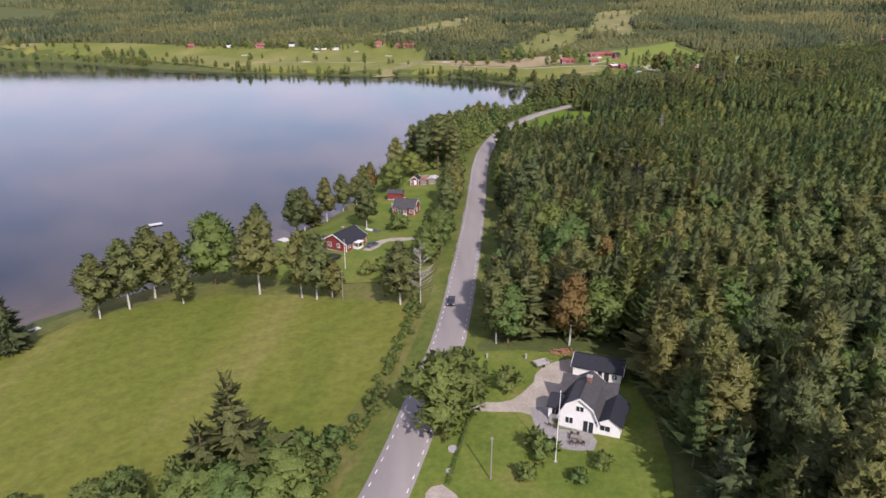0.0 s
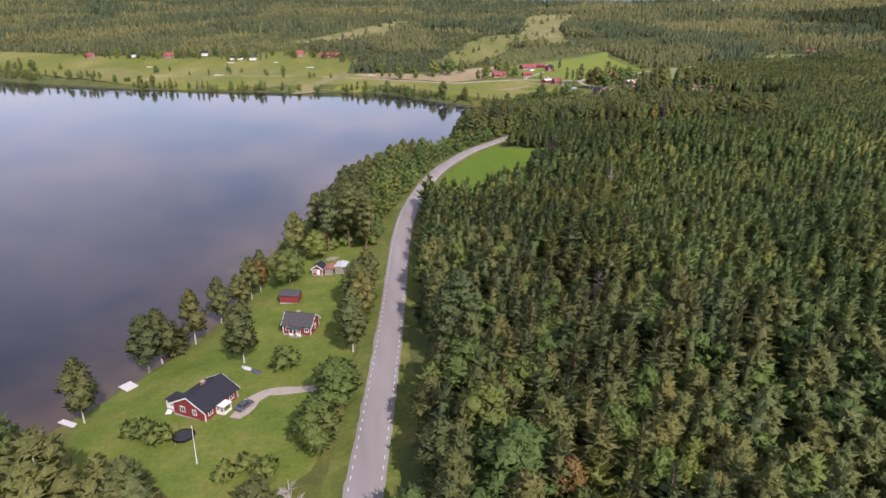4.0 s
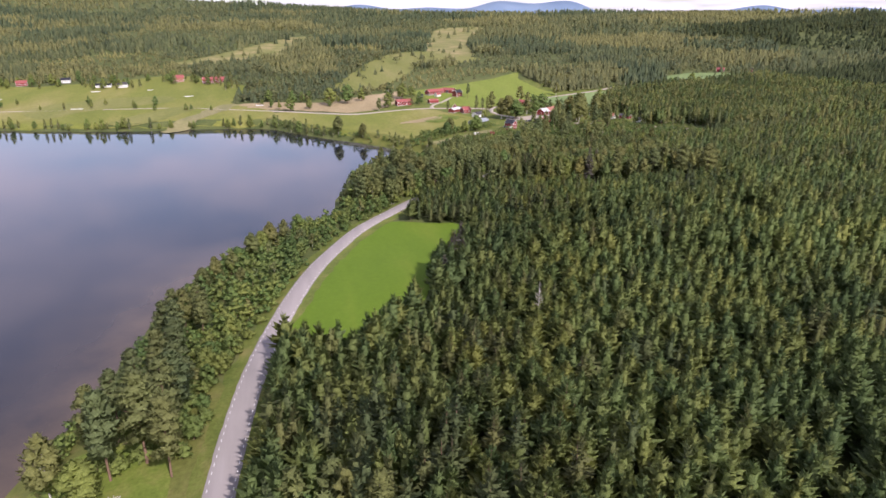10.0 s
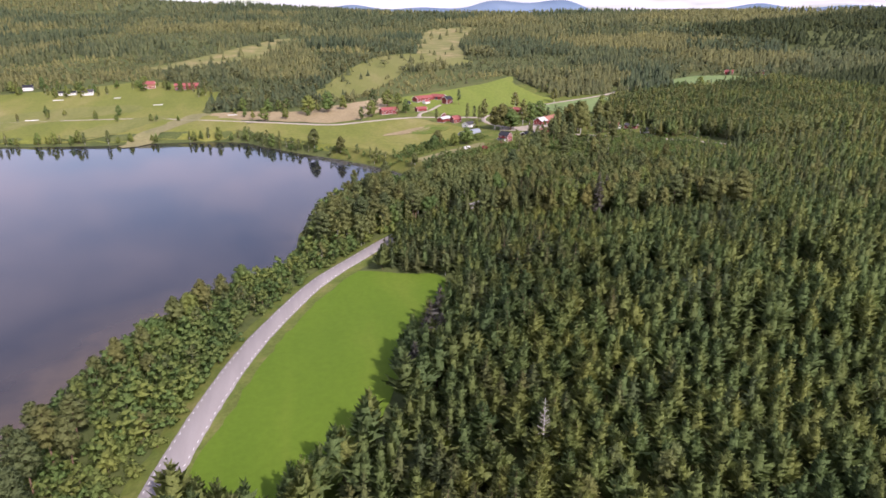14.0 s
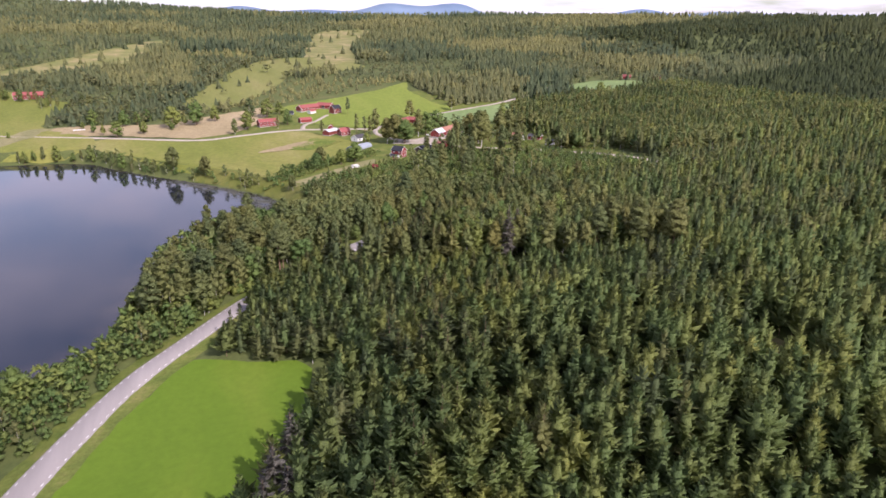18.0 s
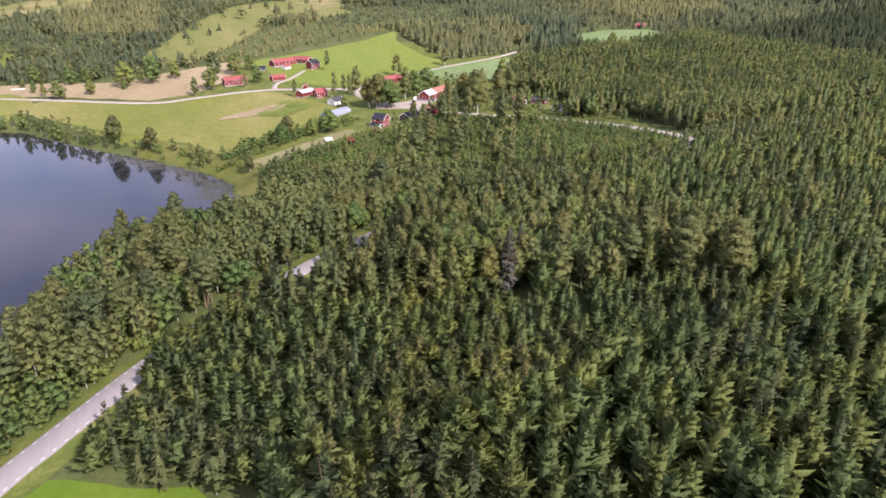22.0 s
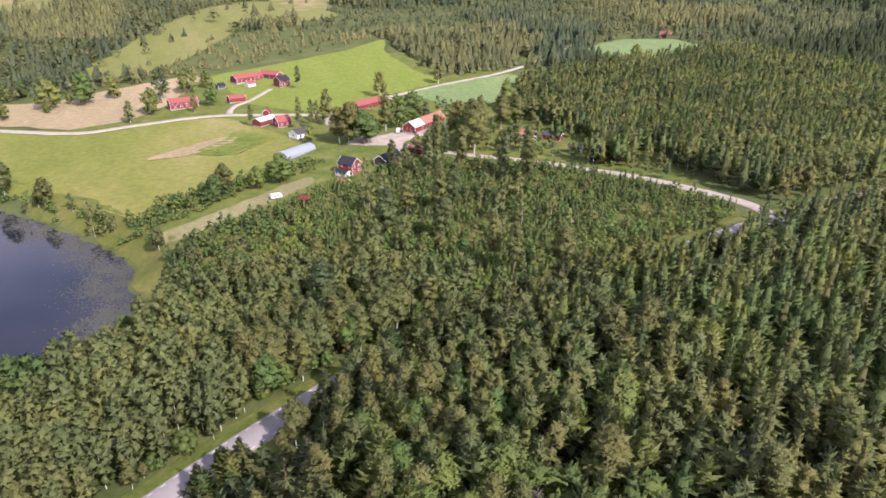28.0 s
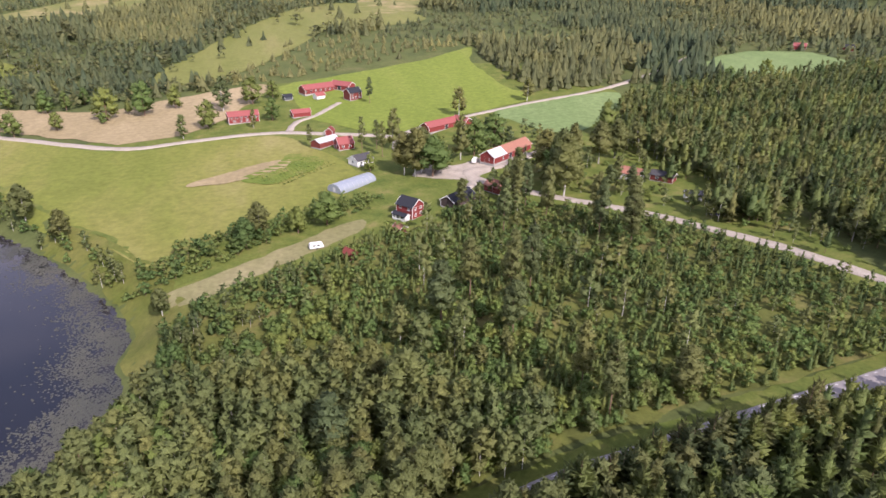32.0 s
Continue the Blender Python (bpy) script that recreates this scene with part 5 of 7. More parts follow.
# mixed trees close along both sides of the road through the wood
for i in range(160):
    g = random.Random(3000 + i)
    x = 104 + i * 1.45 + g.uniform(-1, 1)
    k = int(np.argmin(np.abs(ROAD[:, 0] - x) + (ROAD[:, 1] < 420) * 1e3))
    side = 1 if i % 3 or x < 140 else -1
    if (side < 0 and (x > 215 or x < 120)) or (side > 0 and (138 < x < 157 or 169 < x < 179)):
        continue
    off = g.uniform(6.4, 9.0) * side if x < 172 else g.uniform(8.0, 11.0) * side
    kind = g.choice(["birch_tree", "spruce_tree", "pine_tree", "spruce_tree"] if side > 0 else ["birch_tree", "aspen_tree"])
    if x < 172 and side > 0:
        kind = g.choice(["pine_tree", "spruce_tree", "pine_tree"])
    p = ROAD[k] + road_side[k] * off
    tall = g.uniform(4, 9) if side < 0 else g.uniform(9, 12.5) if x < 172 else g.uniform(13.5, 18) if 212 < x < 297 else g.uniform(7, 10) if x > 297 else g.uniform(9, 13)
    plant(kind, p[0], p[1], tall, group="roadside trees")

# hedge of bushes between meadow and road
for i in range(62):
    g = random.Random(i)
    y = 66 + i * 1.3
    x = float(np.interp(y, ROAD[:, 1], ROAD[:, 0])) - 9.8 + g.uniform(-1.8, 1.4)
    plant("shrub", x, y, g.uniform(0.7, 1.7), "low green bush of the roadside hedge", group="roadside hedge")
# trees along the far shore
for i in range(56):
    g = random.Random(500 + i)
    x = 60 - i * 6.4 + g.uniform(-3, 3)
    k = int(np.argmin(np.abs(SHORELINE[:, 0] - x) + (SHORELINE[:, 1] < 780) * 1e4))
    if g.random() < 0.8:
        plant(g.choice(["birch_tree", "aspen_tree", "aspen_tree"]), x, SHORELINE[k, 1] + g.uniform(1.5, 4), g.uniform(6, 16), "leafy tree on the far lake shore", wide=0.85, group="shore trees")
stand(poly_of((-560, 1060), (-474, 1020), (-330, 950), (-270, 922), (-262, 935), (-330, 970), (-420, 1015), (-520, 1080)), 9, 12, [("birch_tree", 0.6), ("aspen_tree", 0.4)], {**HT, "birch_tree": (7, 13), "aspen_tree": (6, 11)}, 5, 2)
finish_woods()

# far woods: simple crowns, thinning out with distance


def far_crown(g, sides, layers):
    vs = []
    for i in range(layers):
        f = i / layers
        z0, z1 = f * 0.86 + 0.02, min(1.0, f + 1.7 / layers)
        r = 0.24 * (1 - f * 0.85)
        a0 = g.uniform(0, 6.28)
        for k in range(sides):
            a, c = a0 + 6.283 * k / sides, a0 + 6.283 * (k + 1) / sides
            m = (a + c) / 2
            q = r * g.uniform(0.75, 1.25)
            vs += [(0, 0, z1), (math.cos(a) * q, math.sin(a) * q, z0 + g.uniform(0, 0.05)), (math.cos(m) * q * 1.25, math.sin(m) * q * 1.25, z0 - 0.03), (math.cos(c) * q, math.sin(c) * q, z0 + 0.02)]
    return np.array(vs)


def far_round(g, n_):
    d = g.normal(size=(n_, 3))
    d /= np.linalg.norm(d, axis=1)[:, None]
    d[:, 2] = np.abs(d[:, 2])
    p = d * [0.25, 0.25, 0.6] + [0, 0, 0.3]
    return kites(p, d * 0.3 + g.normal(0, 0.6, (n_, 3)), np.full(n_, 0.32), np.full(n_, 0.26), up=(0.3, 0.2, 0.9))


CELLS = np.random.default_rng(5)
CELL_AT = np.column_stack([CELLS.uniform(-1600, 2100, 420), CELLS.uniform(-150, 3050, 420)])
CELL_AGE, CELL_TONE, CELL_LEAF = CELLS.beta(1.6, 1.1, 420), CELLS.random(420), CELLS.random(420)


def far_wood(region, gap, seed, sides, layers, h0, h1, leafy_share=0.3, tone=0.4, mat=M_FARWOOD):
    """Forest in stands: each stand has its own age, tint and share of birch."""
    xs, ys = scatter(region, gap, seed)
    k = clear_of(xs, ys, 6, 4)
    xs, ys = xs[k], ys[k]
    g = np.random.default_rng(seed)
    own = np.empty(len(xs), int)
    wx, wy = xs + 60 * (value_noise(xs, ys, 50, 8) - 0.5), ys + 60 * (value_noise(xs, ys, 50, 9) - 0.5)
    for s_ in range(0, len(xs), 4000):
        own[s_:s_ + 4000] = np.argmin((wx[s_:s_ + 4000, None] - CELL_AT[:, 0]) ** 2 + (wy[s_:s_ + 4000, None] - CELL_AT[:, 1]) ** 2, axis=1)
    age = CELL_AGE[own]
    keep = g.random(len(xs)) < np.clip(0.45 + age, 0, 1)
    for poly in CUTS:
        keep &= ~inside(poly, xs, ys) | (g.random(len(xs)) < 0.06)
    xs, ys, own, age = xs[keep], ys[keep], own[keep], age[keep]
    zs = land(xs, ys)
    hs = (h0 + (h1 - h0) * g.random(len(xs))) * (0.4 + 0.78 * age)
    kind = np.where(g.random(len(xs)) < leafy_share * 2 * CELL_LEAF[own] ** 1.5, 4, 0) + g.integers(0, 4, len(xs))
    vv, tt, nn = [], [], []
    for v in range(8):
        gg = np.random.default_rng(50 + v)
        tpl = far_crown(gg, sides, layers) if v < 4 else far_round(gg, sides * layers)
        i = np.where(kind == v)[0]
        s = hs[i][:, None] * (0.8 if v >= 4 else 1)
        w_ = s * (1.5 - 0.5 * age[i])[:, None]
        a = g.uniform(0, 6.283, len(i))[:, None]
        px, py = tpl[None, :, 0] * w_, tpl[None, :, 1] * w_
        tq = np.repeat(tpl.reshape(-1, 4, 3)[:, 1:].mean(1), 4, 0)
        nx, ny = tq[:, 0] / 0.25, tq[:, 1] / 0.25
        nz = np.full((len(i), len(tpl)), 0.3) + 0.5 * tq[None, :, 2]
        nn.append(np.stack([nx * np.cos(a) - ny * np.sin(a), nx * np.sin(a) + ny * np.cos(a), nz], 2).reshape(-1, 3) + np.repeat(g.normal(0, 0.2, (len(i) * len(tpl) // 4, 3)), 4, 0))
        vv.append(np.stack([px * np.cos(a) - py * np.sin(a) + xs[i][:, None], px * np.sin(a) + py * np.cos(a) + ys[i][:, None], tpl[None, :, 2] * s + zs[i][:, None]], 2).reshape(-1, 3))
        tt.append(np.repeat(np.clip(tone * (0.5 * g.random(len(i)) + 1.25 * CELL_TONE[own[i]] ** 2 + 0.6 * (1 - age[i])) + (0.25 if v >= 4 else 0) - 0.1, 0, 0.95), len(tpl)))
    v = np.vstack(vv)
    n_ = np.vstack(nn)
    q, m_ = v.reshape(-1, 4, 3).copy(), n_.reshape(-1, 4, 3)
    back = np.sum(np.cross(q[:, 2] - q[:, 0], q[:, 3] - q[:, 1]) * m_.mean(1), axis=1) < 0
    q[back] = q[back][:, ::-1]
    v = q.reshape(-1, 3)
    ob = quads_object("far_woodland", v, corners_to_quads(v), mat, None, {"tone": np.concatenate(tt), "single": np.zeros(len(v))}, n_)
    return tagged(ob, "distant mixed forest of spruce, pine and birch on the slopes", "woodland", kind="stuff")


far_wood(poly_of((-760, 1175), (-560, 1165), (-470, 1225), (-300, 1220), (-120, 1280), (-40, 1160), (-20, 1110), (-28, 992), (60, 976), (100, 985), (190, 1020), (260, 1035), (370, 1080), (370, 920), (440, 930), (520, 880), (640, 880), (900, 880), (900, 1500), (-700, 1500)), 8.2, 31, 5, 3, 9, 17)
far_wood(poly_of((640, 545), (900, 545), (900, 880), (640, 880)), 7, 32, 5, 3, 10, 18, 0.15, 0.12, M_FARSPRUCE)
far_wood(poly_of((-1100, 1500), (1500, 1500), (1500, 2200), (-1100, 2200)), 13.5, 33, 5, 2, 12, 20, 0.25)
far_wood(poly_of((-1500, 2200), (2000, 2200), (2000, 3000), (-1500, 3000)), 21, 34, 4, 2, 15, 24, 0.2)
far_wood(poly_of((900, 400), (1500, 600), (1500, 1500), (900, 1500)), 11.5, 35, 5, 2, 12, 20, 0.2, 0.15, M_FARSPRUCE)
far_wood(poly_of((-2200, 3000), (2600, 3000), (2600, 3900), (-2200, 3900)), 36, 38, 4, 2, 18, 28, 0.2)
far_wood(poly_of((-1100, 1240), (-700, 1200), (-700, 1500), (-1100, 1500)), 11, 36, 5, 2, 12, 20, 0.25)
far_wood(poly_of((62, 30), (85, 80), (175, 195), (275, 295), (400, 400), (520, 470), (640, 545), (900, 545), (900, 200), (500, -100), (40, -100)), 7.2, 37, 4, 2, 12, 19, 0.15)

# copses and single trees on the far fields
for i in range(70):
    g = random.Random(900 + i)
    if i < 26:
        x, y = g.uniform(-560, -270), 0
        y = float(np.interp(-x, [270, 300, 474, 620], [917, 926, 1017, 1116])) + g.uniform(4, 22)
    elif i < 48:
        x = g.uniform(-420, -20)
        y = float(np.interp(x, [-420, -317, -128, -20], [1210, 1185, 1245, 1105])) - g.uniform(2, 30)
    else:
        x, y = g.uniform(-300, 180), 0
        y = float(np.interp(x, [-300, -27, 60, 183], [1020, 950, 930, 905])) + g.choice([-6, 8, 30])
    plant(g.choice(["aspen_tree", "birch_tree", "aspen_tree", "pine_tree"]), x, y, g.uniform(6, 14), "leafy tree among the far fields", group="field trees")
for i in range(60):
    g = random.Random(1700 + i)
    x0, y0 = [(-118, 1200), (-66, 1178), (-189, 1166), (-277, 1222), (-330, 1205), (-388, 1210), (-455, 1205), (-215, 1172), (-20, 1110), (40, 990)][i % 10]
    a = g.uniform(0, 6.28)
    plant(g.choice(["aspen_tree", "birch_tree", "aspen_tree"]), x0 + 24 * math.cos(a), y0 + 17 * math.sin(a) - 4, g.uniform(9, 17), "leafy tree beside the far farms", group="farm trees")
for i in range(64):
    g = random.Random(2600 + i)
    x = g.uniform(-800, -430)
    y = float(np.interp(-x, [430, 474, 620, 766, 900], [988, 1011, 1110, 1157, 1190])) + (g.uniform(3, 10) if i % 2 else g.uniform(10, 75))
    plant(g.choice(["aspen_tree", "birch_tree", "birch_tree"]), x, y, g.uniform(7, 15), "leafy tree on the far lake shore", group="shore trees")

# ---- houses ----


def gable_house(name, x, y, turn, w, l, eave, ridge, wall, roof, label, category="house", over=0.4, trim=M_WHITE, windows=(), chimney=None, base=0.3, doors=(), corner=True, group="", gambrel=False, split_roof=None):
    """Ridge along its own y; windows: (side, along, sill, width, height); sides 'e' 'w' are the long walls, 's' 'n' the gables."""
    z = float(np.mean([ground_z(x + a, y + c) for a in (-w / 3, w / 3) for c in (-l / 3, l / 3)])) + base
    top = empty(name, pose(x, y, z, 0, 0, turn), label, category, group)
    boxpart("foundation", M_STONE, top, -w / 2 + 0.05, w / 2 - 0.05, -l / 2 + 0.05, l / 2 - 0.05, -2.0, 0.0)
    knee = [(w * 0.36, eave + (ridge - eave) * 0.55)] if gambrel else []
    outline = [(-w / 2, 0), (w / 2, 0), (w / 2, eave)] + knee + [(0, ridge)] + [(-a, c) for a, c in knee] + [(-w / 2, eave)]
    body = part("wall", prism(bmesh.new(), outline, -l / 2, l / 2), wall, top)
    th = 0.16
    line = [(0.0, ridge)] + knee + [(w / 2, eave)]
    (xa, za), (xb, zb) = line[-2:]
    k = over / (xb - xa)
    line[-1] = (xb + over, zb + (zb - za) * k)
    lengths = [(-l / 2 - over, l / 2 + over, roof)] if not split_roof else [(-l / 2 - over, split_roof[0], split_roof[1]), (split_roof[0], l / 2 + over, roof)]
    for s in (-1, 1):
        for ya, yb, rm in lengths:
            low = [(s * a, c + 0.02) for a, c in line]
            high = [(s * a, c + th + 0.02) for a, c in line]
            r = part("roof_slope", prism(bmesh.new(), low + high[::-1], ya, yb), rm, top)
            if trim:
                for e, yy in ((-1, ya), (1, yb)):
                    if abs(yy) > l / 2:
                        part("bargeboard", prism(bmesh.new(), [(a * 1.01, c - 0.14) for a, c in low] + [(a * 1.01, c + 0.04) for a, c in high[::-1]], yy, yy + e * 0.06), trim, r)
    part("ridge_cap", box(bmesh.new(), -0.12, 0.12, -l / 2 - over, l / 2 + over, ridge + th - 0.02, ridge + th + 0.1), roof, top)
    if corner and trim:
        for sx in (-1, 1):
            for sy in (-1, 1):
                part("corner_board", box(bmesh.new(), *sorted((sx * (w / 2 + 0.03), sx * (w / 2 - 0.16))), *sorted((sy * (l / 2 + 0.03), sy * (l / 2 - 0.16))), 0.0, eave - 0.02), trim, body)

    def spot(side, along, d):
        """Pose on a wall: x along it, y outwards."""
        if side in "ew":
            s = 1 if side == "e" else -1
            return Matrix.Translation((s * (w / 2 + d), along, 0)) @ Matrix.Rotation(-s * math.pi / 2, 4, "Z")
        s = 1 if side == "n" else -1
        return Matrix.Translation((along, s * (l / 2 + d), 0)) @ Matrix.Rotation(0 if s > 0 else math.pi, 4, "Z")

    for side, along, sill, ww, wh in windows:
        add_window(top, spot(side, along, 0.0), sill, ww, wh, trim or M_WHITE)
    for side, along, dw, dh, dm in doors:
        d = empty("door", spot(side, along, 0.0))
        d.parent = top
        boxpart("door_leaf", dm, d, -dw / 2, dw / 2, -0.05, 0.05, 0.02, dh)
        for a in (-dw / 2 - 0.1, dw / 2):
            boxpart("door_frame", trim or M_WOOD, d, a, a + 0.1, -0.05, 0.07, 0.0, dh + 0.1)
    if chimney:
        cx, cy, ch = chimney
        st = boxpart("chimney", M_BRICK, top, cx - 0.4, cx + 0.4, cy - 0.4, cy + 0.4, ridge - 1.4, ridge + ch, 0.03)
        boxpart("chimney_cap", M_STONE, st, cx - 0.48, cx + 0.48, cy - 0.48, cy + 0.48, ridge + ch, ridge + ch + 0.1)
    return top


def add_window(top, m, sill, ww, wh, trim):
    win = empty("window", m)
    win.parent = top
    t = 0.12
    for nm, a in (("frame_side", (-ww / 2 - t, -ww / 2)), ("frame_side", (ww / 2, ww / 2 + t)), ("mullion", (-0.04, 0.04))):
        boxpart(nm, trim, win, a[0], a[1], -0.05, 0.06, sill, sill + wh)
    for nm, a in (("sill", (sill - t, sill)), ("lintel", (sill + wh, sill + wh + t))):
        boxpart(nm, trim, win, -ww / 2 - t, ww / 2 + t, -0.05, 0.08, a[0], a[1])
    for a, c in ((-ww / 2, -0.04), (0.04, ww / 2)):
        boxpart("pane", M_GLASS, win, a, c, -0.05, 0.02, sill, sill + wh)


def wing(top, x0, x1, y0, y1, eave, ridge, wall, roof, along="y", over=0.35, trim=M_WHITE, windows=()):
    """A lower gabled wing of a house, in the house's own measures."""
    hold = empty("wing", Matrix.Translation(((x0 + x1) / 2, (y0 + y1) / 2, 0)) @ (Matrix() if along == "y" else Matrix.Rotation(math.pi / 2, 4, "Z")))
    hold.parent = top
    w, l = (x1 - x0, y1 - y0) if along == "y" else (y1 - y0, x1 - x0)
    boxpart("foundation", M_STONE, hold, -w / 2 + 0.05, w / 2 - 0.05, -l / 2 + 0.05, l / 2 - 0.05, -2.0, 0.0)
    part("wing_wall", prism(bmesh.new(), [(-w / 2, 0), (w / 2, 0), (w / 2, eave), (0, ridge), (-w / 2, eave)], -l / 2, l / 2), wall, hold)
    sl = (ridge - eave) / (w / 2)
    for s in (-1, 1):
        part("wing_roof", prism(bmesh.new(), [(0, ridge + 0.02), (s * (w / 2 + over), eave - sl * over + 0.02), (s * (w / 2 + over), eave - sl * over + 0.18), (0, ridge + 0.2)], -l / 2 - over, l / 2 + over), roof, hold)
    for side, al, sill, ww, wh in windows:
        s = 1 if side in "en" else -1
        m = Matrix.Translation((s * w / 2, al, 0)) @ Matrix.Rotation(-s * math.pi / 2, 4, "Z") if side in "ew" else Matrix.Translation((al, s * l / 2, 0)) @ Matrix.Rotation(0 if s > 0 else math.pi, 4, "Z")
        for a, c in ((-ww / 2, -0.04), (0.04, ww / 2)):
            part("pane", box(bmesh.new(), a, c, -0.05, 0.03, sill, sill + wh), M_GLASS, hold).matrix_local = m
    return hold


def porch(top, x0, x1, y0, y1, h, roof, drop=0.4):
    """A lean-to porch roof on white posts with a rail; it falls towards y0."""
    p = empty("porch", Matrix())
    p.parent = top
    boxpart("porch_floor", M_WOOD, p, x0, x1, y0, y1, -0.6, 0.05)
    bm = bmesh.new()
    box(bm, x0 - 0.2, x1 + 0.2, y0 - 0.2, y1, h, h + 0.12)
    for v in bm.verts:
        if v.co.y < (y0 + y1) / 2:
            v.co.z -= drop
    part("porch_roof", bm, roof, p)
    for a in np.linspace(x0 + 0.1, x1 - 0.1, 4):
        boxpart("post", M_WHITE, p, a - 0.07, a + 0.07, y0 + 0.03, y0 + 0.17, 0.05, h - drop + 0.02)
    boxpart("rail", M_WHITE, p, x0, x1, y0 + 0.06, y0 + 0.14, 0.85, 0.95)
    for a in np.arange(x0 + 0.2, x1, 0.22):
        boxpart("baluster", M_WHITE, p, a - 0.025, a + 0.025, y0 + 0.07, y0 + 0.12, 0.05, 0.85)


# white house with its garage
wh = gable_house("white_house", 24.2, 92.4, -24, 6.1, 9.0, 2.6, 5.9, M_WHITE, M_GREYROOF, "white wooden house with a bent grey roof and lower black-roofed wings", over=0.4, gambrel=True, base=0.2,
                 windows=(("s", 0.1, 3.5, 1.2, 0.9), ("s", -1.5, 0.9, 1.2, 1.1)), doors=(("s", 1.2, 0.75, 2.0, M_GLASS), ("s", 2.1, 0.75, 2.0, M_GLASS)), chimney=(0.2, 1.6, 0.8))
wing(wh, 3.03, 6.7, -4.3, 3.0, 2.3, 3.5, M_WHITE, M_BLACK, "y", windows=(("s", -0.6, 0.9, 1.6, 0.9),))
wing(wh, -5.4, -3.03, -2.9, 1.2, 2.2, 3.2, M_WHITE, M_BLACK, "x", windows=(("w", 0.0, 0.8, 1.1, 1.2),))
wing(wh, -4.4, 4.6, 2.0, 5.6, 2.5, 4.9, M_WHITE, M_GREYROOF, "x")
gable_house("garage", 29.6, 105.2, 68, 5.2, 8.7, 2.3, 3.5, M_WHITE, M_BLACK, "white wooden garage with a black sheet roof", "garage", windows=(("w", -3.2, 0.9, 0.9, 0.9),), doors=(("w", -1.8, 0.9, 2.0, M_DARK), ("w", -0.6, 0.8, 2.0, M_DARK)))
drive = drape("driveway", smooth_line([(3.6, 94.5), (8, 97.5), (12.5, 98.2), (17, 104), (20, 110), (27, 110.5), (24.5, 104), (21, 98), (18, 92.5), (14, 94), (9, 95)], 2, True), M_GRAVEL, 2.0, 0.09, "pale gravel drive curving to the house", "driveway")
patio = drape("patio", smooth_line([(15.6, 95.5), (18.6, 94), (19, 89.5), (24.5, 87.5), (23.8, 83), (19.5, 83.6), (17, 87), (15.4, 91)], 2, True), M_GRAVELGREY, 2.0, 0.1, "grey flagstone patio before the house", "patio")
drape("lay_by", smooth_line([(-2.6, 66), (-1.4, 76), (2, 74), (4, 68), (2, 62)], 2, True), M_GRAVEL, 2.0, 0.08, "bare sandy lay-by at the roadside", "verge")


def flagpole(x, y, h, label):
    top = empty("flagpole", pose(x, y, ground_z(x, y)), label, "flagpole")
    part("pole", cone(bmesh.new(), (0, 0, -0.2), (0, 0, h), 0.085, 0.05, 8), M_WHITE, top)
    bm = bmesh.new()
    bmesh.ops.create_uvsphere(bm, u_segments=8, v_segments=6, radius=0.12)
    part("knob", bm, M_LINE, top).location = (0, 0, h + 0.08)
    boxpart("base_block", M_STONE, top, -0.25, 0.25, -0.25, 0.25, -0.3, 0.15, 0.03)


flagpole(17.5, 80.7, 12.3, "tall white flagpole on the lawn before the white house")
flagpole(-27.5, 169.3, 8.6, "white flagpole on the lawn before the red cottage")


def utility_pole(x, y, h):
    top = empty("utility_pole", pose(x, y, ground_z(x, y)), "grey weathered wooden utility pole", "pole")
    part("shaft", cone(bmesh.new(), (0, 0, -0.4), (0, 0, h), 0.13, 0.09, 8), M_WOOD, top)
    boxpart("bracket", M_WOOD, top, -0.22, 0.22, -0.05, 0.05, h - 0.48, h - 0.38)
    for a in (-0.17, 0.17):
        part("insulator", cone(bmesh.new(), (a, 0, h - 0.38), (a, 0, h - 0.2), 0.05, 0.03, 6), M_STONE, top)


utility_pole(7.35, 77.0, 7.6)
utility_pole(-24.8, 146.5, 8.0)


def garden_table(x, y, turn, label):
    top = empty("garden_table", pose(x, y, ground_z(x, y) + 0.14, 0, 0, turn), label, "table")
    for i in range(4):
        boxpart("plank", M_WOOD, top, -0.9, 0.9, -0.42 + i * 0.215, -0.22 + i * 0.215, 0.7, 0.75)
    for s in (-1, 1):
        for t_ in (-1, 1):
            boxpart("leg", M_WOOD, top, s * 0.75 - 0.04, s * 0.75 + 0.04, t_ * 0.35 - 0.04, t_ * 0.35 + 0.04, -0.1, 0.7)


def garden_chair(x, y, turn):
    top = empty("garden_chair", pose(x, y, ground_z(x, y) + 0.14, 0, 0, turn), "dark slatted garden chair on the patio", "chair", "patio chairs")
    boxpart("seat", M_TAR, top, -0.24, 0.24, -0.24, 0.24, 0.42, 0.46)
    boxpart("backrest", M_TAR, top, -0.24, 0.24, 0.2, 0.25, 0.5, 0.95)
    for s in (-1, 1):
        for t_ in (-1, 1):
            boxpart("leg", M_TAR, top, s * 0.2 - 0.025, s * 0.2 + 0.025, t_ * 0.2 - 0.025, t_ * 0.2 + 0.025, -0.1, 0.42 if t_ < 0 else 0.9)


garden_table(21.6, 85.6, -18, "long wooden garden table on the patio")
for dx, dy, a in ((-0.9, -0.9, 180), (0, -1.1, 180), (0.9, -1.2, 170), (-0.6, 1.0, 0), (0.4, 0.8, 0), (-2.6, 3.4, 60), (-3.6, 4.2, 100)):
    garden_chair(21.6 + dx, 85.6 + dy, a - 18)


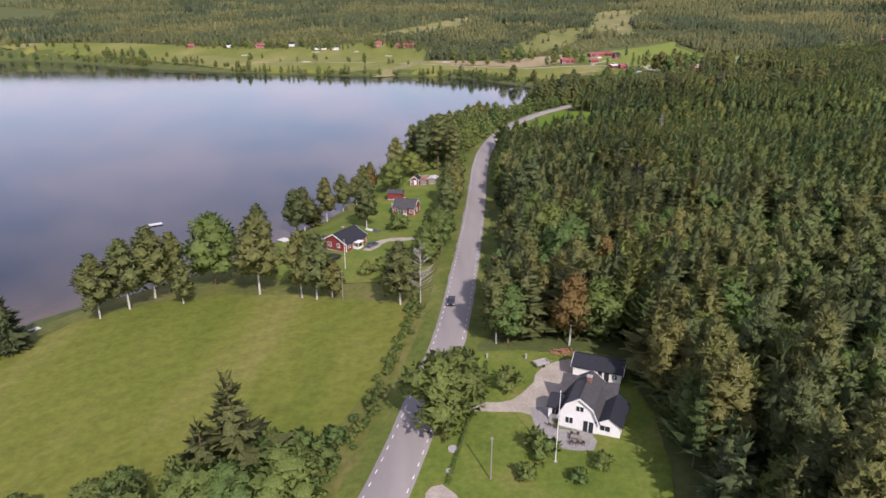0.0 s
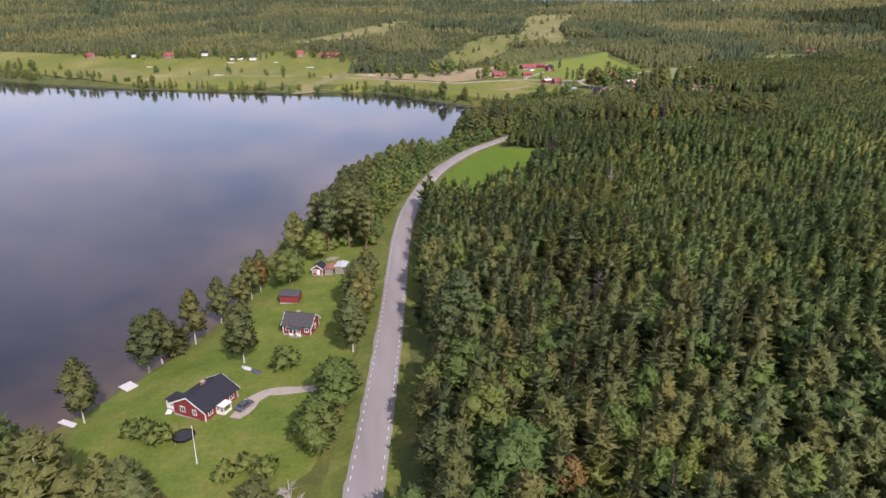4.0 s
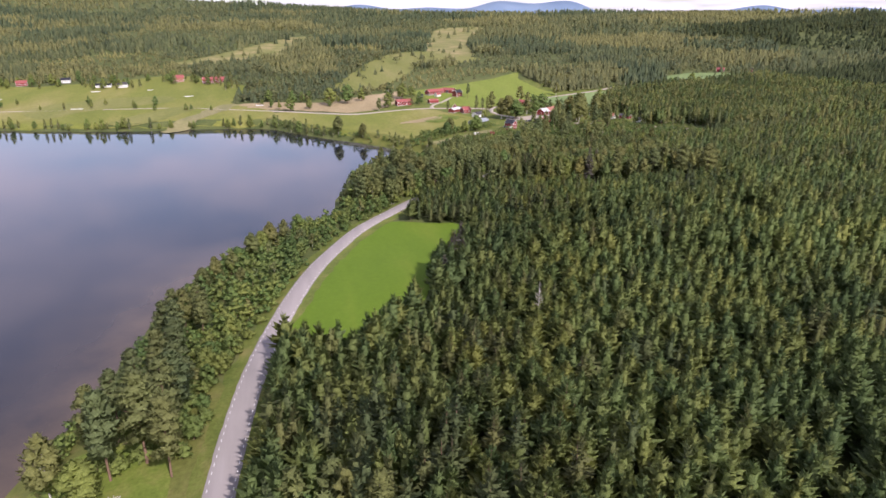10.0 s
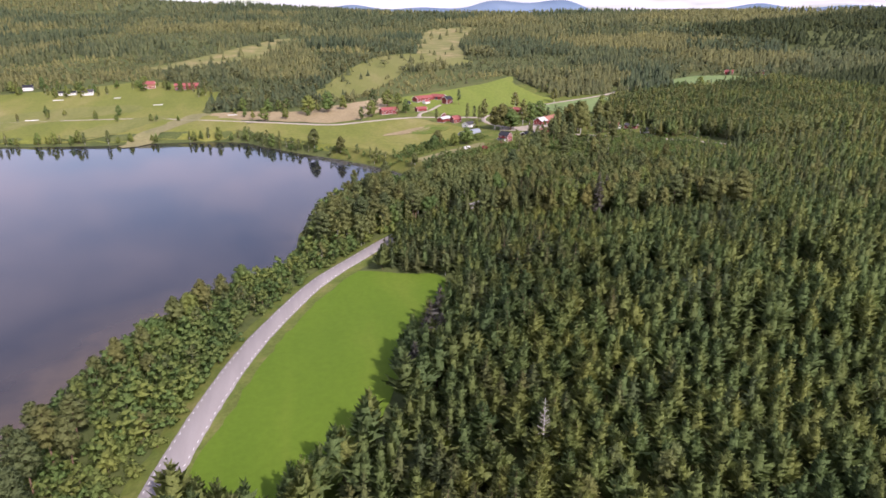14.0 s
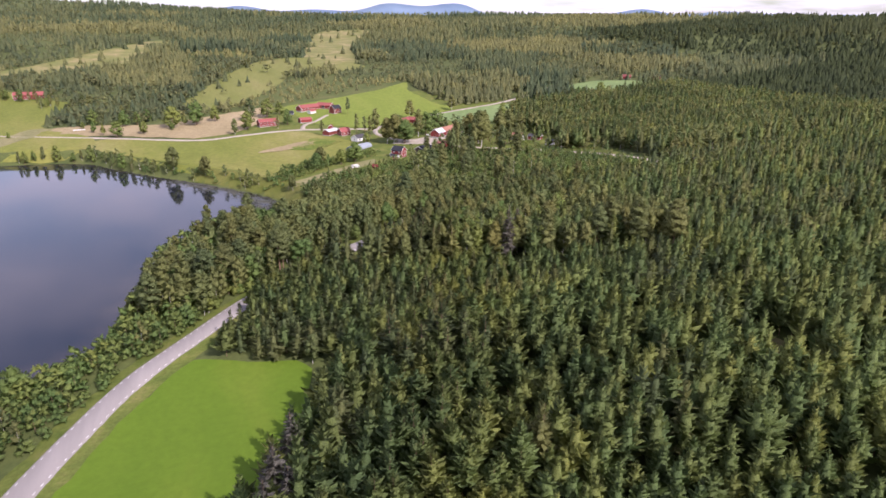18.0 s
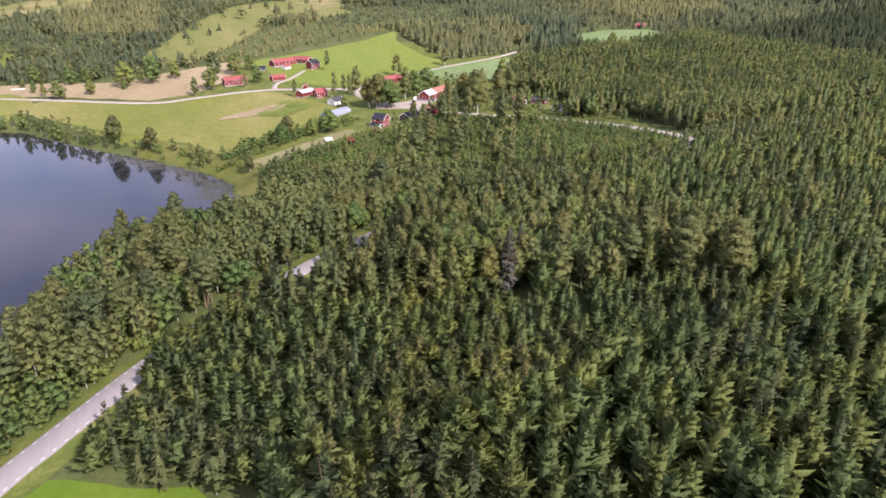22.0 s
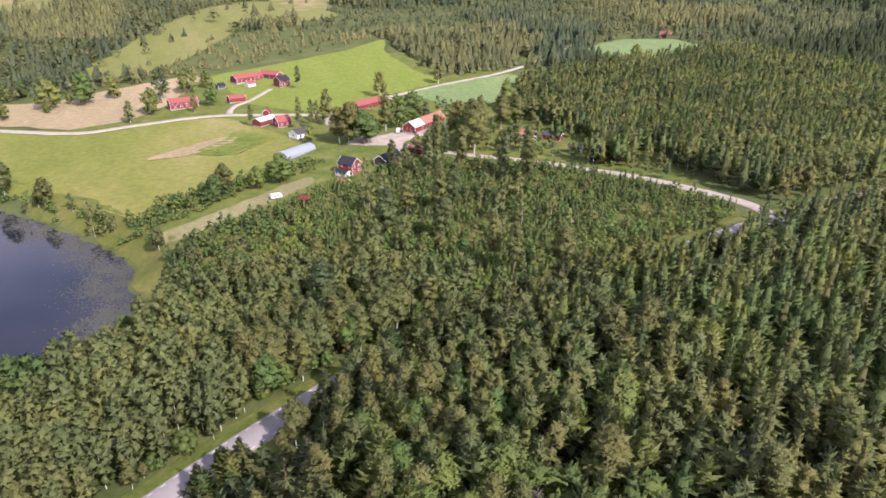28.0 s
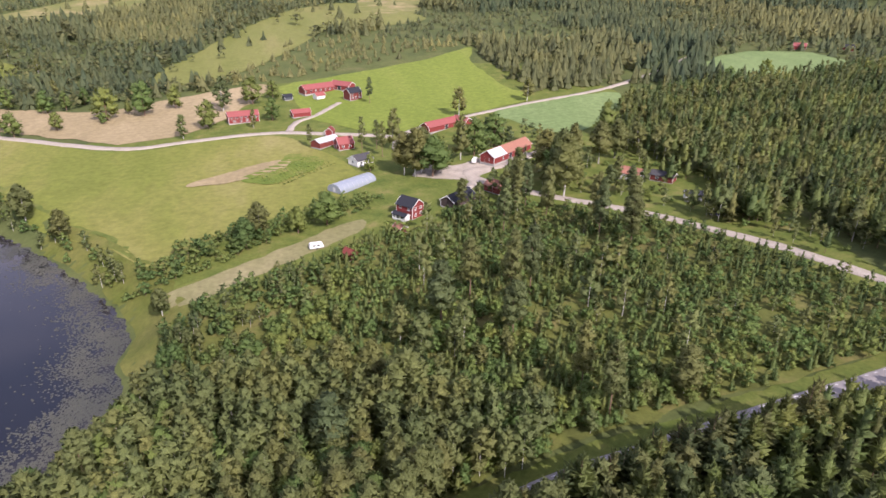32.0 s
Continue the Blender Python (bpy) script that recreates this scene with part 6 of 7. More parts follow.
def trailer(x, y, turn, label):
    top = empty("trailer", pose(x, y, ground_z(x, y) + 0.1, 0, 0, turn), label, "trailer")
    boxpart("bed", M_STONE, top, -0.8, 0.8, -1.4, 1.4, 0.45, 0.55)
    for a in ((-0.82, -0.76, -1.4, 1.4), (0.76, 0.82, -1.4, 1.4), (-0.8, 0.8, -1.42, -1.36), (-0.8, 0.8, 1.36, 1.42)):
        boxpart("side_panel", M_STONE, top, *a, 0.55, 0.95)
    boxpart("drawbar", M_STONE, top, -0.04, 0.04, 1.4, 2.6, 0.45, 0.52)
    for s in (-0.9, 0.9):
        part("wheel", cone(bmesh.new(), (s - 0.09, 0, 0.3), (s + 0.09, 0, 0.3), 0.3, 0.3, 12), M_RUBBER, top)


trailer(19.5, 109.6, -65, "grey box trailer parked at the end of the drive")


def heap(name, x, y, rx, ry, h, mat, label, cat, n_=26):
    top = empty(name, pose(x, y, ground_z(x, y)), label, cat)
    g = random.Random(n_ + int(x))
    for i in range(n_):
        a, r = g.uniform(0, 6.28), g.random() ** 0.5
        bm = cone(bmesh.new(), (-g.uniform(0.5, 1.0), 0, 0), (g.uniform(0.5, 1.0), 0, 0), 0.12, 0.1, 6)
        o = part("log", bm, mat, top)
        o.matrix_local = pose(rx * r * math.cos(a), ry * r * math.sin(a), 0.1 + h * (1 - r) * g.random(), g.uniform(-20, 20), g.uniform(-20, 20), g.uniform(0, 180))


heap("brush_pile", 24.5, 114.0, 2.6, 1.2, 1.0, M_ORANGE, "heap of reddish cut brushwood at the edge of the drive", "wood pile")
heap("wood_pile", -7.6, 279.0, 2.4, 1.4, 1.0, M_DEADWOOD, "heap of old grey timber on the grass", "wood pile")


def post(name, x, y, h, r, mat, label, cat):
    o = part(name, cone(bmesh.new(), (0, 0, -0.2), (0, 0, h), r, r * 0.85, 8), mat, None)
    o.matrix_world = pose(x, y, ground_z(x, y))
    return tagged(o, label, cat)


for x, y in ((9.2, 113.5), (16.9, 112.6)):
    post("gate_post", x, y, 1.1, 0.22, M_STONE, "pale stone post on the lawn's edge", "post")
for x, y, r in ((1.9, 84.5, 0.9), (1.2, 79.2, 0.5)):
    o = part("well_cover", cone(bmesh.new(), (0, 0, -0.2), (0, 0, 0.3), r, r * 0.9, 14), M_STONE, None)
    o.matrix_world = pose(x, y, ground_z(x, y))
    tagged(o, "round pale concrete cover in the lawn", "well cover")

# clipped hedges of the yard
for a, c in (((1.0, 76.5), (5.2, 95.2)), ((7.2, 97.5), (9.0, 112.5))):
    n_ = int(math.dist(a, c) / 0.8)
    for i in range(n_):
        x, y = a[0] + (c[0] - a[0]) * i / n_, a[1] + (c[1] - a[1]) * i / n_
        plant("shrub", x, y, 0.55, "low bright green clipped hedge bush", wide=1.0, group="yard hedge")

# red cottage by the lake
rc = gable_house("red_cottage", -30.8, 190.7, -29, 9.2, 10.4, 2.6, 5.0, M_RED, M_BLACK, "red wooden cottage with white trim and a black roof", over=0.5,
                 windows=(("s", -1.8, 1.0, 1.2, 1.2), ("s", 1.6, 1.0, 0.9, 1.2), ("e", -3.6, 1.0, 1.1, 1.2), ("e", 3.2, 1.0, 1.3, 1.2)), doors=(("e", -0.6, 1.0, 2.0, M_WHITE),), chimney=(-0.9, 0.6, 0.6))
for x0, x1, y0, y1 in ((-7.2, -4.6, -4.6, -1.3), (4.6, 6.8, -1.9, 0.6)):
    pr = empty("veranda", Matrix())
    pr.parent = rc
    boxpart("deck", M_WOOD, pr, x0, x1, y0, y1, -1.0, 0.02)
    boxpart("canopy", M_BLACK if x0 < 0 else M_WHITE, pr, x0 - 0.2, x1 + 0.2, y0 - 0.2, y1 + 0.1, 2.3, 2.42)
    for a in (x0 + 0.1, x1 - 0.1):
        for c in (y0 + 0.1, y1 - 0.1):
            boxpart("post", M_WHITE, pr, a - 0.08, a + 0.08, c - 0.08, c + 0.08, 0.0, 2.3)
    boxpart("railing", M_WHITE, pr, x0, x1, y0, y0 + 0.08, 0.2, 0.95)
    boxpart("railing", M_WHITE, pr, *((x0, x0 + 0.08) if x0 < 0 else (x1 - 0.08, x1)), y0, y1, 0.2, 0.95)
    for i in range(4):
        boxpart("step", M_WHITE, pr, x0 + 0.3, x0 + 1.6, y0 - 0.3 * (i + 1), y0 - 0.3 * i, -0.2 * (i + 1) - 0.2, -0.2 * (i + 1) + 0.02)


def trampoline(x, y, label):
    top = empty("trampoline", pose(x, y, ground_z(x, y)), label, "trampoline")
    bm = bmesh.new()
    bmesh.ops.create_cone(bm, cap_ends=True, segments=28, radius1=2.05, radius2=2.05, depth=0.02)
    part("jumping_mat", bm, M_RUBBER, top).location = (0, 0, 0.86)
    bm = bmesh.new()
    r = bmesh.ops.create_circle(bm, segments=28, radius=2.1)
    e = bmesh.ops.extrude_edge_only(bm, edges=bm.edges[:])
    vs = [v for v in e["geom"] if isinstance(v, bmesh.types.BMVert)]
    for v in vs:
        v.co *= 2.4 / 2.1
    bmesh.ops.solidify(bm, geom=bm.faces[:], thickness=0.05)
    part("pad", bm, M_CARGREY, top).location = (0, 0, 0.88)
    for i in range(6):
        a = i * math.pi / 3
        part("leg", cone(bmesh.new(), (2.3 * math.cos(a), 2.3 * math.sin(a), -0.1), (2.3 * math.cos(a), 2.3 * math.sin(a), 0.86), 0.03, 0.03, 6), M_TIN, top)
        part("net_pole", cone(bmesh.new(), (2.42 * math.cos(a), 2.42 * math.sin(a), 0.1), (2.42 * math.cos(a), 2.42 * math.sin(a), 2.5), 0.025, 0.025, 6), M_RUBBER, top)


trampoline(-32.5, 178.4, "round black trampoline on the lawn")


def car(x, y, turn, paint, label, z=None, length=4.4):
    top = empty("car", pose(x, y, ground_z(x, y) + 0.1 if z is None else z, 0, 0, turn), label, "car")
    k = length / 4.4
    side = [(-2.2, 0.35), (2.2, 0.35), (2.2, 0.75), (1.95, 0.88), (1.1, 0.95), (0.45, 1.38), (-1.0, 1.42), (-1.75, 1.02), (-2.15, 0.95)]
    bm = bmesh.new()
    prism(bm, [(a * k, c) for a, c in side], -0.86, 0.86)
    for v in bm.verts:
        if v.co.z > 1.0:
            v.co.y *= 0.8
    bmesh.ops.rotate(bm, verts=bm.verts, cent=(0, 0, 0), matrix=Matrix.Rotation(math.pi / 2, 3, "Z"))
    body = part("body", bm, paint, top)
    for nm, pts in (("windscreen", [(-0.62, 1.04, 1.0), (0.62, 1.04, 1.0), (0.55, 0.52, 1.36), (-0.55, 0.52, 1.36)]), ("rear_window", [(-0.6, -1.66, 1.1), (0.6, -1.66, 1.1), (0.55, -1.08, 1.41), (-0.55, -1.08, 1.41)])):
        v = [(a, c * k + (0.02 if c > 0 else -0.02), d + 0.02) for a, c, d in pts]
        mesh_object(nm, v + [(a, c, d - 0.03) for a, c, d in v], [(0, 1, 2, 3), (7, 6, 5, 4), (0, 4, 5, 1), (1, 5, 6, 2), (2, 6, 7, 3), (3, 7, 4, 0)], M_GLASS, top)
    for s in (-1, 1):
        v = [(s * 0.83, 0.85 * k, 0.98), (s * 0.83, -1.45 * k, 1.02), (s * 0.715, -1.0 * k, 1.36), (s * 0.715, 0.42 * k, 1.34)]
        mesh_object("side_window", v + [(a + s * 0.03, c, d) for a, c, d in v], [(0, 1, 2, 3), (7, 6, 5, 4), (0, 4, 5, 1), (1, 5, 6, 2), (2, 6, 7, 3), (3, 7, 4, 0)], M_GLASS, top)
        for c in (-1.35, 1.35):
            wl_ = part("wheel", cone(bmesh.new(), (s * 0.68, c * k, 0.32), (s * 0.88, c * k, 0.32), 0.32, 0.32, 14), M_RUBBER, top)
            part("rim", cone(bmesh.new(), (s * 0.86, c * k, 0.32), (s * 0.9, c * k, 0.32), 0.2, 0.19, 10), M_TIN, wl_)
        boxpart("headlight", M_TIN, top, *sorted((s * 0.5, s * 0.8)), 2.14 * k, 2.22 * k, 0.62, 0.78)
        boxpart("tail_light", M_RED, top, *sorted((s * 0.55, s * 0.82)), -2.2 * k, -2.14 * k, 0.7, 0.9)
    return top


car(-21.8, 188.0, -35, M_CARGREY, "grey estate car parked on the gravel by the red cottage")
rz = float(np.interp(140.0, ROAD[:, 1], road_z))
car(float(np.interp(140.0, ROAD[:, 1], ROAD[:, 0])) - 1.6, 140.0, 175, M_CARBLACK, "dark car on the asphalt road", rz + 0.03)
drape("cottage_drive", smooth_line([(-24.5, 185), (-22.5, 191.5), (-17, 195.5), (-9, 194.5), (-2, 194), (4.6, 196), (5.0, 192.5), (-2, 191), (-10, 191.5), (-17, 191.8), (-19.5, 187.5), (-21.5, 184)], 2, True), M_GRAVEL, 2.0, 0.09, "pale gravel drive to the red cottage", "driveway")
drape("path_mouth", smooth_line([(5.2, 204), (9, 214), (9, 196), (6, 190), (4.5, 195)], 2, True), M_GRAVEL, 2.0, 0.1, "gravel mouth of the cottage drive", "driveway")
for nm, x, y, a, mat, lab in (("rowing_boat", -24.5, 206.5, 60, M_TIN, "upturned pale rowing boat on the grass"), ("covered_boat", -22.0, 204.4, 50, M_CARGREY, "grey covered boat on the grass")):
    bm = bmesh.new()
    bmesh.ops.create_uvsphere(bm, u_segments=14, v_segments=8, radius=1)
    for v in bm.verts:
        v.co = Vector((v.co.x * 0.75 * (1 - 0.25 * max(0, v.co.y)), v.co.y * 2.1, max(0.0, v.co.z) * 0.55))
    top = empty(nm, pose(x, y, ground_z(x, y) + 0.05, 0, 0, a), lab, "boat")
    part("hull", bm, mat, top, smooth=True)
    boxpart("keel", mat, top, -0.04, 0.04, -1.9, 1.9, 0.45, 0.62)

# raft and jetties
raft = empty("bathing_raft", pose(-84, 211, 0.05, 0, 0, 35), "pale wooden bathing raft floating on the lake", "raft")
raft.location = (-105.5, 224.0, 0.05)
for i in range(10):
    boxpart("plank", M_PALEWOOD, raft, -2.3, 2.3, -1.3 + i * 0.26, -1.06 + i * 0.26, 0.25, 0.32)
for s in (-1, 1):
    part("float", cone(bmesh.new(), (-2.2, s * 0.9, 0.05), (2.2, s * 0.9, 0.05), 0.25, 0.25, 8), M_RUBBER, raft)


def jetty(x, y, turn, length, width, label):
    top = empty("jetty", pose(x, y, 0.0, 0, 0, turn), label, "jetty")
    for i in range(int(length / 0.3)):
        boxpart("plank", M_PALEWOOD, top, -width / 2, width / 2, i * 0.3, i * 0.3 + 0.27, 0.5, 0.56)
    for i in range(int(length / 2) + 1):
        for s in (-1, 1):
            part("pile", cone(bmesh.new(), (s * width * 0.45, i * 2.0, -1.5), (s * width * 0.45, i * 2.0, 0.5), 0.08, 0.08, 6), M_WOOD, top)


jetty(-52.5, 205.5, 50, 4.0, 3.2, "pale wooden jetty with a white boat at the shore")
jetty(-59.5, 190.5, 62, 5.5, 1.5, "narrow pale wooden jetty at the shore")
jetty(-97, 138, 60, 3.0, 2.5, "small pale wooden jetty beyond the meadow")

# lake cottage, sheds
lc = gable_house("lake_cottage", -13.2, 226.3, 74, 6.2, 8.2, 2.7, 5.0, M_RED, M_GREYROOF, "dark red cottage with a grey felt roof and a white porch", over=0.4,
                 windows=(("w", -2.8, 0.9, 1.0, 1.2), ("w", 2.6, 0.9, 1.0, 1.2), ("s", 0.0, 0.9, 1.1, 1.2), ("w", 0.9, 0.9, 0.8, 1.1)), doors=(("w", 0.0, 0.9, 2.0, M_WHITE),), chimney=(0.2, 0.6, 0.5))
hold = empty("porch", Matrix.Translation((-3.1, 0, 0)) @ Matrix.Rotation(-math.pi / 2, 4, "Z"))
hold.parent = lc
boxpart("deck", M_WOOD, hold, -1.7, 1.7, -1.6, 0, -0.8, 0.05)
boxpart("porch_roof", M_GREYROOF, hold, -1.9, 1.9, -1.8, 0, 2.35, 2.5)
for a in (-1.6, -0.6, 0.6, 1.6):
    boxpart("post", M_WHITE, hold, a - 0.07, a + 0.07, -1.6, -1.46, 0.05, 2.35)
for a, c in ((-1.6, -0.6), (0.6, 1.6)):
    boxpart("railing", M_WHITE, hold, a, c, -1.58, -1.5, 0.3, 0.95)
gable_house("woodshed", -18.6, 247.3, 80, 4.2, 5.8, 2.4, 3.3, M_RED, M_GREYROOF, "red wooden shed with a flat grey roof", "shed", trim=None, over=0.3)
gable_house("garden_hut", -11.4, 267.6, -12, 3.6, 4.6, 2.1, 3.4, M_RED, M_BLACK, "small dark red hut with white door frames", "hut", windows=(("s", -0.9, 0.9, 0.5, 0.9),), doors=(("s", 0.4, 1.0, 1.9, M_WHITE),))
lean = gable_house("lean_to", -7.6, 266.8, -12, 2.8, 4.0, 1.9, 2.3, M_WOOD, M_ORANGE, "lean-to with rusty roof sheets", "shed", trim=None, corner=False)
gable_house("open_shelter", -3.8, 267.3, -12, 3.2, 5.0, 2.1, 2.4, M_WOOD, M_TIN, "grey shelter with a white sheet roof", "shelter", trim=None, corner=False)

# village
gable_house("village_house", 246.5, 741, 38, 7.5, 9.0, 5.2, 8.0, M_RED, M_BLACK, "two-storey red house with white trim and a black roof",
            windows=(("s", -1.7, 1.0, 1.0, 1.2), ("s", 1.7, 1.0, 1.0, 1.2), ("s", -1.7, 3.6, 1.0, 1.1), ("s", 1.7, 3.6, 1.0, 1.1), ("w", -2.5, 3.6, 1.0, 1.1), ("w", 2.2, 3.6, 1.0, 1.1)))
gable_house("verandah", 241.8, 737.2, 38, 3.0, 7.0, 2.2, 3.0, M_WHITE, M_BLACK, "glazed white veranda with a black roof", "veranda", windows=(("w", -2, 0.8, 1.4, 1.1), ("w", 0.5, 0.8, 1.4, 1.1), ("w", 2.6, 0.8, 1.0, 1.1)))
gable_house("dark_shed", 270, 749, -51, 7.5, 16, 2.8, 5.2, M_TAR, M_BLACK, "long dark shed with a black sheet roof", "shed")
gable_house("red_barn", 312.5, 805.6, -52, 9.0, 37, 3.4, 6.4, M_RED, M_ORANGE, "long red barn with clay tiles and one bright sheet end", "barn", split_roof=(-6.5, M_TIN),
            windows=(("e", -10, 1.0, 1.2, 1.2), ("e", 12, 1.0, 1.2, 1.2)), doors=(("e", -3, 2.6, 3.0, M_DARK), ("e", 6, 2.6, 3.0, M_DARK), ("s", 0, 2.6, 2.8, M_DARKRED)))
gable_house("angled_barn", 290, 864.5, -58, 7.5, 26, 3.0, 5.4, M_RED, M_TILE, "red barn with a red tiled roof", "barn", doors=(("e", 2, 2.4, 2.6, M_DARK),))
gable_house("angled_barn", 305, 868, 32, 6.5, 11, 2.8, 4.9, M_RED, M_TILE, "short red barn wing with a red tiled roof", "barn")
gable_house("farm_barn", 226, 977, -63, 9, 30, 3.2, 5.8, M_RED, M_TILE, "long red farm barn with a red roof", "barn", windows=tuple(("e", -14 + i * 4, 1.2, 1.2, 1.1) for i in range(8)))
gable_house("farm_barn", 243, 978, 47, 8.5, 17, 3.2, 5.6, M_RED, M_TILE, "red farm barn wing with a red roof", "barn", doors=(("w", 0, 3, 3, M_DARK),))
gable_house("farmhouse", 247, 949, -60, 8, 10, 5.0, 7.8, M_DARKRED, M_BLACK, "two-storey dark red farmhouse with white trim and a black roof", windows=(("e", -3, 1, 1.1, 1.2), ("e", 0, 1, 1.1, 1.2), ("e", 3, 1, 1.1, 1.2), ("e", -3, 3.4, 1.1, 1.1), ("e", 3, 3.4, 1.1, 1.1)))
gable_house("farm_cottage", 224, 958, -60, 5, 7, 2.4, 4.2, M_WHITE, M_TILE, "small white cottage with a red roof before the barn", "cottage")
gable_house("tarped_shed", 202, 962, -70, 5, 6, 2.2, 3.6, M_CARGREY, M_BLACK, "dark shed beside the farm", "shed")
gable_house("long_house", 172.5, 916, -78, 8, 19, 4.2, 6.6, M_RED, M_TILE, "long two-storey red house with white base and pink-red roof", windows=tuple(("e", -7.5 + i * 3, 2.9, 1.2, 1.0) for i in range(6)) + tuple(("e", -6 + i * 4, 0.8, 1.4, 1.0) for i in range(4)))
gable_house("red_outbuilding", 209, 918, -75, 6, 12, 2.6, 4.4, M_RED, M_TILE, "low red outbuilding with a red roof", "outbuilding")
gable_house("workshop", 219.5, 853, -50, 7, 15, 3.0, 4.6, M_DARKRED, M_TIN, "dark workshop with a bright sheet roof", "workshop", trim=None)
gable_house("red_cottage", 229.5, 845, -75, 8, 9, 3.2, 6.2, M_RED, M_TILE, "red and white cottage with a bright red roof", windows=(("e", -2, 1, 1.2, 1.2), ("e", 2, 1, 1.2, 1.2), ("s", 0, 1, 1.2, 1.2)))
gable_house("small_red_shed", 224, 872, -20, 4.5, 5.5, 2.6, 4.6, M_RED, M_DARKRED, "small red shed with a steep roof", "shed")
gable_house("grey_house", 235, 816, -60, 8, 10, 2.8, 5.0, M_WHITE, M_GREYROOF, "pale house with a grey roof", windows=(("e", -2.5, 1, 1.2, 1.2), ("e", 2, 1, 1.2, 1.2), ("s", 0, 1, 1.2, 1.2)))
gable_house("small_shed", 239, 724, 30, 3.6, 4.4, 2.1, 3.2, M_DARKRED, M_ORANGE, "small shed with a rusty brown roof", "shed")
gable_house("log_hut", 216.5, 704.5, 35, 3.6, 4.2, 2.2, 3.5, M_DARKRED, M_DARKRED, "small dark red hut among young spruces", "hut", trim=None)
gable_house("old_barn", 291, 758, 30, 7, 9, 2.8, 5.0, M_DARKRED, M_ORANGE, "old shed with a clay-tiled roof between trees", "shed", trim=None)
gable_house("white_cottage", 359, 755, 40, 8, 10, 2.9, 5.2, M_WHITE, M_ORANGE, "white cottage with an orange tiled roof", windows=(("s", -1.5, 1, 1.1, 1.2), ("s", 1.5, 1, 1.1, 1.2)))
gable_house("brown_cabin", 371.5, 747.5, 40, 6, 11, 2.6, 4.2, M_DARKRED, M_GREYROOF, "dark brown cabin with a grey roof", "cabin", windows=(("w", -2, 0.9, 1.4, 1.0), ("w", 2, 0.9, 1.4, 1.0)))
gable_house("white_cabin", 368.5, 719, 65, 5, 7, 2.5, 4.0, M_WHITE, M_BLACK, "small white cabin with a dark roof", "cabin", windows=(("w", 0, 0.9, 1.0, 1.0),))
gable_house("forest_hut", 649, 985, 50, 7, 10, 3, 5.4, M_RED, M_TILE, "red hut at the edge of the glade", "hut")
gable_house("forest_hut", 679, 962, 40, 6, 9, 3, 5.2, M_DARKRED, M_BLACK, "dark hut at the edge of the glade", "hut")
for nm, x, y, tn, w, l, e, r, wm, rm, lab in (("mansion", -118, 1200, -80, 11, 15, 6, 9.4, M_ORANGE, M_TILE, "large pinkish two-storey manor house"), ("red_hall", -66, 1178, -82, 10, 32, 4.4, 7.6, M_RED, M_TILE, "long red barn beside the manor"),
                                               ("white_villa", -189, 1166, -85, 9, 13, 4, 7, M_WHITE, M_GREYROOF, "white villa above the fields"), ("white_villa", -277, 1222, -80, 9, 12, 4, 7, M_WHITE, M_BLACK, "white villa among trees"), ("red_villa", -330, 1205, -75, 9, 14, 4, 7, M_RED, M_TILE, "red villa above the fields"),
                                               ("white_villa", -388, 1210, -70, 9, 11, 4, 6.6, M_WHITE, M_BLACK, "small white villa above the lake"), ("red_villa", -455, 1205, -70, 8, 12, 3.6, 6.4, M_RED, M_TILE, "red cottage above the lake"), ("long_shed", -215, 1172, -85, 8, 20, 3, 5, M_WHITE, M_BLACK, "long pale shed above the fields")):
    gable_house(nm, x, y, tn, w, l, e, r, wm, rm, lab, windows=tuple(("e", -l / 2 + 2 + i * 3, 1.2, 1.2, 1.2) for i in range(int(l / 3) - 0)))
    HOMES.append((x, y, 14))
car(364.8, 698.5, 50, M_CARBLACK, "dark car parked on the grass by the cabins")


def caravan(x, y, turn, label):
    top = empty("caravan", pose(x, y, ground_z(x, y) + 0.1, 0, 0, turn), label, "caravan")
    bm = prism(bmesh.new(), [(-2.6, 0.5), (2.6, 0.5), (2.75, 1.2), (2.3, 2.4), (-2.4, 2.5), (-2.7, 1.3)], -1.05, 1.05)
    bmesh.ops.bevel(bm, geom=bm.edges[:], offset=0.12, segments=2, affect="EDGES")
    part("body", bm, M_WHITE, top, smooth=False)
    for a in (-1.4, 0.2):
        boxpart("window", M_GLASS, top, a, a + 1.0, -1.08, -1.04, 1.4, 1.95)
    boxpart("drawbar", M_STONE, top, 2.6, 3.8, -0.06, 0.06, 0.45, 0.55)
    for s in (-1, 1):
        part("wheel", cone(bmesh.new(), (0, s * 0.85, 0.33), (0, s * 1.0, 0.33), 0.33, 0.33, 12), M_RUBBER, top)


caravan(205, 716.5, 10, "white caravan parked on the dry mown strip")
caravan(380.4, 697, 30, "white caravan between trees by the gravel road")
caravan(293, 800, 60, "white caravan behind the red barn")


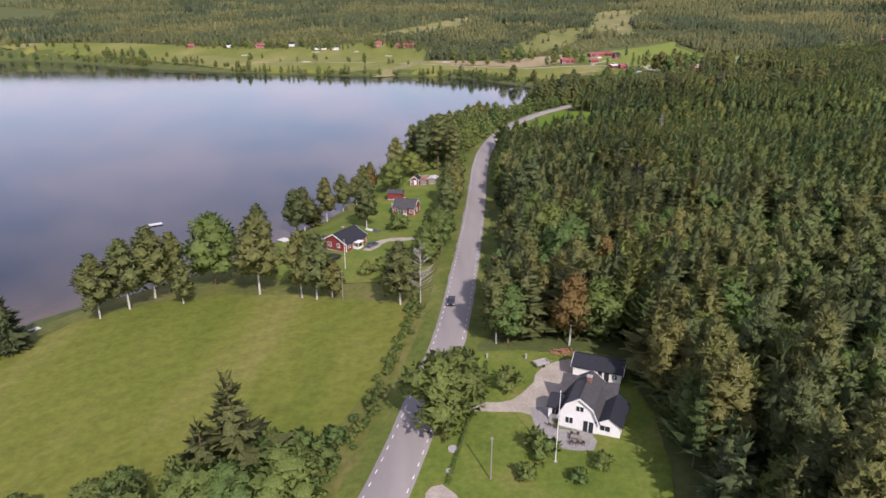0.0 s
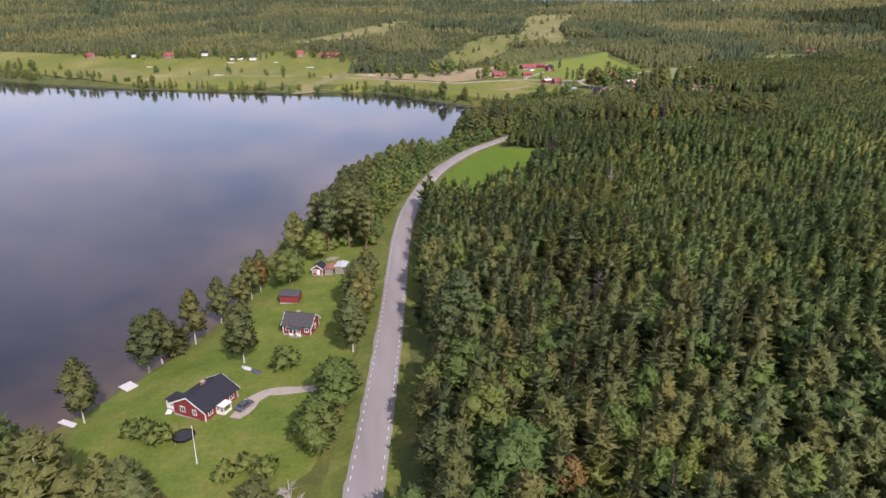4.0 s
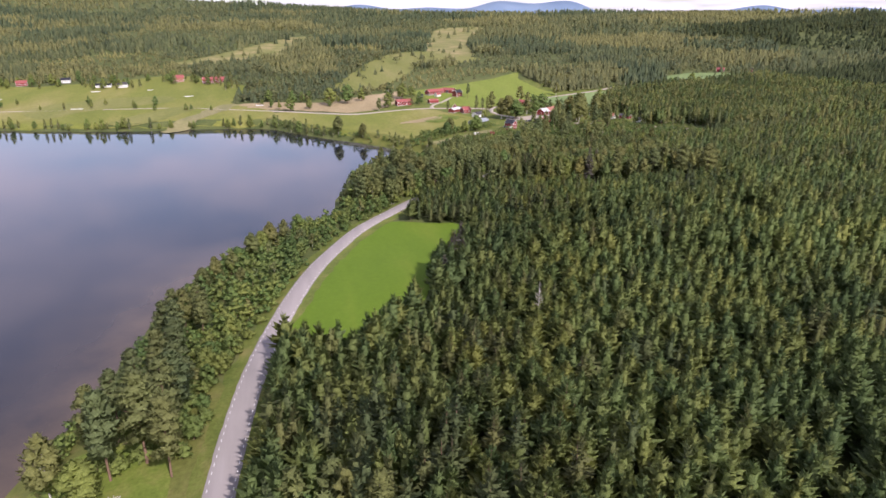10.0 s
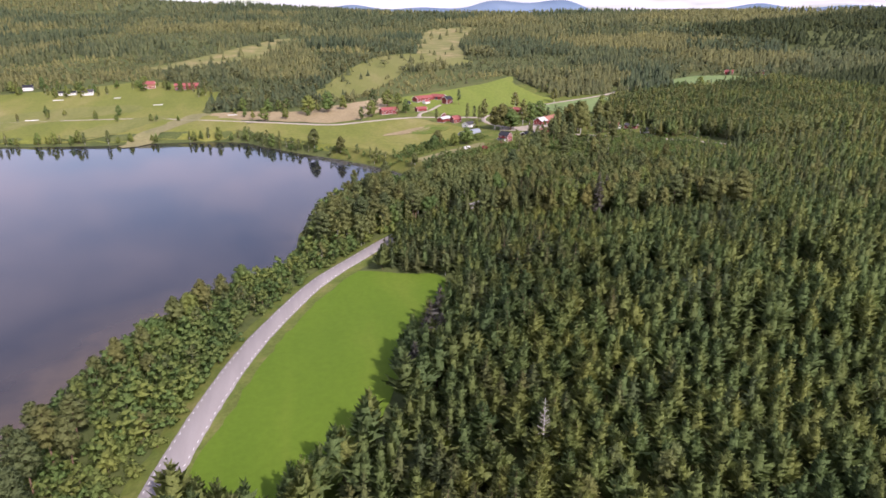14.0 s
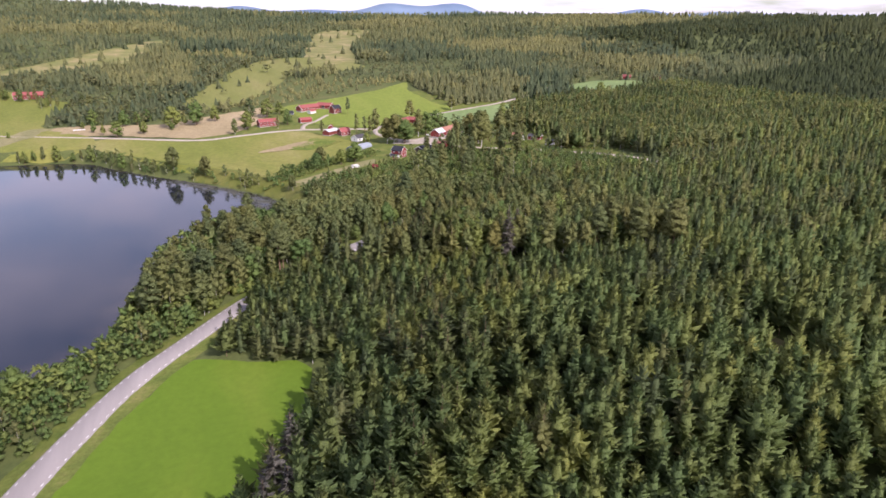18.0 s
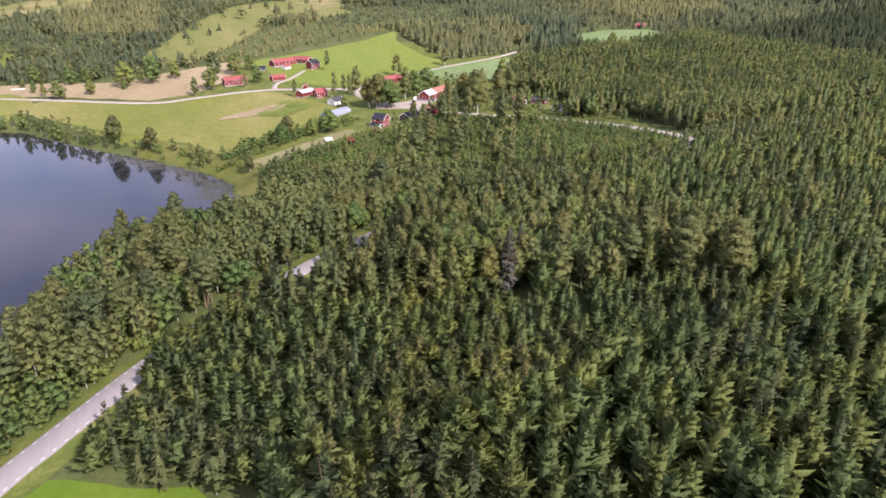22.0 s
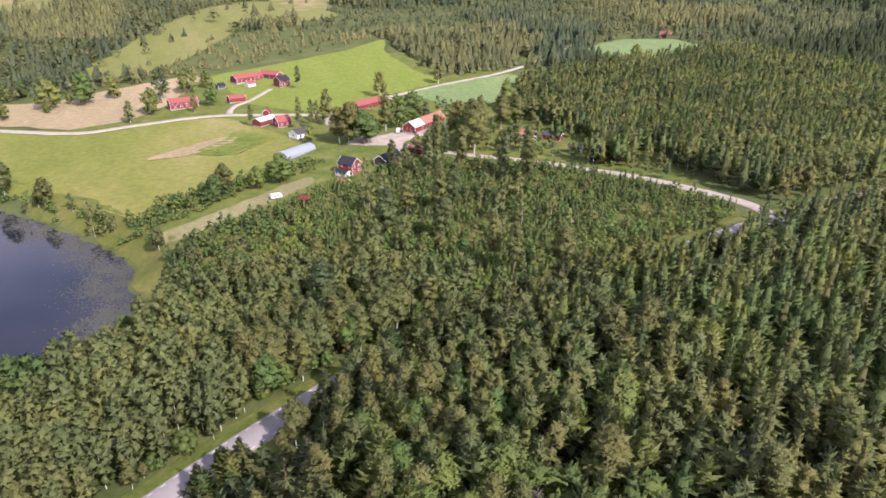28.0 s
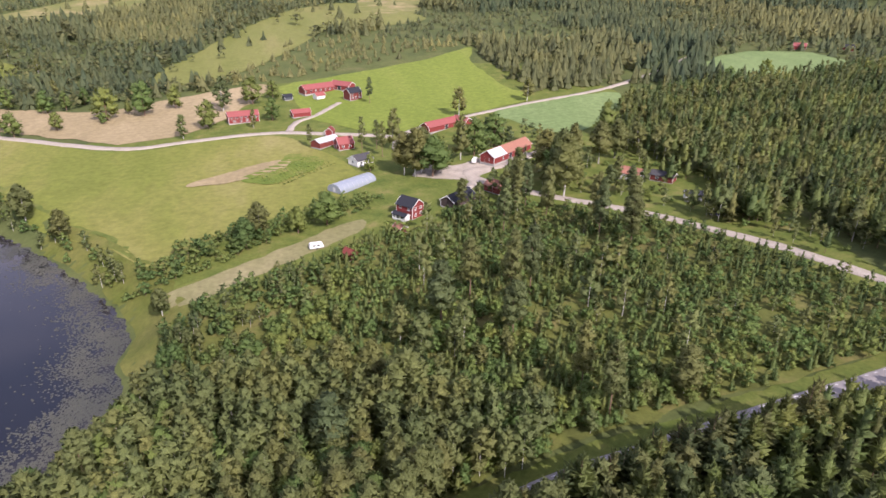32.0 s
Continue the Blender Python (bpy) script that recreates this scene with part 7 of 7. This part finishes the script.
def polytunnel(x, y, turn, w, l, h):
    top = empty("polytunnel", pose(x, y, ground_z(x, y), 0, 0, turn), "pale grey-blue plastic greenhouse tunnel", "greenhouse")
    arc_ = [(w / 2 * math.cos(a), h * math.sin(a) ** 0.8) for a in np.linspace(0.0, math.pi, 15)]
    out = [(a * 1.0, c - 0.3 if i in (0, 14) else c) for i, (a, c) in enumerate(arc_)]
    part("cover", prism(bmesh.new(), out, -l / 2, l / 2), M_FILM, top)
    for yy in np.linspace(-l / 2, l / 2, 9):
        bm = bmesh.new()
        for (a, c), (d, e) in zip(arc_[:-1], arc_[1:]):
            cone(bm, (a * 1.01, yy, c * 1.01), (d * 1.01, yy, e * 1.01), 0.05, 0.05, 5)
        part("hoop", bm, M_TIN, top)
    boxpart("door", M_TIN, top, -0.8, 0.8, -l / 2 - 0.06, -l / 2, 0, 2.1)


polytunnel(227, 785, -52, 9, 24, 3.6)


def silage_row(x, y, turn, length):
    top = empty("silage_row", pose(x, y, ground_z(x, y), 0, 0, turn), "row of white plastic-wrapped silage bales", "bales", "silage rows")
    for i in range(int(length / 1.3)):
        bm = cone(bmesh.new(), (i * 1.3, 0, 0.6), (i * 1.3 + 1.22, 0, 0.5), 0.6, 0.58, 12)
        part("bale", bm, M_PALESHEET, top)


for x, y, tn, ln_ in ((-212, 998, 10, 14), (-93, 1063, 5, 12), (0, 966, -4, 11), (-222, 1132, 5, 12), (-330, 1090, 10, 13), (-150, 1130, 5, 8)):
    silage_row(x, y, tn, ln_)

# kitchen garden: long rows of berry bushes and crops, bare soil beside them
drape("kitchen_garden", smooth_line([(174, 808), (188, 797), (201, 806), (213, 815), (216, 830), (200, 842), (192, 828)], 3, True), M_LAWN, 4.0, 0.32, "kitchen garden with rows of green crops", "garden")
drape("bare_plot", smooth_line([(148, 805), (166, 819), (190, 833), (200, 831), (194, 819), (178, 808), (164, 804)], 3, True), M_STUBBLE, 4.0, 0.32, "long bare plot of pale dry soil", "garden")
for i in range(6):
    g = random.Random(i)
    for j in range(15):
        x, y = 180 + i * 3.0 + j * 1.9, 807 - i * 2.3 + j * 1.75
        plant("shrub", x, y, g.uniform(0.5, 0.9), "low bush in a kitchen garden row", wide=1.1, group="garden rows")

# bare tree, dead spruce and dry snags


def snag(name, x, y, h, label, spread_=0.28):
    g = np.random.default_rng(int(x * 3 + y))
    top = empty(name, pose(x, y, ground_z(x, y)), label, "tree")
    part("trunk", cone(bmesh.new(), (0, 0, -0.3), (0, 0, h), 0.16, 0.03, 7), M_BIRCHBARK, top)
    for i in range(64):
        bm = bmesh.new()
        z = h * g.uniform(0.22, 0.95)
        a, r = g.uniform(0, 6.28), h * spread_ * (1.08 - z / h) + 0.3
        p = Vector((0, 0, z))
        q = p + Vector((math.cos(a) * r, math.sin(a) * r, r * g.uniform(0.4, 0.9)))
        cone(bm, p, q, 0.07, 0.025, 4)
        for k in (0.45, 0.7):
            m = p.lerp(q, k)
            b_ = a + g.uniform(-0.9, 0.9)
            cone(bm, m, m + Vector((math.cos(b_), math.sin(b_), 0.7)) * r * 0.45, 0.035, 0.015, 3)
        part("branch", bm, M_DEADWOOD, top)


snag("bare_tree", -5.1, 140.9, 16.3, "leafless grey-white birch at the meadow's edge")
snag("bare_tree", 111, 326, 15, "dead bare pine above the young wood", 0.12)
for x, y, h in ((204.5, 485.7, 24), (64, 205, 17), (212, 492, 20), (103, 393, 17), (98, 384, 16), (95, 376, 15), (100, 379, 14), (89, 364, 14)):
    top = empty("dead_spruce", pose(x, y, ground_z(x, y)), "dry grey-brown dead spruce", "spruce")
    g = np.random.default_rng(int(h))
    c, cn = conifer(g, h, 2.6, 3, 210, 4, 0.3, -0.35, 0.8, 0.3, 5, 0.12)
    quads_object("crown", c, corners_to_tris(c), M_DEADSPRUCE, top, {"tone": np.zeros(len(c)), "single": np.zeros(len(c))}, cn)
    part("trunk", cone(bmesh.new(), (0, 0, -0.3), (0, 0, h * 0.95), 0.2, 0.03, 7), M_BARK, top)

# water plants of the inlet
g = np.random.default_rng(77)
inlet = np.where((SHORELINE[:, 1] > 598) & (SHORELINE[:, 1] < 770) & (SHORELINE[:, 0] > 60))[0]
k = g.choice(inlet, 34000)
p = SHORELINE[k] + g.uniform(-7, 7, (len(k), 2)) + np.column_stack([-np.abs(g.normal(0, 6.5, len(k))), g.normal(0, 3, len(k))])
keep = inside(LAKE, p[:, 0], p[:, 1]) & (value_noise(p[:, 0], p[:, 1], 5, 9) ** 1.3 > g.random(len(p)) * 0.8)
p = p[keep]
r = g.uniform(0.2, 0.42, len(p))
a = g.uniform(0, 6.28, len(p))
cs = [np.column_stack([p[:, 0] + r * np.cos(a + i * 1.0472), p[:, 1] + r * np.sin(a + i * 1.0472), np.full(len(p), 0.015) + g.uniform(0, 0.01, len(p))]) for i in range(6)]
M_LILY = foliage("lily_pads", (0.055, 0.053, 0.036), (0.098, 0.092, 0.066), (0.12, 0.1, 0.06), 0.05)
pads = quads_object("lily_pads", np.stack(cs, 1).reshape(-1, 3), np.arange(6 * len(p)).reshape(-1, 6), M_LILY, None, {"tone": np.zeros(6 * len(p)), "single": np.zeros(6 * len(p))})
tagged(pads, "floating lily pads along the boggy inlet", "water plants", kind="stuff")
k = g.integers(0, len(SHORELINE) - 1, 30000)
k = k[((SHORELINE[k, 1] > 300) & (SHORELINE[k, 1] < 470)) | ((SHORELINE[k, 1] > 630) & (SHORELINE[k, 1] < 870) & (SHORELINE[k, 0] > -100))]
p = SHORELINE[k] + g.normal(0, 4.5, (len(k), 2))
p = p[value_noise(p[:, 0], p[:, 1], 9, 3) > 0.5]
base_ = np.column_stack([p, np.minimum(land(p[:, 0], p[:, 1]), 0.4) * 0.3])
reeds_v = kites(base_, np.column_stack([g.normal(0, 0.15, (len(p), 2)), np.ones(len(p))]), g.uniform(0.7, 1.5, len(p)), np.full(len(p), 0.12), up=(1, 0.4, 0))
reeds = quads_object("reeds", reeds_v, corners_to_quads(reeds_v), M_REED)
tagged(reeds, "sparse yellow-green reeds in the shallows", "reeds", kind="stuff")
